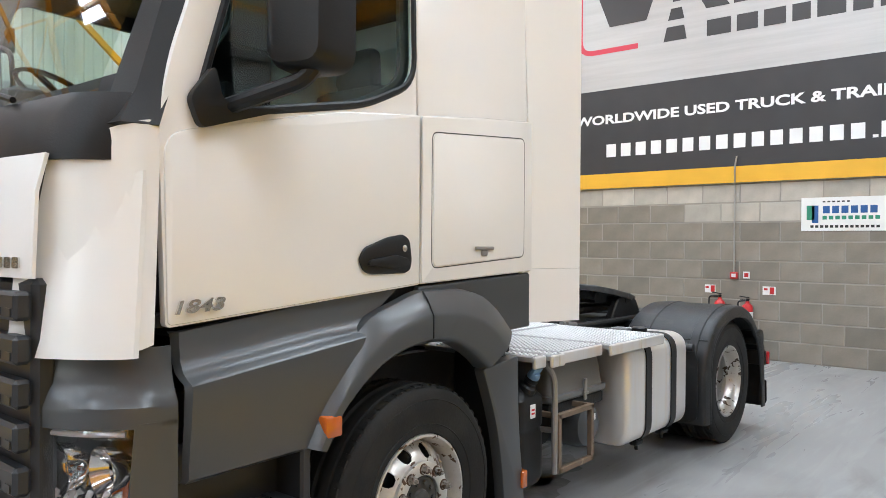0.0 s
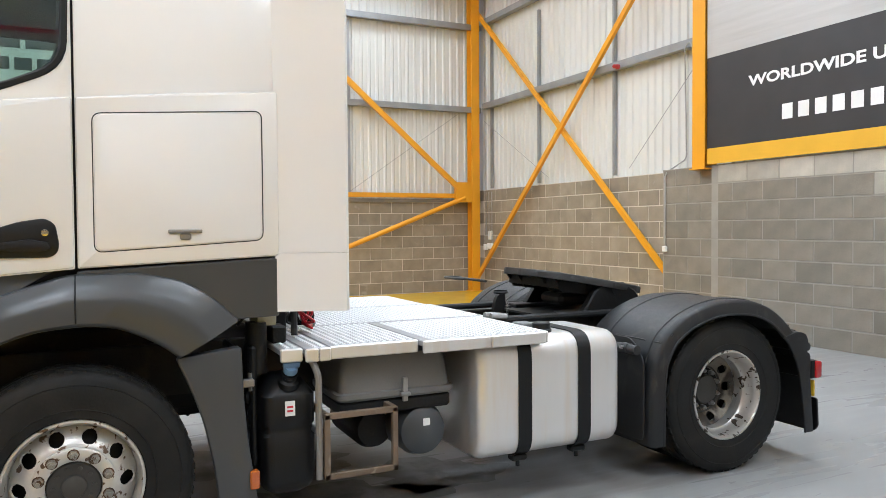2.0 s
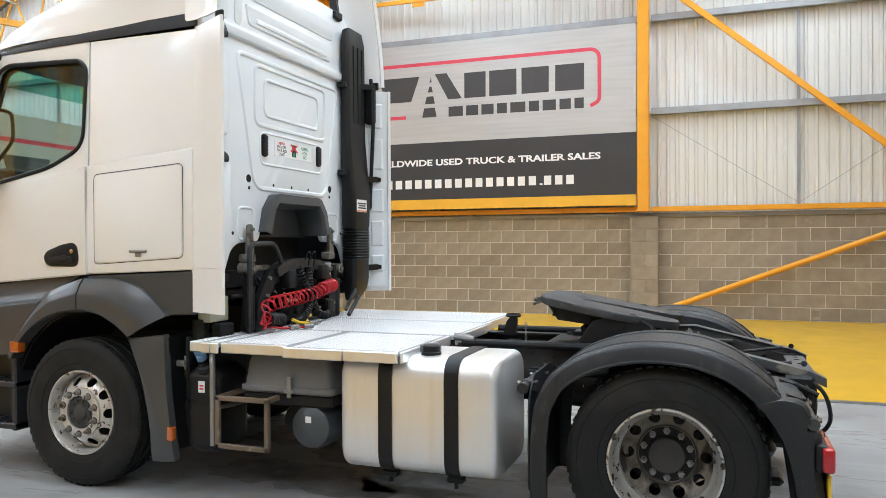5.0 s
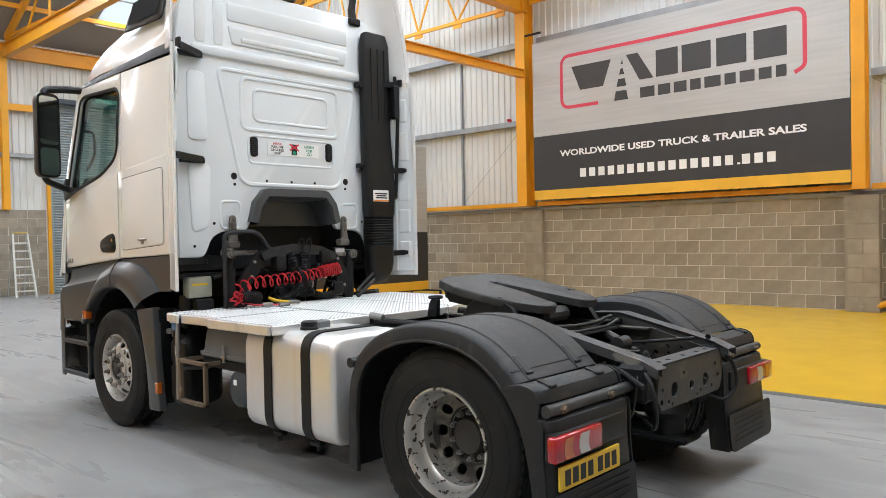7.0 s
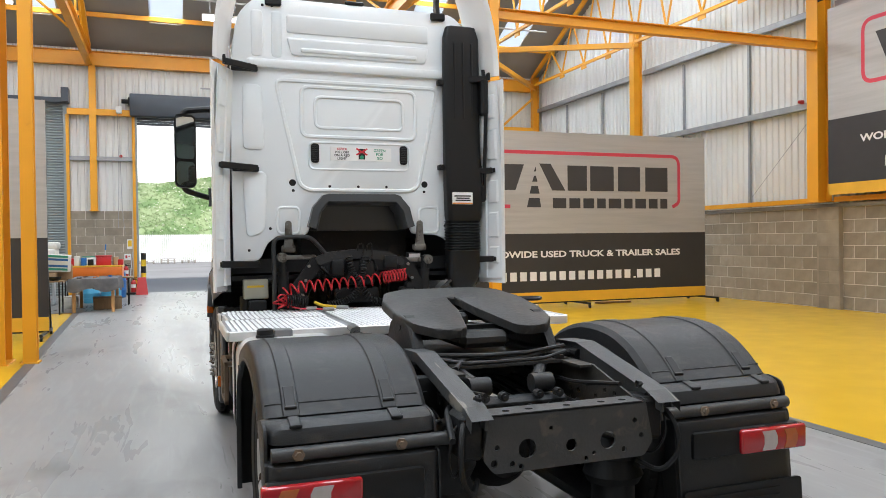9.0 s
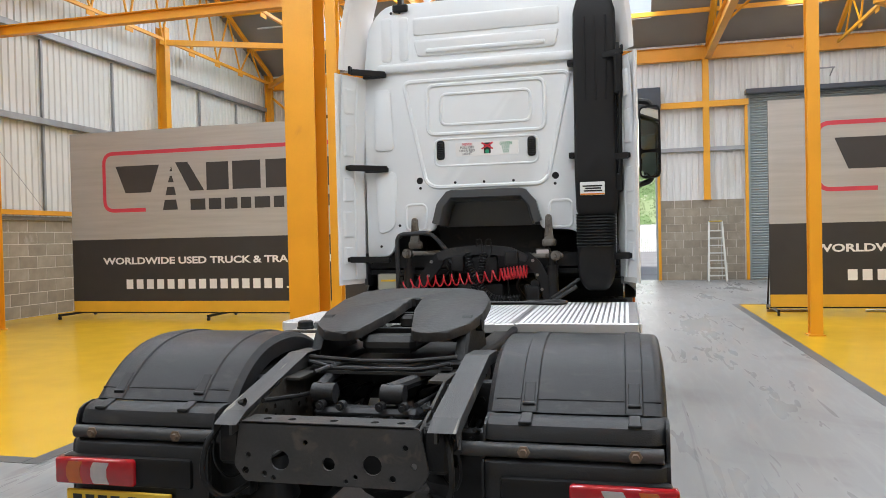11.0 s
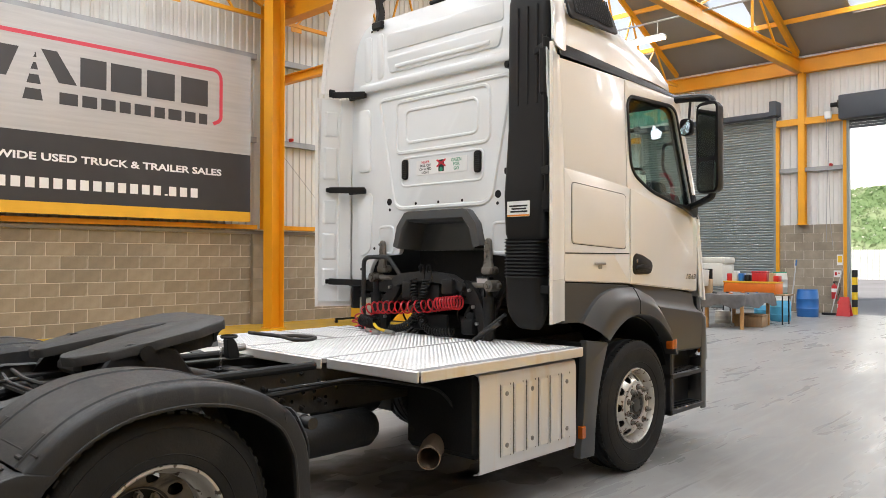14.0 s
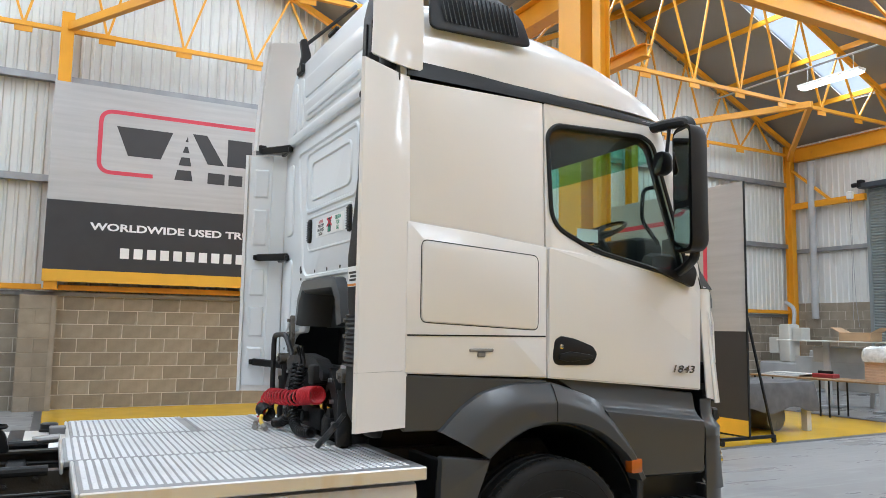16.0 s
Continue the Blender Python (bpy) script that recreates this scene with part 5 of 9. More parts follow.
box(b, -0.06, 0.03, 0.44, 0.60, 1.12, 1.20, 0.02)
tube(b, [(-0.38, -0.07, 1.045), (-0.1, -0.09, 1.030), (0.15, -0.09, 1.032), (0.38, -0.06, 1.05)], 0.011, 8)
part("coupling_lock", b, GREASE, truck, "greasy coupling jaw")
b = B()
RH = [(0.56, 1.04, 1.215), (0.60, 1.11, 1.217), (0.78, 1.13, 1.217), (0.83, 1.06, 1.215), (0.77, 0.99, 1.213)]
cyl(b, (0.25, 1.03, 1.215), RH[0], 0.011, 8)
tube(b, bend([RH[0], RH[1], RH[2], RH[3], RH[4], RH[0]], 0.03), 0.011, 8)
part("release_handle", b, GREASE, truck, "dark coupling release handle")
b = B()
plate(b, rpoly([(1.08, 1.02), (1.17, 1.02), (1.145, 1.12), (1.11, 1.16), (1.07, 1.15)], 0.02), lambda u, v: (-0.12, u, v), (0.045, 0, 0), bevel=0.006)
lathe(b, [(0.05, 1.150), (0.056, 1.160), (0.05, 1.170)], Matrix.Translation((-0.1, 1.10, 0)) @ Matrix.Rotation(-math.pi / 2, 4, "Y"), 16)
part("hose_bracket", b, BLACK, truck, "black coupling bracket with a loop")
for k, (x, y, r) in enumerate(((-0.47, 1.33, 0.02), (-0.44, 1.36, 0.025))):
    b = B()
    cyl(b, (x, y - 0.06, 1.03), (x, y + 0.06, 1.04), r, 10)
    part("frame_fitting", b, STEEL, truck, "small steel pipe fitting")
for s in (-1, 1):
    b = B()
    tube(b, [(s * 0.45, -0.1, 1.005), (s * 0.45, 1.36, 1.005)], 0.026, 10)
    part("side_tube", b, FRAME, truck)

# rear mudguards
PROF = [(p.x, p.y) for p in bend([Vector((y, z, 0)) for y, z in ((0.715, 0.27), (0.712, 0.62), (0.690, 0.80), (0.610, 0.953), (0.462, 1.058), (0.303, 1.118), (0.144, 1.148), (-0.016, 1.150), (-0.176, 1.130), (-0.325, 1.075), (-0.435, 1.000), (-0.532, 0.908))], 0.06, 3)]
FLANK = [(0.555, 0.10), (0.56, 0.03), (0.585, 0.004), (0.62, 0.0), (1.235, 0.0), (1.258, 0.003), (1.270, 0.012), (1.276, 0.022), (1.284, 0.084), (1.288, 0.088), (1.288, 0.098), (1.276, 0.102), (1.262, 0.100)]


def inset(p, d):
    v = Vector((0.0 - p[0], 0.45 - p[1]))
    if p[1] < 0.8 and p[0] > 0:
        v = Vector((-1, 0))
    v.normalize()
    return (p[0] + v.x * d, p[1] + v.y * d)


for s in (-1, 1):
    before = set(truck.children_recursive)
    b = B()
    loft(b, [[(s * x, *inset(p, d)) for x, d in FLANK] for p in PROF])
    thick(b, 0.012)
    g = part("rear_mudguard", b, MUDG, truck, "dusty black plastic rear mudguard")
    for x in (0.737, 1.158):
        b = B()
        loft(b, [[(s * (x + e), *inset(p, -h)) for e, h in ((-0.036, 0.0), (-0.031, 0.007), (0.031, 0.007), (0.036, 0.0))] for p in PROF if p[1] > 0.75])
        part("mudguard_rib", b, MUDG, g)
        for q0, q1 in (((-0.425, 1.012), (-0.512, 0.936)), ((-0.565, 0.912), (-0.645, 0.889))):
            b = B()
            bar(b, (s * x, q0[0], q0[1]), (s * x, q1[0], q1[1]), 0.046, 0.010, 0.003)
            bar(b, (s * x, q1[0] + 0.010, q1[1] + 0.006), (s * x, q1[0] - 0.008, q1[1] + 0.0), 0.052, 0.016, 0.004)
            part("rubber_strap", b, BLACK, g, "black rubber strap end")
    # moulded seams across the guard, before the front shield and above the rear section
    for q0 in ((0.632, 0.912), (-0.484, 0.951)):
        b = B()
        tube(b, [(s * 0.60, *q0), (s * 1.262, *q0)], 0.0045, 6)
        part("moulded_seam", b, BLACK, g)
    # carrier plates between the rail and the guard
    for y0, y1, z0, z1 in ((-0.62, -0.54, 0.52, 0.84), (-0.30, -0.22, 0.60, 0.98), (0.30, 0.38, 0.60, 1.00)):
        b = B()
        box(b, min(s * 0.43, s * 0.585), max(s * 0.43, s * 0.585), y0, y1, z0, z1, 0.012, 2)
        cyl(b, (s * 0.50, y0 - 0.02, z1 - 0.08), (s * 0.50, y0, z1 - 0.08), 0.018, 6)
        part("guard_carrier", b, FRAME, truck, "black mudguard carrier plate")
    b = B()
    for k in range(5):
        x = s * (0.45 + 0.022 * k)
        tube(b, bend([(x, -0.66, 0.70 + 0.04 * k), (x + s * 0.02, -0.30, 0.84 - 0.03 * k), (x, 0.25, 0.80 + 0.02 * k), (x, 0.9, 0.86 - 0.02 * k)], 0.1), 0.010, 6)
    part("brake_pipes", b, BLACK, truck, "bundle of black brake pipes")
    # stay tube with clamps at the front of the guard
    b = B()
    cyl(b, (s * 0.42, 0.765, 0.865), (s * 1.20, 0.765, 0.865), 0.030, 16)
    st = part("mudguard_stay", b, FRAMEG, truck, "dull black mudguard stay tube")
    for x in (0.80, 1.10):
        b = B()
        lathe(b, [(0.034, -0.03), (0.037, -0.028), (0.037, 0.028), (0.034, 0.03)], Matrix.Translation((s * x, 0.765, 0.865)), 16)
        box(b, s * x - 0.025, s * x + 0.025, 0.70, 0.77, 0.835, 0.895, 0.006)
        part("stay_clamp", b, FRAMEG, st)
        b = B()
        cyl(b, (s * x, 0.795, 0.875), (s * x, 0.815, 0.880), 0.013, 6)
        part("bolt", b, STEEL, st, "", False)
    b = B()
    plate(b, rpoly([(0.60, 0.30), (1.22, 0.30), (1.22, 0.80), (1.10, 0.93), (0.62, 0.93)], 0.05), lambda u, v: (s * u, 0.722, v), (0, 0.010, 0), (), 0.003)
    part("front_shield", b, MUDG, g, "flat black front shield")
    # rear section below the seam: a box-like shoulder, the tube's recess, a ledge and the lamp face
    REAR = [(-0.538, 0.902), (-0.570, 0.904), (-0.615, 0.897), (-0.648, 0.882), (-0.665, 0.853), (-0.672, 0.826), (-0.660, 0.820), (-0.640, 0.813), (-0.640, 0.770), (-0.690, 0.758), (-0.712, 0.748), (-0.720, 0.730), (-0.722, 0.703), (-0.722, 0.56), (-0.735, 0.40), (-0.755, 0.20)]
    b = B()
    loft(b, [[(s * x, y + e, z) for x, e in ((0.57, 0.02), (0.61, 0.0), (1.21, 0.0), (1.245, 0.012), (1.272, 0.045))] for y, z in REAR])
    thick(b, 0.010)
    rs = part("mudguard_rear", b, MUDG, g, "stepped black plastic rear section")
    b = B()
    INN = [(-0.415, 0.875), (-0.461, 0.832), (-0.505, 0.765), (-0.542, 0.700), (-0.570, 0.610), (-0.591, 0.508), (-0.617, 0.332), (-0.632, 0.20)]
    OUT = [(y + (0.018 if z > 0.8 else 0.045), z) for y, z in REAR[:6] + REAR[9:]]
    plate(b, OUT + INN[::-1], lambda u, v: (s * 1.272, u, v), (s * 0.015, 0, 0), (), 0.006, 2)
    part("side_fascia", b, MUDG, rs, "black side fascia")
    b = B()
    plate(b, [(y, z) for y, z in REAR[:6] + REAR[9:]] + INN[::-1], lambda u, v: (s * 0.572, u, v), (s * 0.010, 0, 0))
    part("inner_fascia", b, MUDG, rs)
    b = B()
    cyl(b, (s * 0.42, -0.676, 0.790), (s * 1.262, -0.676, 0.790), 0.029, 16)
    part("lamp_tube", b, XMEM, truck, "dull black cross tube")
    for x in (0.737, 1.158):
        b = B()
        lathe(b, [(0.026, 0), (0.026, 0.006), (0.015, 0.006), (0.014, 0.02), (0, 0.02)], Matrix.Translation((s * x, -0.703, 0.792)) @ Matrix.Rotation(-math.pi / 2, 4, "Z"), 6)
        part("bolt", b, RUST, truck, "rusty bolt", False)
    # lamp cluster
    b = B()
    box(b, min(s * 0.645, s * 1.292), max(s * 0.645, s * 1.292), -0.742, -0.68, 0.568, 0.700, 0.018, 2)
    lampb = part("tail_lamp", b, BLACK, truck, "rear lamp cluster with red, amber and clear lenses")
    for a, c, mt in ((0.912, 1.312, REDLENS), (1.03, 1.11, CLEARLENS), (1.165, 1.235, AMBERLENS)):
        b = B()
        if mt is REDLENS:
            x0, x1 = sorted((s * a, s * c))
            box(b, x0, x1, -0.764, -0.71, 0.574, 0.692, 0.014, 3)
        else:
            plate(b, rpoly([(a, 0.584), (c, 0.584), (c + 0.014, 0.612), (c + 0.014, 0.650), (c, 0.678), (a, 0.678), (a + 0.014, 0.650), (a + 0.014, 0.612)], 0.004), lambda u, v: (s * u, -0.762, v), (0, -0.0045, 0))
        part("lens", b, mt, lampb)
    b = B()
    plate(b, rpoly([(0.585, 0.23), (0.63, 0.19), (1.25, 0.19), (1.285, 0.23), (1.285, 0.43), (0.585, 0.43)], 0.02), lambda u, v: (s * u, -0.750 - (0.45 - v) * 0.06, v), (0, 0.012, 0))
    fl = part("mud_flap", b, BLACK, truck, "black rubber mud flap")
    for k in range(5):
        b = B()
        z = 0.25 + k * 0.035
        y = -0.752 - (0.45 - z) * 0.06
        box(b, min(s * 0.66, s * 1.14), max(s * 0.66, s * 1.14), y - 0.004, y, z, z + 0.008)
        part("flap_rib", b, BLACK, fl, "", False)
    # the offside set sits a little further out
    if s > 0:
        for ob in set(truck.children_recursive) - before:
            ob.data.transform(Matrix.Translation((0.045, 0, 0)))
b = B()
box(b, -1.262, -0.738, -0.752, -0.736, 0.438, 0.550, 0.004)
pl = part("number_plate", b, PLATEY, truck, "yellow rear plate with plain black bars")
for k in range(7):
    b = B()
    x = -1.226 + k * 0.064 + (0.022 if k > 3 else 0)
    box(b, x, x + 0.044, -0.7545, -0.7525, 0.458, 0.530)
    part("plate_bar", b, INK, pl, "", False)

# fuel tank
def rbox_tank(b, y0, y1, x0, x1, z0, z1, r, end):
    prof = rrect(x0, x1, z0, z1, r, 6)
    cx, cz = (x0 + x1) / 2, (z0 + z1) / 2
    rows = []
    for y, k in ((y0, 0.90), (y0 + end * 0.25, 0.955), (y0 + end * 0.6, 0.987), (y0 + end, 1.0), (y1 - end, 1.0), (y1 - end * 0.6, 0.987), (y1 - end * 0.25, 0.955), (y1, 0.90)):
        rows.append([(cx + (x - cx) * k, y, cz + (z - cz) * k) for x, z in prof])
    loft(b, rows, True, True)


b = B()
rbox_tank(b, 0.905, 1.885, -1.215, -0.56, 0.32, 1.005, 0.13, 0.05)
tank = part("fuel_tank", b, ALU, truck, "brushed aluminium fuel tank with stains")
for y in (1.585, 1.175):
    b = B()
    pr = rrect(-1.223, -0.552, 0.312, 1.013, 0.135, 6)
    loft(b, [[(x, y + e, z) for x, z in pr] for e in (-0.043, 0.043)], True)
    thick(b, 0.007)
    part("tank_strap", b, BLACK, tank, "black rubber-lined strap")
    b = B()
    box(b, -1.16, -1.10, y - 0.05, y + 0.05, 0.285, 0.32, 0.008)
    cyl(b, (-1.13, y, 0.25), (-1.13, y, 0.30), 0.012, 8)
    part("strap_bracket", b, FRAME, tank)
b = B()
lathe(b, [(0.062, 0), (0.06, 0.02), (0.055, 0.024), (0.055, 0.055), (0.045, 0.062), (0, 0.062)], Matrix.Translation((-1.04, 1.36, 1.0)) @ Matrix.Rotation(-math.pi / 2, 4, "Y"), 12)
part("fuel_cap", b, BLACK, tank, "black fuel filler cap")
b = B()
box(b, -0.98, -0.86, 1.36, 1.46, 0.99, 1.05, 0.006)
part("sender_box", b, BATT, tank)

# battery box, air tank, step frame, fluid tank on the left
b = B()
loft(b, [[(x, y, z) for x, y in rrect(-1.12 + k, -0.60 - k, 1.98 + k, 2.66 - k, 0.05, 4)] for z, k in ((0.72, 0.012), (0.735, 0.0), (0.76, 0.0), (0.765, 0.02), (0.90, 0.035), (0.955, 0.05), (0.975, 0.09))], True, True)
bb = part("battery_box", b, BATT, truck, "grey plastic battery box with a latch")
b = B()
box(b, -1.10, -0.62, 2.0, 2.64, 0.64, 0.72, 0.015)
part("battery_tray", b, FRAME, bb)
b = B()
box(b, -1.135, -1.12, 2.27, 2.30, 0.70, 0.83, 0.004)
box(b, -1.14, -1.12, 2.255, 2.315, 0.73, 0.75, 0.004)
part("latch", b, STEEL, bb)
b = B()
for k in range(12):
    box(b, -1.02, -0.66, 2.06 + k * 0.045, 2.075 + k * 0.045, 0.972, 0.982)
part("lid_rib", b, BATT, bb, "", False)
b = B()
lathe(b, [(0, -0.32), (0.08, -0.31), (0.13, -0.28), (0.148, -0.22), (0.148, 0.22), (0.13, 0.28), (0.08, 0.305), (0, 0.315)], Matrix.Translation((-0.80, 2.16, 0.515)), 32)
at = part("air_tank", b, TANKG, truck, "grey painted air tank with a white sticker")
b = B()
plate(b, rrect(2.135, 2.175, 0.55, 0.59, 0.004), lambda u, v: (-1.1155, u, v), (-0.002, 0, 0))
part("sticker", b, WHITEP, at)
b = B()
lathe(b, [(0, -0.28), (0.1, -0.26), (0.12, -0.2), (0.12, 0.2), (0.1, 0.26), (0, 0.28)], Matrix.Translation((-0.62, 2.37, 0.50)), 24)
part("air_tank", b, FRAME, truck)
b = B()
for y in (2.385, 2.75):
    bar(b, (-1.22, y, 0.37), (-1.22, y, 0.70), 0.03, 0.03, 0.003)
    bar(b, (-1.22, y, 0.69), (-0.95, y, 0.69), 0.03, 0.03, 0.003)
for z in (0.385, 0.69):
    bar(b, (-1.22, 2.37, z), (-1.22, 2.765, z), 0.03, 0.03, 0.003)
part("step_frame", b, RUST, truck, "rusty brown square-tube step")
b = B()
tube(b, bend([(-1.22, 2.79, 0.38), (-1.22, 2.79, 0.92), (-1.16, 2.84, 1.02), (-0.98, 2.9, 1.02)], 0.08), 0.018, 10)
tube(b, bend([(-1.22, 2.79, 0.62), (-1.0, 2.79, 0.60), (-0.8, 2.79, 0.60)], 0.05), 0.016, 10)
part("grab_rail", b, STEEL, truck, "bent steel tube rail")
b = B()
loft(b, [[(x, y, z) for x, y in rrect(-1.16 + k, -0.82 - k, 2.785 + k, 3.055 - k, 0.06, 4)] for z, k in ((0.30, 0.05), (0.33, 0.015), (0.37, 0.0), (0.60, 0.0), (0.615, 0.008), (0.64, 0.008), (0.655, 0.0), (0.80, 0.0), (0.82, 0.014), (0.87, 0.05), (0.885, 0.08))], True, True)
ft = part("fluid_tank", b, BLACK, truck, "black plastic fluid tank with a blue cap")
b = B()
lathe(b, [(0.055, 0), (0.05, 0.03), (0.036, 0.04), (0.036, 0.055), (0.04, 0.06), (0.04, 0.075), (0, 0.078)], Matrix.Translation((-1.112, 2.915, 0.850)) @ Matrix.Rotation(-math.pi / 2 - 0.55, 4, "Y"), 18)
part("filler_neck", b, BLACK, ft)
b = B()
CAPM = Matrix.Translation((-1.155, 2.915, 0.920)) @ Matrix.Rotation(-math.pi / 2 - 0.55, 4, "Y")
lathe(b, [(0.034, 0), (0.036, 0.01), (0.032, 0.034), (0.02, 0.036), (0, 0.036)], CAPM, 12)
box(b, 0.03, 0.066, -0.042, 0.042, -0.011, 0.011, 0.005, 2, CAPM)
part("filler_cap", b, mat("faded_blue_plastic", (0.16, 0.28, 0.45), 0.5), ft, "faded blue filler cap")
b = B()
plate(b, rrect(2.895, 2.945, 0.70, 0.775, 0.004), lambda u, v: (-1.161, u, v), (-0.002, 0, 0))
st = part("sticker", b, WHITEP, ft)
for z in (0.72, 0.74):
    b = B()
    box(b, -1.1645, -1.1632, 2.905, 2.935, z, z + 0.01)
    part("print_bar", b, REDINK, ft, "", False)
b = B()
for k in range(5):
    z = 0.42 + k * 0.11
    tube(b, bend([(-1.02, 3.08, z), (-1.08, 3.10 + 0.02 * (k % 2), z + 0.04), (-1.05, 3.09, z + 0.11)], 0.03), 0.014, 8)
box(b, -1.10, -0.92, 3.07, 3.10, 0.45, 1.05, 0.01)
cyl(b, (-1.0, 3.05, 0.90), (-1.0, 3.05, 1.16), 0.055, 16)
part("pipe_loom", b, FRAME, truck, "oily black pipes and filter beside the wheel")
b = B()
box(b, -1.13, -1.09, 3.085, 3.15, 0.855, 0.895, 0.006)
cyl(b, (-1.09, 3.10, 0.83), (-1.09, 3.10, 0.92), 0.012, 8)
part("pipe_clip", b, STEEL, truck, "bright steel pipe clip")

# right side: muffler behind an aluminium cover
b = B()
box(b, 0.55, 1.19, 2.02, 3.0, 0.42, 0.96, 0.04)
part("exhaust_box", b, FRAME, truck, "sooty exhaust box")
b = B()
tube(b, bend([(0.80, 2.3, 0.50), (0.82, 2.02, 0.47), (1.0, 1.80, 0.455)], 0.12), 0.072, 18, False)
thick(b, 0.006)
lathe(b, [(0.078, -0.012), (0.082, 0.0), (0.078, 0.012)], Matrix.Translation((0.80, 2.20, 0.49)) @ Matrix.Rotation(math.pi / 2, 4, 'Z'), 18)
part("tailpipe", b, RUST, truck, "rusty exhaust tailpipe")
b = B()
rows = []
for z, dx in ((0.345, -0.05), (0.355, -0.01), (0.38, 0.0), (0.91, 0.0), (0.95, -0.01), (0.968, -0.06)):
    rows.append([(1.235 + dx, y, z) for y in (2.0, 2.02, 3.0, 3.02)])
loft(b, rows)
thick(b, 0.008)
cv = part("exhaust_cover", b, ALU, truck, "pressed aluminium exhaust cover")
for y in (2.24, 2.37, 2.50, 2.63, 2.76, 2.89):
    b = B()
    loft(b, [[(1.236 + h, y + e, z) for e, h in ((-0.045, 0), (-0.038, 0.012), (0.038, 0.012), (0.045, 0))] for z in (0.44, 0.46, 0.85, 0.87)])
    part("pressed_rib", b, ALU, cv)
# Dark strips laid on the sheet paint the crease shade beside each rib.
for y in (2.24, 2.37, 2.50, 2.63, 2.76, 2.89):
    for e in (-0.048, 0.048):
        b = B()
        box(b, 1.2365, 1.2385, y + e - 0.0022, y + e + 0.0022, 0.43, 0.88)
        part("groove", b, HUB, cv, "dark strip painted for the crease shade beside the rib", False)
for y, z in ((2.24, 0.50), (2.24, 0.82), (2.50, 0.50), (2.50, 0.82), (2.89, 0.50), (2.89, 0.82)):
    b = B()
    lathe(b, [(0.016, 0.0), (0.016, 0.004), (0.009, 0.004), (0.008, 0.009), (0, 0.009)], Matrix.Translation((1.248, y, z)), 8)
    part("bolt", b, STEEL, cv, "", False)
b = B()
lathe(b, [(0, -0.42), (0.09, -0.41), (0.12, -0.36), (0.12, 0.36), (0.09, 0.41), (0, 0.42)], Matrix.Translation((0.62, 1.25, 0.62)) @ Matrix.Rotation(math.pi / 2, 4, "Z"), 22)
part("air_tank", b, FRAME, truck, "black air tank along the rail")
b = B()
tube(b, bend([(0.5, 1.0, 0.9), (0.75, 1.5, 0.95), (0.95, 1.95, 0.85), (1.0, 2.05, 0.7)], 0.1), 0.01, 8)
tube(b, bend([(0.44, 0.8, 0.85), (0.44, 1.6, 0.88), (0.5, 2.1, 0.8)], 0.1), 0.018, 8)
part("air_line", b, BLACK, truck)

# tread platform behind the cab
def panel(x0, x1, y0, y1, nm="tread_plate", cut=None):
    b = B()
    out = cut or [(x0, y0), (x1, y0), (x1, y1), (x0, y1)]
    plate(b, rpoly(out, 0.012, 2), lambda u, v: (u, v, 1.012), (0, 0, 0.028), bevel=0.005)
    p = part(nm, b, TREAD, truck, "aluminium anti-slip tread plate", False)
    V, F = [], []
    nx, ny = int((x1 - x0 - 0.04) / 0.037), int((y1 - y0 - 0.035) / 0.037)
    for i in range(nx):
        for j in range(ny):
            x, y = x0 + 0.035 + i * 0.037, y0 + 0.030 + j * 0.037
            k = len(V)
            V += [(x - 0.012, y - 0.012, 1.0402), (x + 0.012, y - 0.012, 1.0402), (x + 0.012, y + 0.012, 1.0402), (x - 0.012, y + 0.012, 1.0402),
                  (x - 0.008, y - 0.008, 1.0455), (x + 0.008, y - 0.008, 1.0455), (x + 0.008, y + 0.008, 1.0455), (x - 0.008, y + 0.008, 1.0455)]
            F += [(k + 4, k + 5, k + 6, k + 7), (k, k + 1, k + 5, k + 4), (k + 1, k + 2, k + 6, k + 5), (k + 2, k + 3, k + 7, k + 6), (k + 3, k, k + 4, k + 7)]
    me = bpy.data.meshes.new("tread_stud")
    me.from_pydata(V, [], F)
    me.materials.append(STUD)
    ob = new("tread_stud", me)
    ob.parent = p
    tagged(ob, kind="stuff")
    return p


panel(-1.262, -0.42, 1.475, 2.24)
panel(-1.205, -0.42, 2.244, 2.728)
panel(-1.235, -0.42, 2.732, 2.86)
panel(-1.195, -0.42, 2.864, 2.975)
panel(-0.416, 0.44, 1.43, 2.90)
panel(0.444, 1.255, 1.475, 3.06)
for x0, x1, y0, y1 in ((-1.280, -1.257, 1.48, 1.83), (-1.280, -1.257, 1.835, 2.24), (-1.222, -1.199, 2.245, 2.728), (-1.252, -1.229, 2.732, 2.79), (-1.252, -1.229, 2.794, 2.86), (-1.212, -1.189, 2.864, 2.975), (1.256, 1.272, 1.475, 3.06), (0.444, 1.255, 1.455, 1.474), (-1.262, -0.42, 1.455, 1.474), (-0.416, 0.44, 1.412, 1.429)):
    b = B()
    box(b, x0, x1, y0, y1, 0.975, 1.041, 0.006)
    part("platform_edge", b, ALU, truck, "folded aluminium platform edge")
for y in (1.6, 2.1, 2.6):
    b = B()
    box(b, -1.1, 1.15, y - 0.03, y + 0.03, 0.98, 1.01)
    part("platform_bearer", b, FRAME, truck)

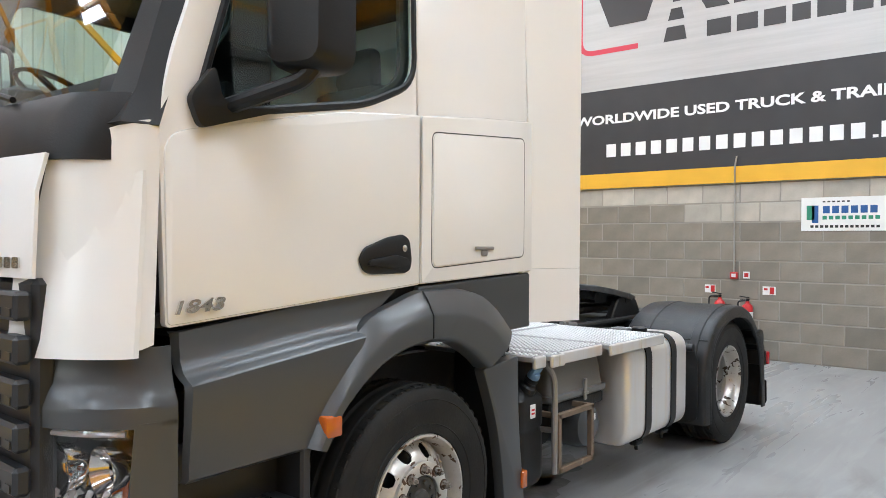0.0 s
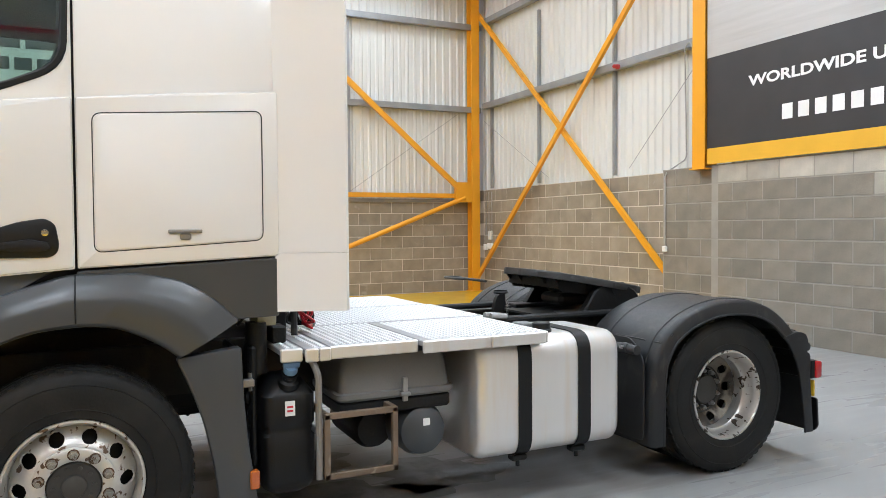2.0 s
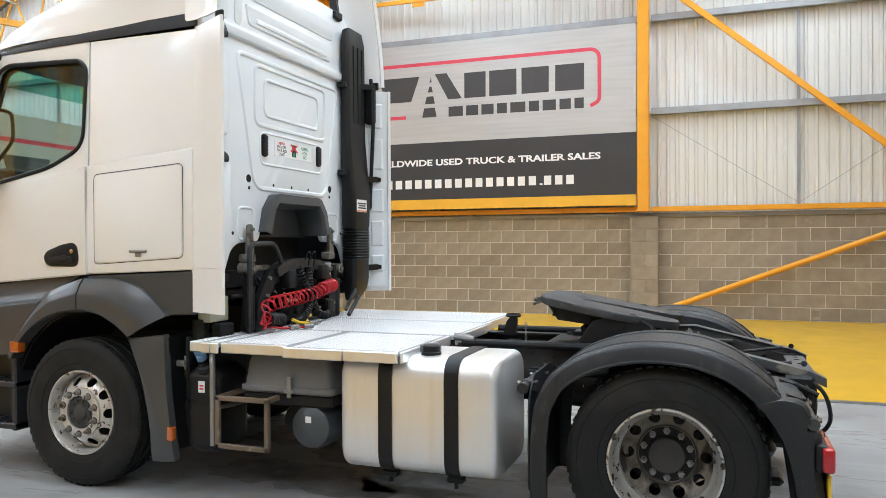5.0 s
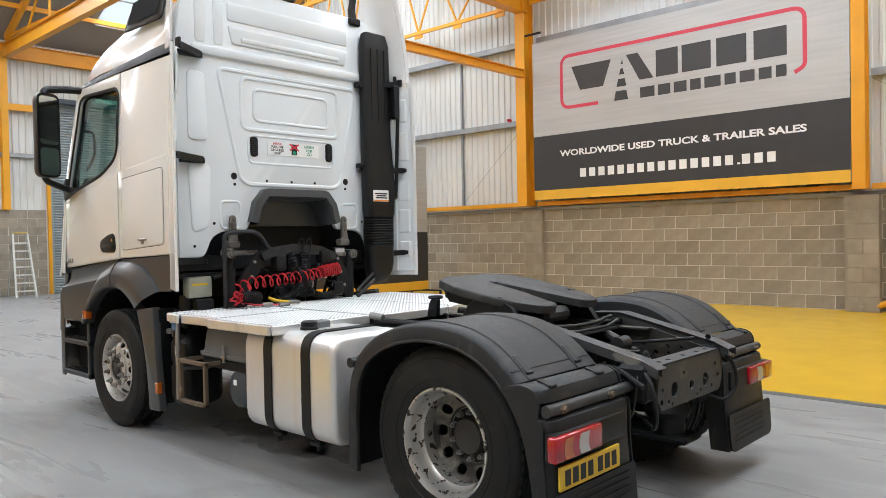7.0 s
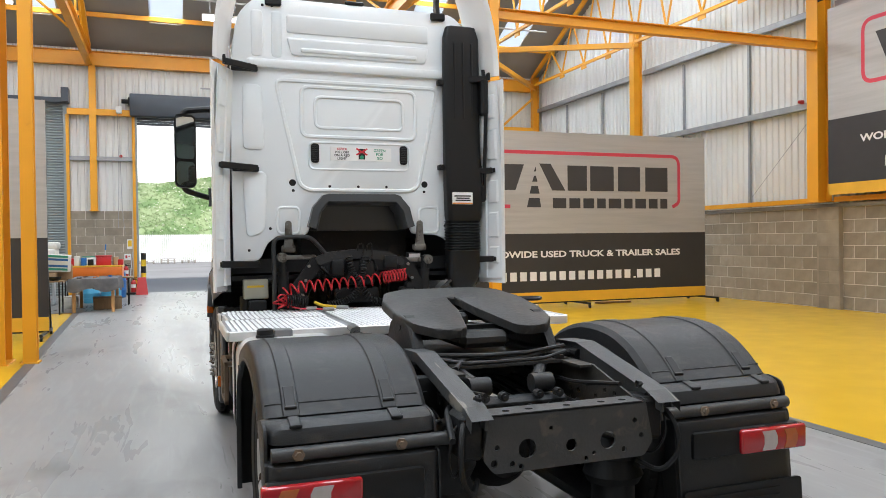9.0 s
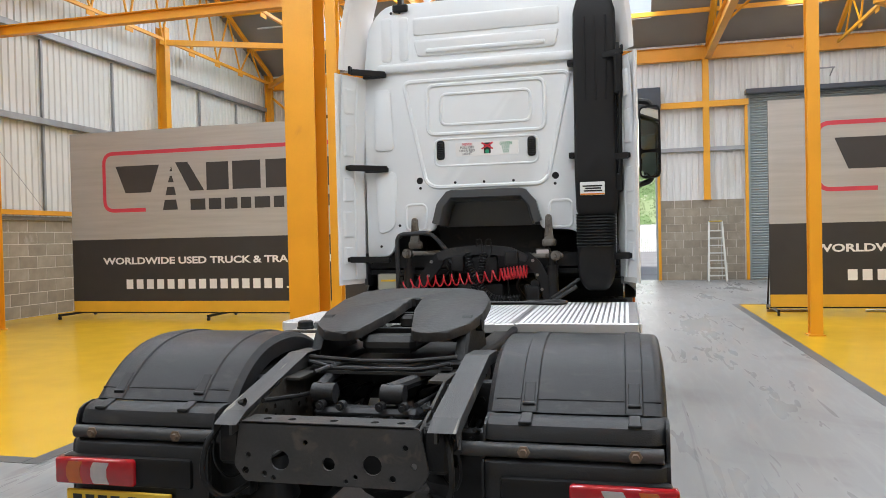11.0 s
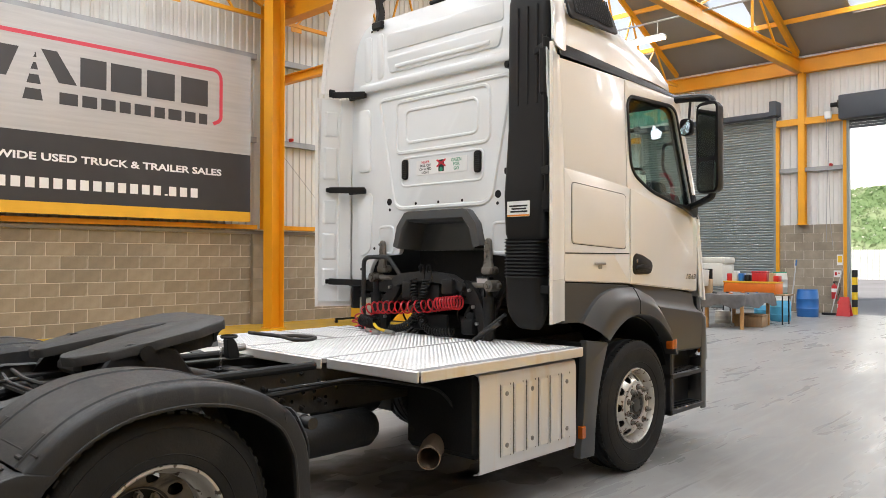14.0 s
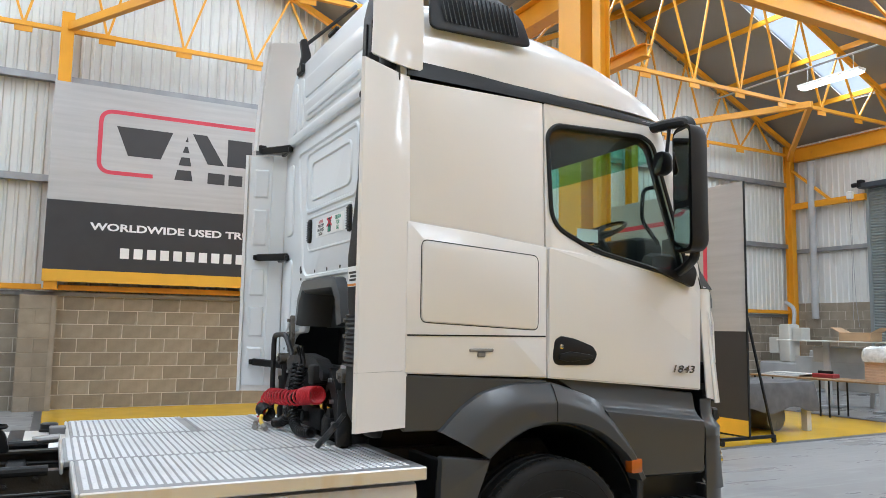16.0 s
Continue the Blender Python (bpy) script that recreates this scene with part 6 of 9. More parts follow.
# bolts, couplings, wires and rods about the rear of the frame
random.seed(21)
b = B()
lathe(b, [(0.019, 0), (0.019, 0.006), (0.014, 0.007), (0.014, 0.020), (0.007, 0.021), (0.007, 0.030), (0, 0.031)], Matrix.Identity(4), 6)
bmesh.ops.recalc_face_normals(b, faces=b.faces)
bolt_mesh = lift(b)
bolt_mesh.name = "rail_bolt"
bolt_mesh.materials.append(FRAMEG)
for s in (-1, 1):
    for k in range(34):
        y = -0.72 + (k % 17) * 0.135
        z = 0.775 + (k // 17) * 0.15 + 0.03 * ((k * 7) % 3 - 1)
        ob = new("rail_bolt", bolt_mesh)
        ob.parent = truck
        ob.matrix_basis = Matrix.Translation((s * 0.392, y, z)) @ (Matrix.Identity(4) if s > 0 else Matrix.Rotation(math.pi, 4, "Z"))
    for k, (y, z) in enumerate(((-0.74, 0.87), (-0.70, 0.80), (-0.74, 0.74), (-0.66, 0.74), (-0.63, 0.84))):
        b = B()
        lathe(b, [(0.03, 0), (0.03, 0.02), (0.024, 0.024), (0.024, 0.05), (0.014, 0.052), (0.014, 0.075), (0, 0.076)], Matrix.Translation((s * 0.40, y, z)) @ (Matrix.Identity(4) if s > 0 else Matrix.Rotation(math.pi, 4, "Z")), 8)
        part("coupling_nut", b, FRAMEG, truck, "oily coupling nut")
    b = B()
    tube(b, bend([(s * 0.45, -0.68, 0.86), (s * 0.52, -0.74, 0.84), (s * 0.545, -0.73, 0.70), (s * 0.50, -0.68, 0.60), (s * 0.42, -0.60, 0.66)], 0.06), 0.006, 6)
    part("lamp_wire", b, BLACK, truck)
    b = B()
    tube(b, bend([(s * 0.34, -0.66, 0.95), (s * 0.30, -0.3, 0.90), (s * 0.33, 0.2, 0.88), (s * 0.30, 1.0, 0.93), (s * 0.34, 1.9, 0.9)], 0.1), 0.011, 8)
    part("air_line", b, BLACK, truck)
b = B()
tube(b, bend([(-0.36, -0.12, 1.03), (-0.22, -0.13, 1.0), (0.22, -0.13, 1.0), (0.36, -0.12, 1.03)], 0.04), 0.010, 8)
part("cross_rod", b, FRAMEG, truck, "bent black cross rod")
for k in range(7):
    x = -0.26 + k * 0.085
    b = B()
    tube(b, bend([(x, -0.55 + 0.02 * k, 0.84), (x + 0.05, -0.3, 0.80 - 0.02 * (k % 3)), (x - 0.03, 0.1, 0.86), (x + 0.02, 0.6, 0.82)], 0.1), random.choice((0.007, 0.01, 0.013)), 6)
    part("air_line", b, BLACK, truck)
for k in range(9):
    b = B()
    lathe(b, [(0.009, -0.002), (0.011, 0.0), (0.009, 0.002), (0.007, 0.0)], Matrix.Translation((-0.06, 1.02, 1.10 - k * 0.016)) @ Matrix.Rotation(math.pi / 2 * (k % 2), 4, "Z"), 8, True)
    part("chain_link", b, STEEL, truck, "small steel chain link")

# ---------------------------------------------------------------- the cab
def sx(y, z):
    """Half width of the cab: upright to the waist, leaning in above it, drawn in towards the front corner."""
    w = 1.172 - (0.045 * ((z - 2.2) / 0.9) if z > 2.2 else 0.0)
    if y > 4.8:
        w -= 0.10 * ((y - 4.8) / 0.35) ** 2 * 0.35
    return w


def side(s, o=0.0):
    return lambda u, v: (s * (sx(u, v) + o), u, v)


WIN = rpoly([(3.93, 2.37), (4.20, 2.24), (4.93, 2.10), (4.94, 2.16), (4.70, 2.92), (4.62, 2.955), (3.97, 2.935), (3.915, 2.88)], [0.10, 0.10, 0.05, 0.05, 0.07, 0.05, 0.05, 0.05], 5)
WINL = rpoly([(3.90, 2.35), (4.20, 2.215), (4.95, 2.075), (4.965, 2.14), (4.71, 2.94), (4.63, 2.98), (3.95, 2.96), (3.885, 2.90)], [0.11, 0.1, 0.06, 0.05, 0.08, 0.05, 0.06, 0.06], 5)
for s in (-1, 1):
    # door with its window opening
    b = B()
    plate(b, rpoly([(3.868, 1.462), (5.075, 1.365), (5.10, 2.05), (5.06, 2.25), (4.78, 3.06), (4.70, 3.085), (3.868, 3.085)], [0.01, 0.02, 0.1, 0.1, 0.05, 0.03, 0.01]), side(s, -0.03), (s * 0.03, 0, 0), [WINL], 0.006, 2)
    door = part("cab_door", b, WARMWHT, truck, "cream-white cab door", True)
    b = B()
    plate(b, rpoly([(3.872, 1.468), (5.07, 1.372), (5.085, 2.00), (4.35, 2.165), (3.872, 2.215)], [0.01, 0.02, 0.08, 0.06, 0.01]), side(s, -0.002), (s * 0.009, 0, 0), (), 0.008, 2)
    part("door_skin", b, WARMWHT, door)
    b = B()
    ring(b, WINL, side(s, 0.001), (s, 0, 0), 0.016, 0.010)
    part("window_seal", b, BLACK, door, "black rubber window seal")
    b = B()
    plate(b, WINL, side(s, -0.018), (s * -0.004, 0, 0))
    g = part("side_window", b, GLASS, door, "tinted side window")
    g.visible_shadow = False
    hy, hz = (-0.018, -0.004) if s < 0 else (-0.050, 0.014)
    b = B()
    plate(b, rpoly([(3.945, 1.575), (3.96, 1.665), (4.0, 1.69), (4.10, 1.675), (4.235, 1.63), (4.265, 1.585), (4.24, 1.535), (4.20, 1.52), (3.985, 1.52), (3.955, 1.535)], 0.02), lambda u, v: side(s, 0.006)(u + hy, v + hz), (s * 0.010, 0, 0), (), 0.008, 2)
    hd = part("door_handle", b, BLACK, door, "black moulded door handle")
    b = B()
    plate(b, rpoly([(3.975, 1.555), (3.985, 1.585), (4.06, 1.60), (4.215, 1.58), (4.225, 1.56), (4.05, 1.54)], 0.012), lambda u, v: side(s, 0.018)(u + hy, v + hz), (s * 0.014, 0, 0), (), 0.008, 2)
    part("grip", b, BLACK, hd)
    b = B()
    lathe(b, [(0.015, 0), (0.015, 0.004), (0.008, 0.005), (0, 0.005)], Matrix.Translation((s * (sx(4, 1.63) + 0.016), 4.0 + hy, 1.628 + hz)) @ (Matrix.Identity(4) if s > 0 else Matrix.Rotation(math.pi, 4, "Z")), 14)
    part("key_barrel", b, CHROME, hd)
    b = text_mesh("1843", 0.062, lambda a, c, o: (s * (1.176 + o), (4.966 if s < 0 else 4.905) + s * (a * 1.6 + c * 0.35), (1.432 if s < 0 else 1.500) - s * a * 0.06 + c), 0.005, 0.0012)
    part("badge", b, CHROME, door, "chrome raised badge", False)
    # rear side panel with its locker
    b = B()
    plate(b, rpoly([(2.965, 1.50), (3.858, 1.463), (3.858, 3.085), (2.965, 3.085)], 0.01), side(s, -0.03), (s * 0.03, 0, 0), (), 0.006, 2)
    sp = part("side_panel", b, WARMWHT, truck, "warm-tinted white cab side panel")
    b = B()
    plate(b, rpoly([(2.968, 1.505), (3.854, 1.468), (3.854, 2.215), (3.4, 2.265), (2.968, 2.30)], 0.01), side(s, -0.002), (s * 0.009, 0, 0), (), 0.008, 2)
    part("panel_skin", b, WARMWHT, sp)
    lid = (3.045, 3.79, 1.555, 2.195) if s < 0 else (3.050, 3.795, 1.740, 2.200)
    drop = 0.045
    za, zb, zc, zd = (0.024, -0.022, -0.045, 0.006) if s < 0 else (0.027, -0.007, -0.042, 0.006)
    outl = rpoly([(lid[0], lid[2] + za), (lid[1], lid[2] + zb), (lid[1], lid[3] + zc), (lid[0], lid[3] + zd)], 0.04, 5)
    # A dark bead paints the shade of the gap round the lid.
    b = B()
    ring(b, outl, side(s, 0.0065), (s, 0, 0), 0.0026, 0.0012)
    part("locker_seam", b, DGREY, sp, "dark line painting the gap shade round the locker lid")
    b = B()
    plate(b, rpoly([(lid[0] + 0.006, lid[2] + za + 0.006), (lid[1] - 0.006, lid[2] + zb + 0.006), (lid[1] - 0.006, lid[3] + zc - 0.006), (lid[0] + 0.006, lid[3] + zd - 0.006)], 0.037, 5), side(s, 0.003), (s * 0.009, 0, 0), (), 0.004, 2)
    part("locker_lid", b, WARMWHT, sp, "warm-tinted white locker lid")
    if s > 0:
        b = B()
        box(b, 1.178, 1.1815, 2.975, 3.845, 1.695, 1.703)
        part("panel_seam", b, BLACK, sp)
    ly, lz = (3.405, 1.615) if s < 0 else (3.42, 1.612)
    b = B()
    o = s * (sx(ly, lz) + (0.012 if s < 0 else 0.006))
    box(b, min(o, o + s * 0.012), max(o, o + s * 0.012), ly - 0.075, ly + 0.075, lz, lz + 0.018, 0.004)
    box(b, min(o, o + s * 0.010), max(o, o + s * 0.010), ly - 0.025, ly + 0.025, lz - 0.03, lz, 0.006)
    part("locker_latch", b, STEEL, sp, "chrome and black locker latch")
    # inner lining
    b = B()
    plate(b, [(2.99, 1.40), (5.05, 1.40), (5.06, 2.2), (4.74, 3.06), (2.99, 3.06)], side(s, -0.075), (s * 0.02, 0, 0), [WIN])
    part("inner_lining", b, SEATM, truck)
    # lower grey panels
    b = B()
    plate(b, rpoly([(2.968, 1.205), (3.45, 1.19), (3.9, 1.30), (3.858, 1.452), (2.968, 1.492)], 0.01), lambda u, v: (s * 1.135, u, v), (s * 0.035, 0, 0), (), 0.006)
    part("lower_side_panel", b, MGREY, truck, "dark grey lower cab panel")
    b = B()
    rows = [[(s * (x - (0.03 if f == 1.0 else 0.0)), y0 + (5.035 - y0) * f, z - (y0 + (5.035 - y0) * f - 4.32) * (0.115 if z > 1.0 else 0.02)) for f in (0.0, 0.25, 0.5, 0.75, 0.94, 0.985, 1.0)] for z, x, y0 in ((z, x, 4.525 - max(0.0, z - 0.87) * 0.72 - max(0.0, z - 1.28) * 1.3) for z, x in ((1.43, 1.12), (1.425, 1.135), (1.38, 1.142), (1.33, 1.152), (1.295, 1.172), (1.275, 1.20), (1.265, 1.222), (1.258, 1.229), (1.24, 1.231), (1.12, 1.226), (1.0, 1.220), (0.885, 1.215), (0.868, 1.19)))]
    loft(b, rows)
    thick(b, 0.012)
    part("step_fairing", b, MGREY, truck, "dark grey step fairing")
    # flared arch over the front wheel
    b = B()
    LIP = bend([(4.475, 0.86, 0), (4.39, 1.00, 0), (4.26, 1.105, 0), (4.15, 1.165, 0), (4.02, 1.205, 0), (3.84, 1.22, 0), (3.70, 1.205, 0), (3.58, 1.15, 0), (3.50, 1.10, 0), (3.44, 1.05, 0)], 0.05, 2)
    CROWN = bend([(4.545, 0.88, 0), (4.49, 1.00, 0), (4.42, 1.11, 0), (4.31, 1.25, 0), (4.20, 1.345, 0), (3.90, 1.44, 0), (3.60, 1.44, 0), (3.42, 1.40, 0), (3.29, 1.32, 0), (3.165, 1.20, 0)], 0.05, 2)
    rows = []
    for p, q in zip(LIP, CROWN):
        rows.append([(s * x, p.x + (q.x - p.x) * f, p.y + (q.y - p.y) * f) for f, x in ((-0.04, 1.16), (-0.03, 1.235), (0.0, 1.252), (0.06, 1.262), (0.47, 1.262), (0.56, 1.256), (0.80, 1.225), (0.97, 1.195), (1.0, 1.16))])
    loft(b, rows)
    thick(b, 0.010)
    ar = part("wheel_arch", b, MGREY, truck, "dark grey flared front wheel arch")
    b = B()
    a = radians(90)
    tube(b, [(s * 1.2635, FA - 0.02, 1.23), (s * 1.263, FA - 0.02, 1.33), (s * 1.2265, FA - 0.02, 1.40), (s * 1.197, FA - 0.02, 1.435)], 0.0035, 6)
    part("arch_seam", b, BLACK, ar)
    b = B()
    rows = [[(s * x, FA + 0.66 * math.cos(radians(q)), 0.52 + 0.69 * math.sin(radians(q))) for x in (0.3, 1.15)] for q in range(0, 91, 10)]
    loft(b, rows)
    thick(b, 0.01)
    part("arch_liner", b, BLACK, ar, "black arch liner")
    b = B()
    box(b, min(s * 1.20, s * 1.265), max(s * 1.20, s * 1.265), 4.40, 4.485, 0.905, 0.99, 0.012, 2)
    part("side_marker", b, AMBERLENS, truck, "amber side marker lamp")
    # panel behind the front wheel
    b = B()
    plate(b, rpoly([(3.46, 1.04), (3.165, 1.075), (3.15, 0.70), (3.085, 0.245), (3.27, 0.235), (3.285, 0.45), (3.34, 0.75)], [0.02, 0.02, 0.2, 0.02, 0.02, 0.2, 0.2]), lambda u, v: (s * 1.17, u, v), (s * 0.06, 0, 0), (), 0.010, 2)
    part("rear_arch_panel", b, MGREY, truck, "dark grey panel behind the front wheel")
    b = B()
    box(b, min(s * 0.82, s * 1.19), max(s * 0.82, s * 1.19), 3.16, 3.19, 0.28, 1.06, 0.01)
    part("arch_flap", b, BLACK, truck)
    b = B()
    box(b, min(s * 1.20, s * 1.245), max(s * 1.20, s * 1.245), 3.09, 3.135, 0.385, 0.475, 0.006)
    part("side_marker", b, AMBERLENS, truck, "amber side marker lamp")
    # entry steps
    b = B()
    box(b, min(s * 0.85, s * 1.05), max(s * 0.85, s * 1.05), 4.50, 5.12, 0.34, 0.95)
    box(b, min(s * 1.0, s * 1.20), max(s * 1.0, s * 1.20), 4.50, 4.55, 0.33, 0.95, 0.01)
    for z in (0.34, 0.64):
        box(b, min(s * 1.0, s * 1.21), max(s * 1.0, s * 1.21), 4.50, 5.12, z, z + 0.045, 0.008)
        for k in range(7):
            box(b, min(s * 1.06, s * 1.20), max(s * 1.06, s * 1.20), 4.60 + k * 0.07, 4.625 + k * 0.07, z + 0.045, z + 0.055)
    part("entry_step", b, DGREY, truck, "dark grey entry steps")
    # side deflectors behind the cab
    b = B()
    def defl(z0, z1, y1, flare, k=8):
        rows = []
        for i in range(k + 1):
            z = z0 + (z1 - z0) * i / k
            lean = sx(3.0, z)
            fl = 1.298 - lean
            rows.append([(s * (lean + d), y, z) for y, d in ((2.985, -0.004), (2.93, 0.012), (2.85, 0.35 * fl), (2.75, 0.68 * fl), (y1 + 0.015, fl - 0.004), (y1, fl - 0.016), (y1 + 0.02, fl - 0.035))])
        loft(b, rows)
    defl(1.515, 3.10, 2.645, 0.085)
    thick(b, 0.012)
    df = part("side_deflector", b, WARMWHT, truck, "warm-tinted white side air deflector")
    b = B()
    defl(1.225, 1.5135, 2.645, 0.09, 3)
    thick(b, 0.012)
    part("lower_deflector", b, WARMWHT, df)
    b = B()
    rows = []
    for i in range(7):
        f = i / 6
        z = 3.14 + 0.86 * f
        inn = 0.15 * f ** 2
        rows.append([(s * (1.13 + d - inn), y + 0.03 * f, z) for y, d in ((3.06, -0.004), (2.97, 0.015), (2.85, 0.06), (2.75, 0.11), (2.70, 0.14), (2.72, 0.11))])
    loft(b, rows)
    thick(b, 0.012)
    part("upper_deflector", b, WARMWHT, df)
    # inner white skins of the deflectors with their pressed ribs
    b = B()
    loft(b, [[(s * (sx(3.0, z) + d), y, z) for y, d in ((2.935, -0.03), (2.84, 0.012), (2.835, 0.028), (2.76, 0.062), (2.68, 0.105))] for z in (1.27, 1.36, 1.365, 1.60, 1.605, 1.92, 1.925, 2.30, 2.305, 2.70, 2.705, 3.08)])
    thick(b, 0.008)
    part("deflector_inner", b, WHITE, df, "white pressed inner skin")
    for z0, z1 in ((1.40, 1.57), (1.64, 1.89), (1.96, 2.19), (2.36, 2.66), (2.74, 2.98)):
        b = B()
        loft(b, [[(s * (sx(3.0, z) + d - o * k), y, z) for y, d, k in ((2.82, 0.037, 0), (2.80, 0.044, 1), (2.72, 0.082, 1), (2.70, 0.095, 0))] for z, o in ((z0, 0.0), (z0 + 0.02, 0.016), (z1 - 0.02, 0.016), (z1, 0.0))])
        thick(b, 0.004)
        part("pressed_pad", b, WHITE, df, "", False)
    for z in (1.44, 2.26, 3.11):
        b = B()
        bar(b, (s * 0.90, 2.905, z), (s * (sx(3, z) + 0.045), 2.75, z + 0.01), 0.024, 0.055, 0.006)
        box(b, s * 1.0 - 0.11, s * 1.0 + 0.11, 2.885, 2.92, z - 0.03, z + 0.015, 0.008)
        box(b, s * (sx(3, z) + 0.05) - 0.012, s * (sx(3, z) + 0.05) + 0.012, 2.72, 2.78, z - 0.01, z + 0.06 if z > 3 else z + 0.03, 0.006)
        part("deflector_bracket", b, BLACK, df, "black hinge bracket")
    # mirrors
    b = B()
    tube(b, bend([(s * 1.08, 4.72, 3.05), (s * 1.25, 4.74, 3.05), (s * 1.46, 4.72, 3.02), (s * 1.47, 4.70, 2.9)], 0.08), 0.035, 10)
    part("mirror_arm", b, BLACK, truck, "black upper mirror arm")
    b = B()
    tube(b, bend([(s * 1.14, 4.88, 2.10), (s * 1.3, 4.82, 2.14), (s * 1.46, 4.74, 2.19), (s * 1.47, 4.70, 2.3)], 0.08), 0.030, 10)
    part("mirror_arm", b, BLACK, truck, "black lower mirror arm")
    b = B()
    loft(b, [[(s * (1.45 + (x - 1.45) * k), 4.70 + d - (x - 1.45) * 0.30, 2.59 + (z - 2.59) * (1 - (1 - k) * 0.4)) for x, z in rrect(1.335, 1.555, 2.21, 2.98, 0.07, 5)] for d, k in ((-0.040, 0.97), (-0.048, 0.99), (-0.04, 1.0), (0.02, 1.0), (0.07, 0.95), (0.10, 0.82), (0.11, 0.6))], True, True)
    mh = part("mirror_housing", b, BLACK, truck, "black twin mirror housing")
    for z0, z1 in ((2.51, 2.95), (2.23, 2.48)):
        b = B()
        plate(b, rrect(1.355, 1.535, z0, z1, 0.04), lambda u, v: (s * u, 4.647 - (u - 1.45) * 0.30 + (v - (z0 + z1) / 2) * 0.03, v), (0, -0.004, 0))
        part("mirror_glass", b, MIRROR, mh, "mirror glass")
    if s > 0:
        b = B()
        loft(b, [[(1.255 + (x - 1.255) * k, 4.69 + d, 2.785 + (z - 2.785) * k) for x, z in rrect(1.20, 1.31, 2.71, 2.86, 0.045, 5)] for d, k in ((-0.03, 0.93), (-0.036, 0.98), (-0.028, 1.0), (0.01, 0.98), (0.035, 0.75), (0.042, 0.4))], True, True)
        tube(b, [(1.255, 4.71, 2.80), (1.26, 4.74, 3.04)], 0.012, 8)
        km = part("kerb_mirror", b, BLACK, truck, "small black kerb mirror")
        b = B()
        plate(b, rrect(1.21, 1.30, 2.72, 2.85, 0.04, 5), lambda u, v: (u, 4.653 - (u - 1.255) * 0.25 + (v - 2.785) * 0.25, v), (0, -0.003, 0))
        part("mirror_glass", b, MIRROR, km, "mirror glass")
    b = B()
    tube(b, bend([(s * 1.04, 4.84, 2.69), (s * 1.0, 4.75, 2.67), (s * 1.0, 4.735, 2.46), (s * 1.03, 4.85, 2.31)], 0.05), 0.014, 8)
    part("pillar_grab_handle", b, BLACK, truck, "black grab handle inside the pillar")
    b = B()
    plate(b, rpoly([(4.62, 2.13), (4.98, 2.02), (5.02, 2.12), (4.93, 2.24), (4.9, 2.12)], 0.03), side(s, 0.012), (s * 0.03, 0, 0), (), 0.01, 2)
    part("mirror_base", b, BLACK, truck, "black mirror base")
    # dark band under the roof
    b = B()
    loft(b, [[(s * x, y, z + 0.02 - (0.045 + 0.055 * (z - 3.085) / 0.1) * max(0, (y - 3.0) / 1.7) ** 1.3) for x, z in ((1.08, 3.085), (1.135, 3.085), (1.128, 3.13), (1.105, 3.185), (1.06, 3.19))] for y in (2.97, 3.4, 3.9, 4.4, 4.72, 4.80)])
    thick(b, 0.01)
    part("roof_band", b, BLACK, truck, "black band under the roof")
    b = B()
    plate(b, rpoly([(3.10, 3.40), (3.78, 3.41), (3.74, 3.60), (3.60, 3.70), (3.22, 3.72), (3.12, 3.62)], 0.05), lambda u, v: (s * (1.118 - (v - 3.4) * 0.28), u, v), (s * 0.02, 0, 0), (), 0.012, 2)
    iv = part("roof_intake", b, BLACK, truck, "black roof air intake with fine slats")
    for k in range(17):
        b = B()
        y = 3.20 + k * 0.030
        bar(b, (s * 1.132, y, 3.455), (s * 1.085, y - 0.02, 3.655), 0.008, 0.012)
        part("slat", b, DGREY, iv, "", False)
    # front corner
    b = B()
    low = [(1.165, 5.122), (1.168, 5.165), (1.145, 5.215), (1.09, 5.275), (0.98, 5.345), (0.80, 5.412)]
    high = [(1.143, 5.088), (1.146, 5.13), (1.135, 5.18), (1.10, 5.235), (1.04, 5.295), (0.94, 5.355)]
    loft(b, [[(s * (x + (u - x) * f), y + (v - y) * f, z0 + (z1 - z0) * f) for (x, y), (u, v), z0, z1 in zip(low, high, (1.318, 1.306, 1.298, 1.293, 1.290, 1.288), (2.03, 2.035, 2.025, 2.0, 1.96, 1.90))] for f in (0, 0.2, 0.4, 0.6, 0.8, 0.93, 1.0)])
    thick(b, 0.012)
    part("corner_panel", b, WARMWHT, truck, "warm-tinted white front corner panel")
    b = B()
    loft(b, [[(s * (x - 0.030 * f), y - 0.045 * f, 1.283 + (z1 - 1.283) * f) for x, y, z1 in ((1.178, 5.180, 1.875), (1.182, 5.198, 1.872), (1.160, 5.240, 1.850), (1.100, 5.302, 1.815), (0.99, 5.372, 1.77), (0.83, 5.432, 1.71))] for f in (0, 0.06, 0.3, 0.6, 0.95, 1.0)])
    thick(b, 0.012)
    part("corner_deflector", b, WARMWHT, truck, "warm-tinted white corner air deflector")
    b = B()
